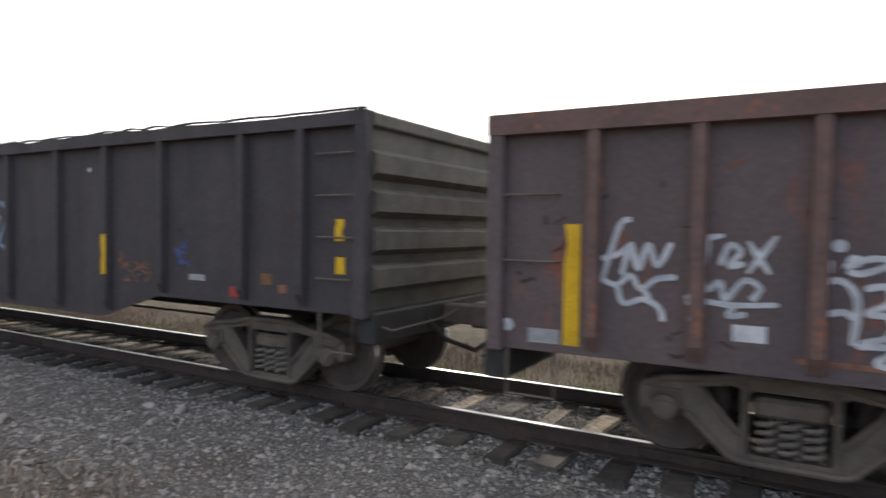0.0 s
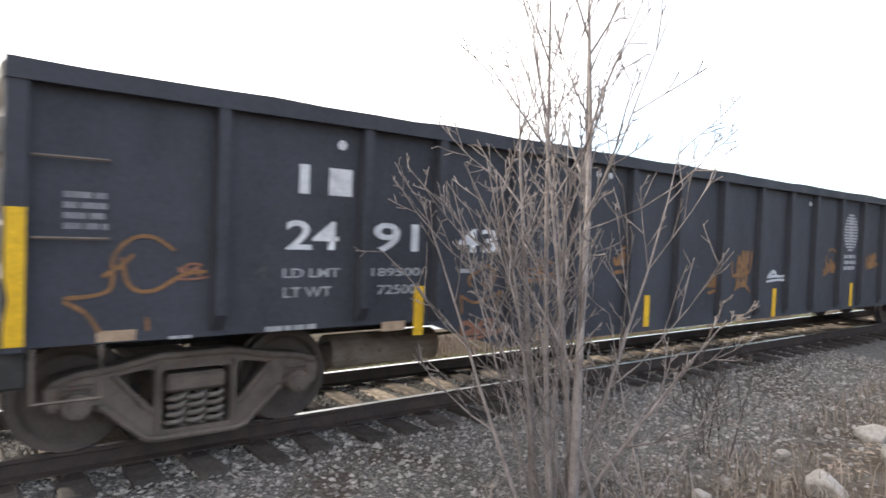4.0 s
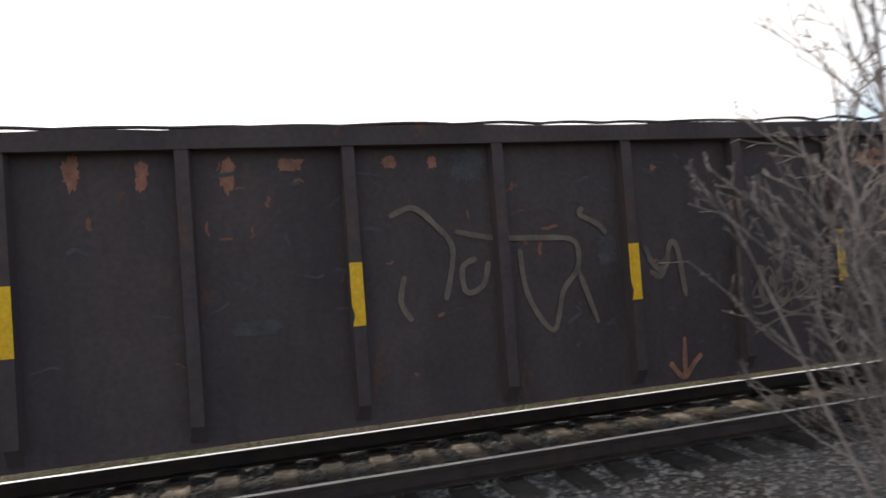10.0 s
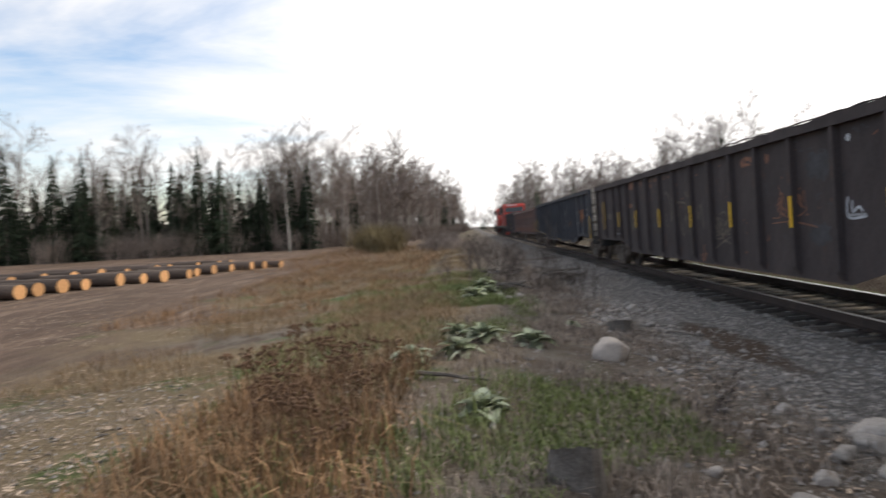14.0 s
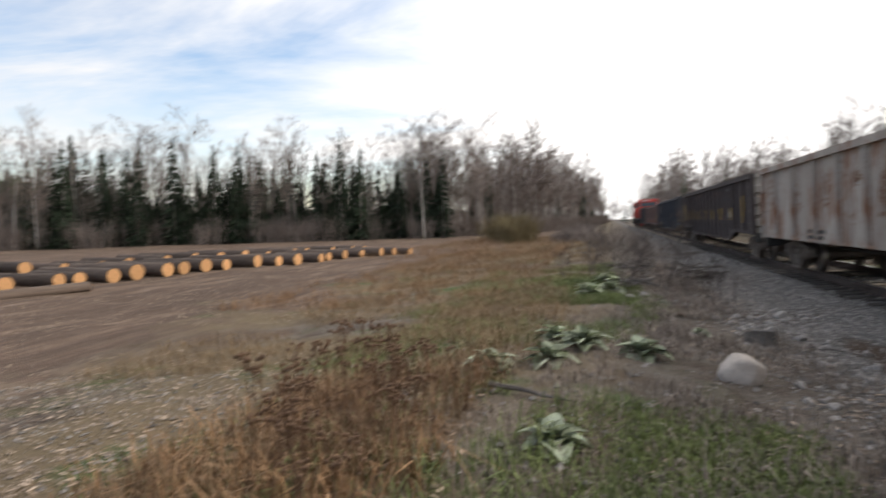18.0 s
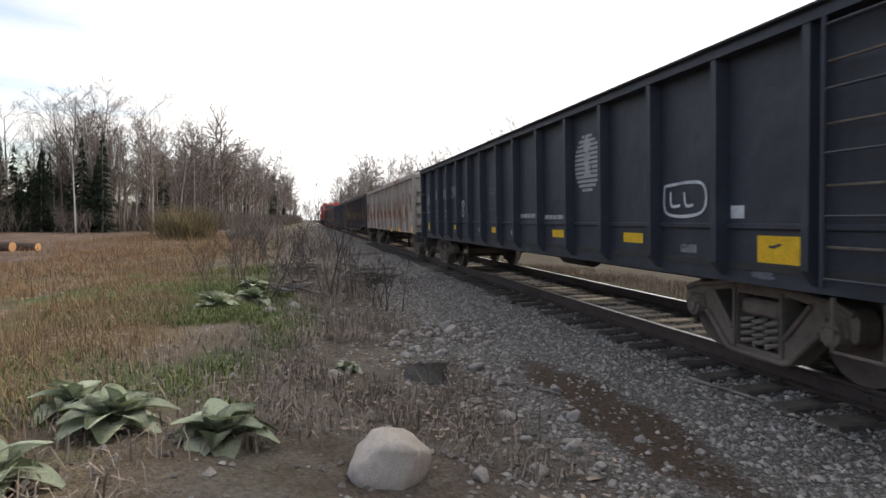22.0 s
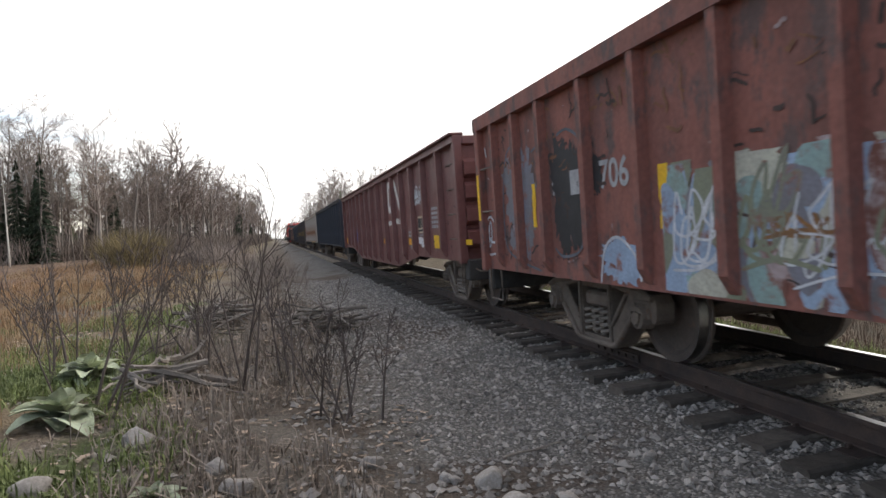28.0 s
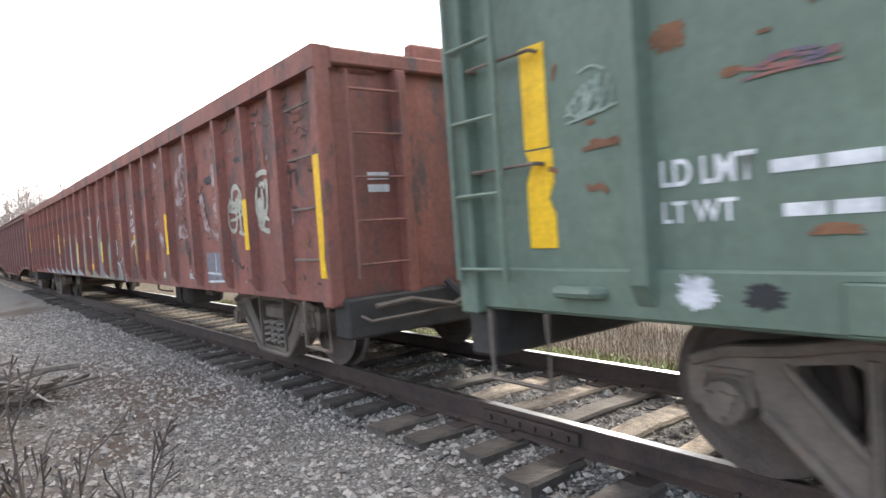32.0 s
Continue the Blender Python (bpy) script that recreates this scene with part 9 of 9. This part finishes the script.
paint(WH, [[(13.2, 1.2), (13.18, 1.06), (13.26, 1.0), (13.3, 1.1)], [(13.31, 1.31), (13.26, 1.27), (13.3, 1.23), (13.36, 1.26), (13.31, 1.31)], [(13.28, 1.2), (13.27, 1.1), (13.36, 1.1), (13.38, 1.2)], [(13.43, 1.02), (13.45, 1.17), (13.5, 1.2), (13.55, 1.05)], [(13.56, 1.24), (13.53, 1.15), (13.43, 1.14)], [(13.07, 1.11), (13.09, 1.03)], [(13.03, 1.08), (13.12, 1.06)], [(13.47, 1.32), (13.55, 1.3)]], 0.02, M_SPRAY)
paint(WH, [[(13.4, 0.99), (13.32, 0.94), (13.34, 0.77), (13.38, 0.76)], [(13.48, 1.36), (13.52, 1.29)]], 0.03, M_SPRAY)
paint(WH, [[(14.8, 1.1), (14.83, 1.14), (15.0, 1.16), (15.17, 1.13)], [(14.8, 1.15), (14.92, 1.28), (14.99, 1.48)], [(14.9, 1.22), (15.09, 1.28), (15.18, 1.28)], [(14.9, 1.19), (15.04, 1.17)]], 0.045, M_ORANGEP)
blob(WH, 14.88, 15.19, 1.5, 1.87, M_DARKBLUE, 112)
blob(WH, 12.12, 12.65, 1.73, 2.07, M_DARKBLUE, 113)
blob(WH, 12.21, 12.37, 2.2, 2.42, M_DARKBLUE, 114)
paint(WH, [[(16.59, 1.37), (16.58, 1.69), (16.61, 2.04), (16.77, 2.27), (16.95, 2.33), (17.14, 2.19), (17.17, 1.98), (17.3, 1.73)]], 0.16, M_PEEL, 'peeling_paint')
paint(WH, [[(18.06, 2.38), (18.07, 2.21), (18.01, 2.05), (18.04, 1.84), (18.01, 1.62), (18.05, 1.44)]], 0.2, M_PEEL, 'peeling_paint')
paint(WH, [[(17.51, 1.86), (17.6, 1.59), (17.72, 1.43), (18.02, 1.37)]], 0.13, M_PEEL, 'peeling_paint')
paint(WH, [[(15.15, 2.53), (15.13, 2.08), (15.23, 1.37)], [(15.6, 2.43), (15.97, 2.21)], [(15.18, 1.42), (15.83, 1.4)]], 0.09, M_PEEL, 'peeling_paint')
blob(WH, 14.73, 15.18, 1.59, 1.9, M_DARKBLUE, 115)
strip(WH, 16.3, 1.19, 1.71, 0.11, M_YELLOW, True)
strip(WH, 17.08, 1.35, 1.77, 0.13, M_YELLOW)
scrawl(WH, 14.87, 15.38, 1.54, 1.95, 4, 0.03, M_DARKBLUE, 131)
flakes(WH, 150, 15.2, 16.4, 1.26, 1.5, M_PEEL, 132, 0.2)
flakes(WH, 120, 16.6, 16.85, 1.4, 2.3, M_PEEL, 133, 0.16)
flakes(WH, 90, 15.3, 15.6, 1.4, 2.45, M_PEEL, 134, 0.16)
strip(WH, 19.05, 1.21, 1.69, 0.1, M_YELLOW, True)
plate(WH, 16.84, 17.12, 0.88, 0.95, M_GREY)
plate(WH, 17.55, 18.18, 0.87, 1.19, M_DULL)
paint(WH, [[(17.55, 0.96), (18.17, 0.95)], [(17.87, 1.18), (17.86, 0.96)], [(17.56, 0.86), (18.17, 0.88)]], 0.025, M_SPRAY)
spot(WH, 15.71, 0.9, 0.05, M_CREAM2)
paint(WH, [[(16.82, 1.36), (16.83, 1.2), (16.9, 1.2), (16.92, 1.34)], [(16.9, 1.2), (16.9, 1.03)], [(16.98, 1.26), (17.06, 1.24), (17.12, 1.14), (17.06, 1.05), (16.97, 1.06), (16.93, 1.15), (16.98, 1.26)], [(17.14, 1.2), (17.2, 1.22), (17.24, 1.12)]], 0.022, M_BLACK)
paint(WH, [[(18.6, 1.66), (18.45, 1.7), (18.36, 1.61), (18.39, 1.45), (18.51, 1.4), (18.59, 1.47), (18.6, 1.66)], [(18.52, 1.63), (18.52, 1.81), (18.65, 1.85), (18.75, 1.73), (18.62, 1.61)], [(18.69, 1.77), (18.69, 1.58), (18.71, 1.38)], [(18.82, 1.69), (18.76, 1.56), (18.89, 1.64), (18.85, 1.5), (18.89, 1.29)], [(18.64, 1.39), (18.78, 1.36)]], 0.045, M_CREAM2)
scrawl(WH, 18.42, 18.81, 1.49, 1.83, 3, 0.03, M_CREAM2, 117)
paint(WH, [[(19.19, 1.79), (19.14, 1.68), (19.17, 1.49), (19.24, 1.4), (19.29, 1.58), (19.29, 1.78)], [(19.32, 1.79), (19.41, 1.82), (19.38, 1.6), (19.27, 1.41), (19.41, 1.37)], [(19.18, 1.9), (19.33, 1.92), (19.44, 1.9)]], 0.05, M_CREAM2)
scrawl(WH, 19.16, 19.42, 1.41, 1.81, 4, 0.04, M_CREAM2, 118)
strip(WH, 20.57, 0.97, 1.92, 0.1, M_YELLOW, True)
blob(WH, 17.66, 17.96, 1.95, 2.04, M_BLACK, 119)
blob(WH, 18.62, 18.83, 2.08, 2.14, M_BLACK, 120)
# brake gear hung under the middle of the floor
bm = boxed(13.73, 14.10, -0.05, 0.50, 0.35, 0.78, bevel=0.05)
box(bm, 14.12, 14.53, -0.05, 0.50, 0.35, 0.78, bevel=0.05)
box(bm, 14.09, 14.13, -0.07, 0.52, 0.34, 0.78)
part("air_reservoir", bm, mat("sooty_tank", (0.075, 0.066, 0.062), (0.045, 0.04, 0.038), rust=(0.11, 0.07, 0.05), rust_amount=0.2, rough=0.85, scale=4), WH, "sooty brake air tank in two halves")
for pts, rad in (([(12.9, -0.1, 0.70), (12.9, -0.1, 0.55), (13.1, -0.1, 0.53), (13.75, -0.1, 0.54)], 0.016), ([(12.95, 0.1, 0.6), (13.8, 0.1, 0.6)], 0.018), ([(14.5, 0.1, 0.62), (15.2, 0.2, 0.56), (16.3, 0.3, 0.6)], 0.02), ([(14.5, 0.3, 0.5), (15.0, 0.25, 0.55), (15.4, 0.15, 0.66)], 0.025), ([(10.2, -0.3, 0.76), (10.3, -0.3, 0.68), (10.62, -0.3, 0.67), (10.7, -0.3, 0.76)], 0.012)):
    part("brake_pipe", tube(bmesh.new(), pts, rad, 6), M_STEEL, WH)
part("brake_lever", boxed(14.85, 15.15, 0.1, 0.16, 0.5, 0.66, bevel=0.01), M_STEEL, WH)
flakes(WH, 420, 0.4, 20.2, 1.75, 2.52, M_RUSTDARK, 141, 0.2)
flakes(WH, 160, 10.0, 20.2, 0.85, 1.6, M_RUSTDARK, 142, 0.12)
flakes(WF, 160, 0.5, 15.5, 0.9, 2.6, M_SCUFF, 143, 0.16)
# green wagon
strip(WI, 0.58, 1.66, 2.17, 0.17, M_YELLOW)
strip(WI, 0.59, 1.16, 1.65, 0.19, M_YELLOW)
lettering(WI, 1.27, 1.67, 1.4, 1.51, 'LD LMT', M_WHITE)
lettering(WI, 1.27, 1.59, 1.25, 1.34, 'LT WT', M_WHITE)
bars(WI, 1.72, 2.08, 1.4, 1.48, 1, M_WHITE)
bars(WI, 1.76, 2.07, 1.24, 1.32, 1, M_WHITE)
blob(WI, 1.33, 1.5, 0.9, 1.04, M_SPRAY, 121, 24)
bars(WI, 0.64, 0.95, 1.01, 1.06, 1, M_PALEBLUE)
blob(WI, 1.25, 1.42, 1.95, 2.06, M_RUSTDARK, 122)
blob(WI, 1.55, 1.63, 1.79, 1.83, M_RUSTDARK, 123)
scrawl(WI, 1.63, 1.97, 1.76, 1.83, 2, 0.012, M_DARKBLUE, 124)
scrawl(WI, 0.78, 1.08, 1.72, 1.98, 4, 0.012, M_PALEGREEN, 125)
scrawl(WI, 1.84, 2.01, 1.19, 1.22, 2, 0.015, M_RUSTDARK, 126)
scrawl(WI, 0.87, 1.11, 1.61, 1.66, 2, 0.02, M_RUSTDARK, 127)
plate(WI, 1.86, 2.06, 0.94, 0.99, M_GREY)
plate(WI, 0.67, 0.93, 0.91, 0.97, M_PALEGREEN)
# shade inside the sill's oval slot, put on as a black patch
blob(WI, 1.61, 1.77, 0.91, 1.02, M_BLACK, 128, 24)


# ---- more iron on single wagons ----
def ladder(g, xa, xb, z0, z1, rungs, material, label="steel side ladder"):
    y = YC - HALF - 0.03
    bm = bmesh.new()
    lad = part("ladder", tube(bm, [(xa, y, z0), (xa, y, z1)], 0.02, 6), material, g, label)
    part("ladder_rail", tube(bmesh.new(), [(xb, y, z0), (xb, y, z1)], 0.02, 6), material, lad)
    for i in range(rungs):
        z = z0 + (z1 - z0) * (i + 0.15) / (rungs - 0.7)
        part("rung", tube(bmesh.new(), [(xa, y, z), (xb, y, z)], 0.012, 6), material, lad)


ladder(WF, 15.5, 16.05, 0.85, 2.7, 5, SK_F)
ladder(WI, 0.05, 0.42, 1.0, 3.1, 6, SK_I)
# ledge along the lower side of the blue-black wagon, sill of the green one
part("side_ledge", boxed(0.14, 15.96, skin_y(WF) - 0.03, skin_y(WF) + 0.01, 1.24, 1.29, bevel=0.008), SK_F, WF)
part("side_sill", boxed(0.12, 17.88, skin_y(WI) - 0.03, skin_y(WI) + 0.01, 0.84, 1.06, bevel=0.01), SK_I, WI)
for i in range(10):
    part("rivet", disc(bmesh.new(), (0.09, 0.95 + 0.17 * i), skin_y(WG) - 0.115, skin_y(WG) - 0.09, 0.018, 8), SK_G, WG)
M_FLAKE = mat("flake_dark", (0.085, 0.058, 0.052), (0.05, 0.038, 0.036), rough=0.85, scale=8, bump=0.05)
M_FLAKE2 = mat("flake_rust", (0.24, 0.11, 0.07), (0.13, 0.07, 0.05), rough=0.85, scale=8, bump=0.05)
flakes(WH, 620, 0.2, 20.3, 0.85, 2.5, M_FLAKE, 5)
flakes(WH, 160, 0.2, 20.3, 0.85, 2.5, M_PEEL, 6, 0.14)
flakes(WB, 260, 0.2, 21.0, 0.9, 2.55, M_FLAKE, 7, 0.18)
flakes(WB, 160, 0.2, 21.0, 0.9, 2.55, M_FLAKE2, 8, 0.2)
flakes(WD, 220, 0.2, 20.5, 0.9, 2.65, M_FLAKE2, 9, 0.12)
flakes(WD, 260, 0.2, 20.5, 0.9, 2.65, M_SCUFF, 10, 0.25)
flakes(WC_, 160, 0.2, 20.2, 0.9, 2.65, M_SCUFF, 11, 0.22)
flakes(WA, 120, 0.2, 16, 1.0, 2.7, M_SCUFF, 12, 0.22)
flakes(WE, 260, 0.2, 15.9, 0.9, 2.65, M_RUSTDARK, 13, 0.2)
flakes(WF, 90, 0.2, 15.9, 0.9, 2.65, M_SCUFF, 14, 0.2)
flakes(WG, 60, 0.2, 16.3, 0.9, 2.5, M_FLAKE, 15, 0.12)
flakes(WI, 120, 0.5, 8, 1.1, 3.0, M_RUSTDARK, 16, 0.14)
# ladder, notices and brake pipe on the red-brown wagon's rear end
xe = 20.65
ladder_end = part("end_ladder", tube(bmesh.new(), [(xe + 0.07, YC - 1.3, 0.95), (xe + 0.07, YC - 1.3, 2.55)], 0.018, 6), SK_H, WH)
part("ladder_rail", tube(bmesh.new(), [(xe + 0.07, YC - 0.82, 0.95), (xe + 0.07, YC - 0.82, 2.55)], 0.018, 6), SK_H, ladder_end)
for i in range(5):
    part("rung", tube(bmesh.new(), [(xe + 0.07, YC - 1.3, 1.05 + 0.34 * i), (xe + 0.07, YC - 0.82, 1.05 + 0.34 * i)], 0.012, 6), SK_H, ladder_end)
for z in (1.62, 1.72):
    part("marking_plate", boxed(xe - 0.055, xe - 0.05, YC - 1.1, YC - 0.9, z, z + 0.06), M_WHITE, WH)
part("brake_pipe", tube(bmesh.new(), [(xe + 0.1, YC - 1.2, 0.72), (xe + 0.16, YC - 0.9, 0.75), (xe + 0.2, YC - 0.5, 0.66), (xe + 0.3, YC - 0.3, 0.78)], 0.022, 6), M_STEEL, WH)
# inside ends and broken boards of the red-brown wagon's rear
for y0, y1, z in ((YC - 1.3, YC - 0.95, 2.72), (YC - 0.6, YC + 1.3, 2.86)):
    part("torn_end_rim", boxed(20.5, 20.62, y0, y1, z - 0.16, z, bevel=0.02), SK_H, WH, "bent and torn end rim")


def hand_brake(g, x, y, z, r, material):
    """A spoked brake wheel and its gear box on the wagon's rear end."""
    bm = bmesh.new()
    tube(bm, [(x + 0.12, y + r * math.cos(2 * math.pi * k / 20), z + r * math.sin(2 * math.pi * k / 20)) for k in range(21)], 0.024, 6)
    w = part("brake_wheel", bm, material, g, "round spoked hand-brake wheel")
    for k in range(5):
        a = 2 * math.pi * k / 5 + 0.3
        part("spoke", tube(bmesh.new(), [(x + 0.10, y, z), (x + 0.12, y + r * math.cos(a), z + r * math.sin(a))], 0.014, 5), material, w)
    part("gear_box", boxed(x - 0.02, x + 0.09, y - 0.13, y + 0.13, z - 0.2, z + 0.15, bevel=0.03), material, w)
    part("brake_chain_rod", tube(bmesh.new(), [(x + 0.05, y + 0.05, z - 0.2), (x + 0.07, y + 0.05, 0.9)], 0.014, 5), material, w)


hand_brake(WH, 20.7, 1.03, 2.26, 0.34, M_DARK)
hand_brake(WF, 16.15, 0.55, 2.16, 0.26, M_DARK)
hand_brake(WG, 16.65, 0.9, 2.05, 0.28, M_DARK)
# end ladder and steps of the blue-black wagon
lad = part("end_ladder", tube(bmesh.new(), [(16.18, YC - 1.38, 0.95), (16.18, YC - 1.38, 2.7)], 0.022, 6), SK_F, WF, "bent steel end ladder")
part("ladder_rail", tube(bmesh.new(), [(16.18, YC - 0.85, 0.95), (16.16, YC - 0.8, 1.9), (16.2, YC - 0.9, 2.7)], 0.022, 6), SK_F, lad)
for i in range(5):
    part("rung", tube(bmesh.new(), [(16.19, YC - 1.38, 1.05 + 0.37 * i), (16.19, YC - 0.84, 1.05 + 0.37 * i)], 0.013, 6), SK_F, lad)
# flange plates along the top of the blue-black and maroon wagons
part("top_flange", boxed(-0.6, 16.0, skin_y(WF) - 0.19, skin_y(WF) + 0.06, 2.795, 2.82, bevel=0.008), SK_F, WF)
part("top_flange", boxed(-0.32, 16.6, skin_y(WG) - 0.17, skin_y(WG) + 0.06, 2.705, 2.74, bevel=0.008), SK_G, WG)
# sill step, slot, lift pad and diamond on the green wagon's sill
part("jacking_pad", boxed(1.95, 2.55, skin_y(WI) - 0.045, skin_y(WI) - 0.028, 0.845, 1.03, bevel=0.012), SK_I, WI)
part("tow_loop", tube(bmesh.new(), [(0.72, skin_y(WI) - 0.03, 0.95), (0.74, skin_y(WI) - 0.09, 0.955), (0.94, skin_y(WI) - 0.09, 0.955), (0.96, skin_y(WI) - 0.03, 0.95)], 0.03, 8), SK_I, WI)

# ---- locomotive ----
M_LOCORED = mat("locomotive_red", (0.50, 0.055, 0.035), (0.38, 0.04, 0.03), rough=0.5, scale=1.2, fine=20, bump=0.03)
M_LOCOBLACK = mat("locomotive_black", (0.035, 0.035, 0.038), (0.022, 0.022, 0.024), rough=0.55, scale=1.2, fine=20, bump=0.03)
M_PANE = mat("dark_cab_glass", (0.02, 0.022, 0.025), rough=0.08, bump=0.0, spec=0.8)


def locomotive(phase, label):
    """A road diesel about its front end, cab towards the wagons."""
    g = tagged(new("locomotive"), label, "locomotive")
    L = 20.0
    lo, hi = YC - 1.5, YC + 1.5
    part("underframe", boxed(0, L, lo, hi, 1.15, 1.5, bevel=0.03), M_LOCOBLACK, g)
    part("fuel_tank", boxed(7.4, 12.6, lo + 0.15, hi - 0.15, 0.35, 1.15, bevel=0.15), M_LOCOBLACK, g)
    hood = prism(bmesh.new(), [(0.9, 1.5), (14.8, 1.5), (14.8, 4.1), (14.5, 4.25), (1.1, 4.25), (0.9, 4.1)], YC - 0.95, YC + 0.95)
    part("long_hood", hood, M_LOCOBLACK, g)
    part("radiator", boxed(1.4, 5.2, YC - 1.35, YC + 1.35, 3.6, 4.5, bevel=0.12), M_LOCOBLACK, g)
    cab = part("cab", prism(bmesh.new(), [(14.8, 1.5), (18.0, 1.5), (18.0, 3.0), (17.7, 4.2), (17.4, 4.5), (15.0, 4.5), (14.8, 4.3)], lo + 0.02, hi - 0.02), M_LOCORED, g, "bright red driver's cab")
    for y in (YC - 1.05, YC - 0.42, YC + 0.2, YC + 0.82):
        bm = bmesh.new()
        q = [bm.verts.new(p) for p in ((17.93, y - 0.2, 3.35), (17.93, y + 0.42, 3.35), (17.78, y + 0.42, 3.98), (17.78, y - 0.2, 3.98))]
        bm.faces.new(q)
        ext = bmesh.ops.extrude_face_region(bm, geom=bm.faces[:])
        bmesh.ops.translate(bm, vec=(0.03, 0, 0.008), verts=[w for w in ext["geom"] if isinstance(w, bmesh.types.BMVert)])
        part("cab_window", bm, M_PANE, cab)
    for x in (15.2, 16.3):
        part("side_window", boxed(x, x + 0.85, lo - 0.005, lo + 0.04, 3.3, 3.95), M_PANE, cab)
    nose = part("nose", prism(bmesh.new(), [(18.0, 1.5), (19.2, 1.5), (19.3, 2.6), (18.9, 3.05), (18.0, 3.15)], YC - 1.05, YC + 1.05), M_LOCORED, g, "short red nose")
    part("nose_stripe", boxed(19.285, 19.315, YC - 0.9, YC + 0.9, 1.75, 1.95), M_WHITE, nose)
    for y in (YC - 0.22, YC + 0.22):
        bm = tube(bmesh.new(), [(17.4, y, 4.3), (17.86, y, 4.3)], 0.1, 10)
        part("headlight", bm, M_WHITE, g)
    part("number_board", boxed(17.5, 17.84, YC - 0.95, YC - 0.45, 4.18, 4.4), M_WHITE, g)
    part("horn", tube(bmesh.new(), [(15.6, YC, 4.55), (16.2, YC, 4.6)], 0.05, 8, 0.1), M_LOCOBLACK, g)
    part("exhaust_stack", boxed(9.0, 9.8, YC - 0.3, YC + 0.3, 4.25, 4.5, bevel=0.03), M_LOCOBLACK, g)
    for y in (lo + 0.06, hi - 0.06):
        for i in range(9):
            part("handrail_post", tube(bmesh.new(), [(0.4 + 1.75 * i, y, 1.5), (0.4 + 1.75 * i, y, 2.5)], 0.02, 5), M_LOCORED, g)
        part("handrail", tube(bmesh.new(), [(0.4, y, 2.5), (14.5, y, 2.5)], 0.02, 5), M_LOCORED, g)
    for k, x in enumerate((0.0, L)):
        part("pilot", boxed(x - 0.06, x + 0.06, lo + 0.1, hi - 0.1, 0.3, 1.2, bevel=0.02), M_LOCORED if k else M_LOCOBLACK, g)
        part("coupler", boxed(x - 0.3 + 0.3 * k, x + 0.3 * k + 0.3, YC - 0.12, YC + 0.12, 0.76, 1.0, bevel=0.03), M_STEEL, g)
    for x in (3.4, L - 3.4):
        truck(g, x - 0.95)
        truck(g, x + 1.25)
    TRAIN.append((g, phase))
    return g


locomotive(-44.6, "red-cabbed black diesel locomotive coupled ahead of the wagons")
locomotive(-65.6, "black diesel locomotive leading the train")


def travel(t):
    """Metres gone by the train."""
    return SPEED * t


def motions():
    for g, phase in TRAIN:
        walk(g, [(t, place(phase - travel(t))) for t in (0, 8, 16, 24, 32)])
    r = 0.43
    step = 0.125
    n = int(32 / step)
    turns = [(i * step, pose(0, 0, 0.43, 0, -math.degrees(travel(i * step) / r), 0)) for i in range(n + 1)]
    for w, dx in WHEELS:
        walk(w, [(t, pose(dx, 0, 0) @ m) for t, m in turns])


motions()
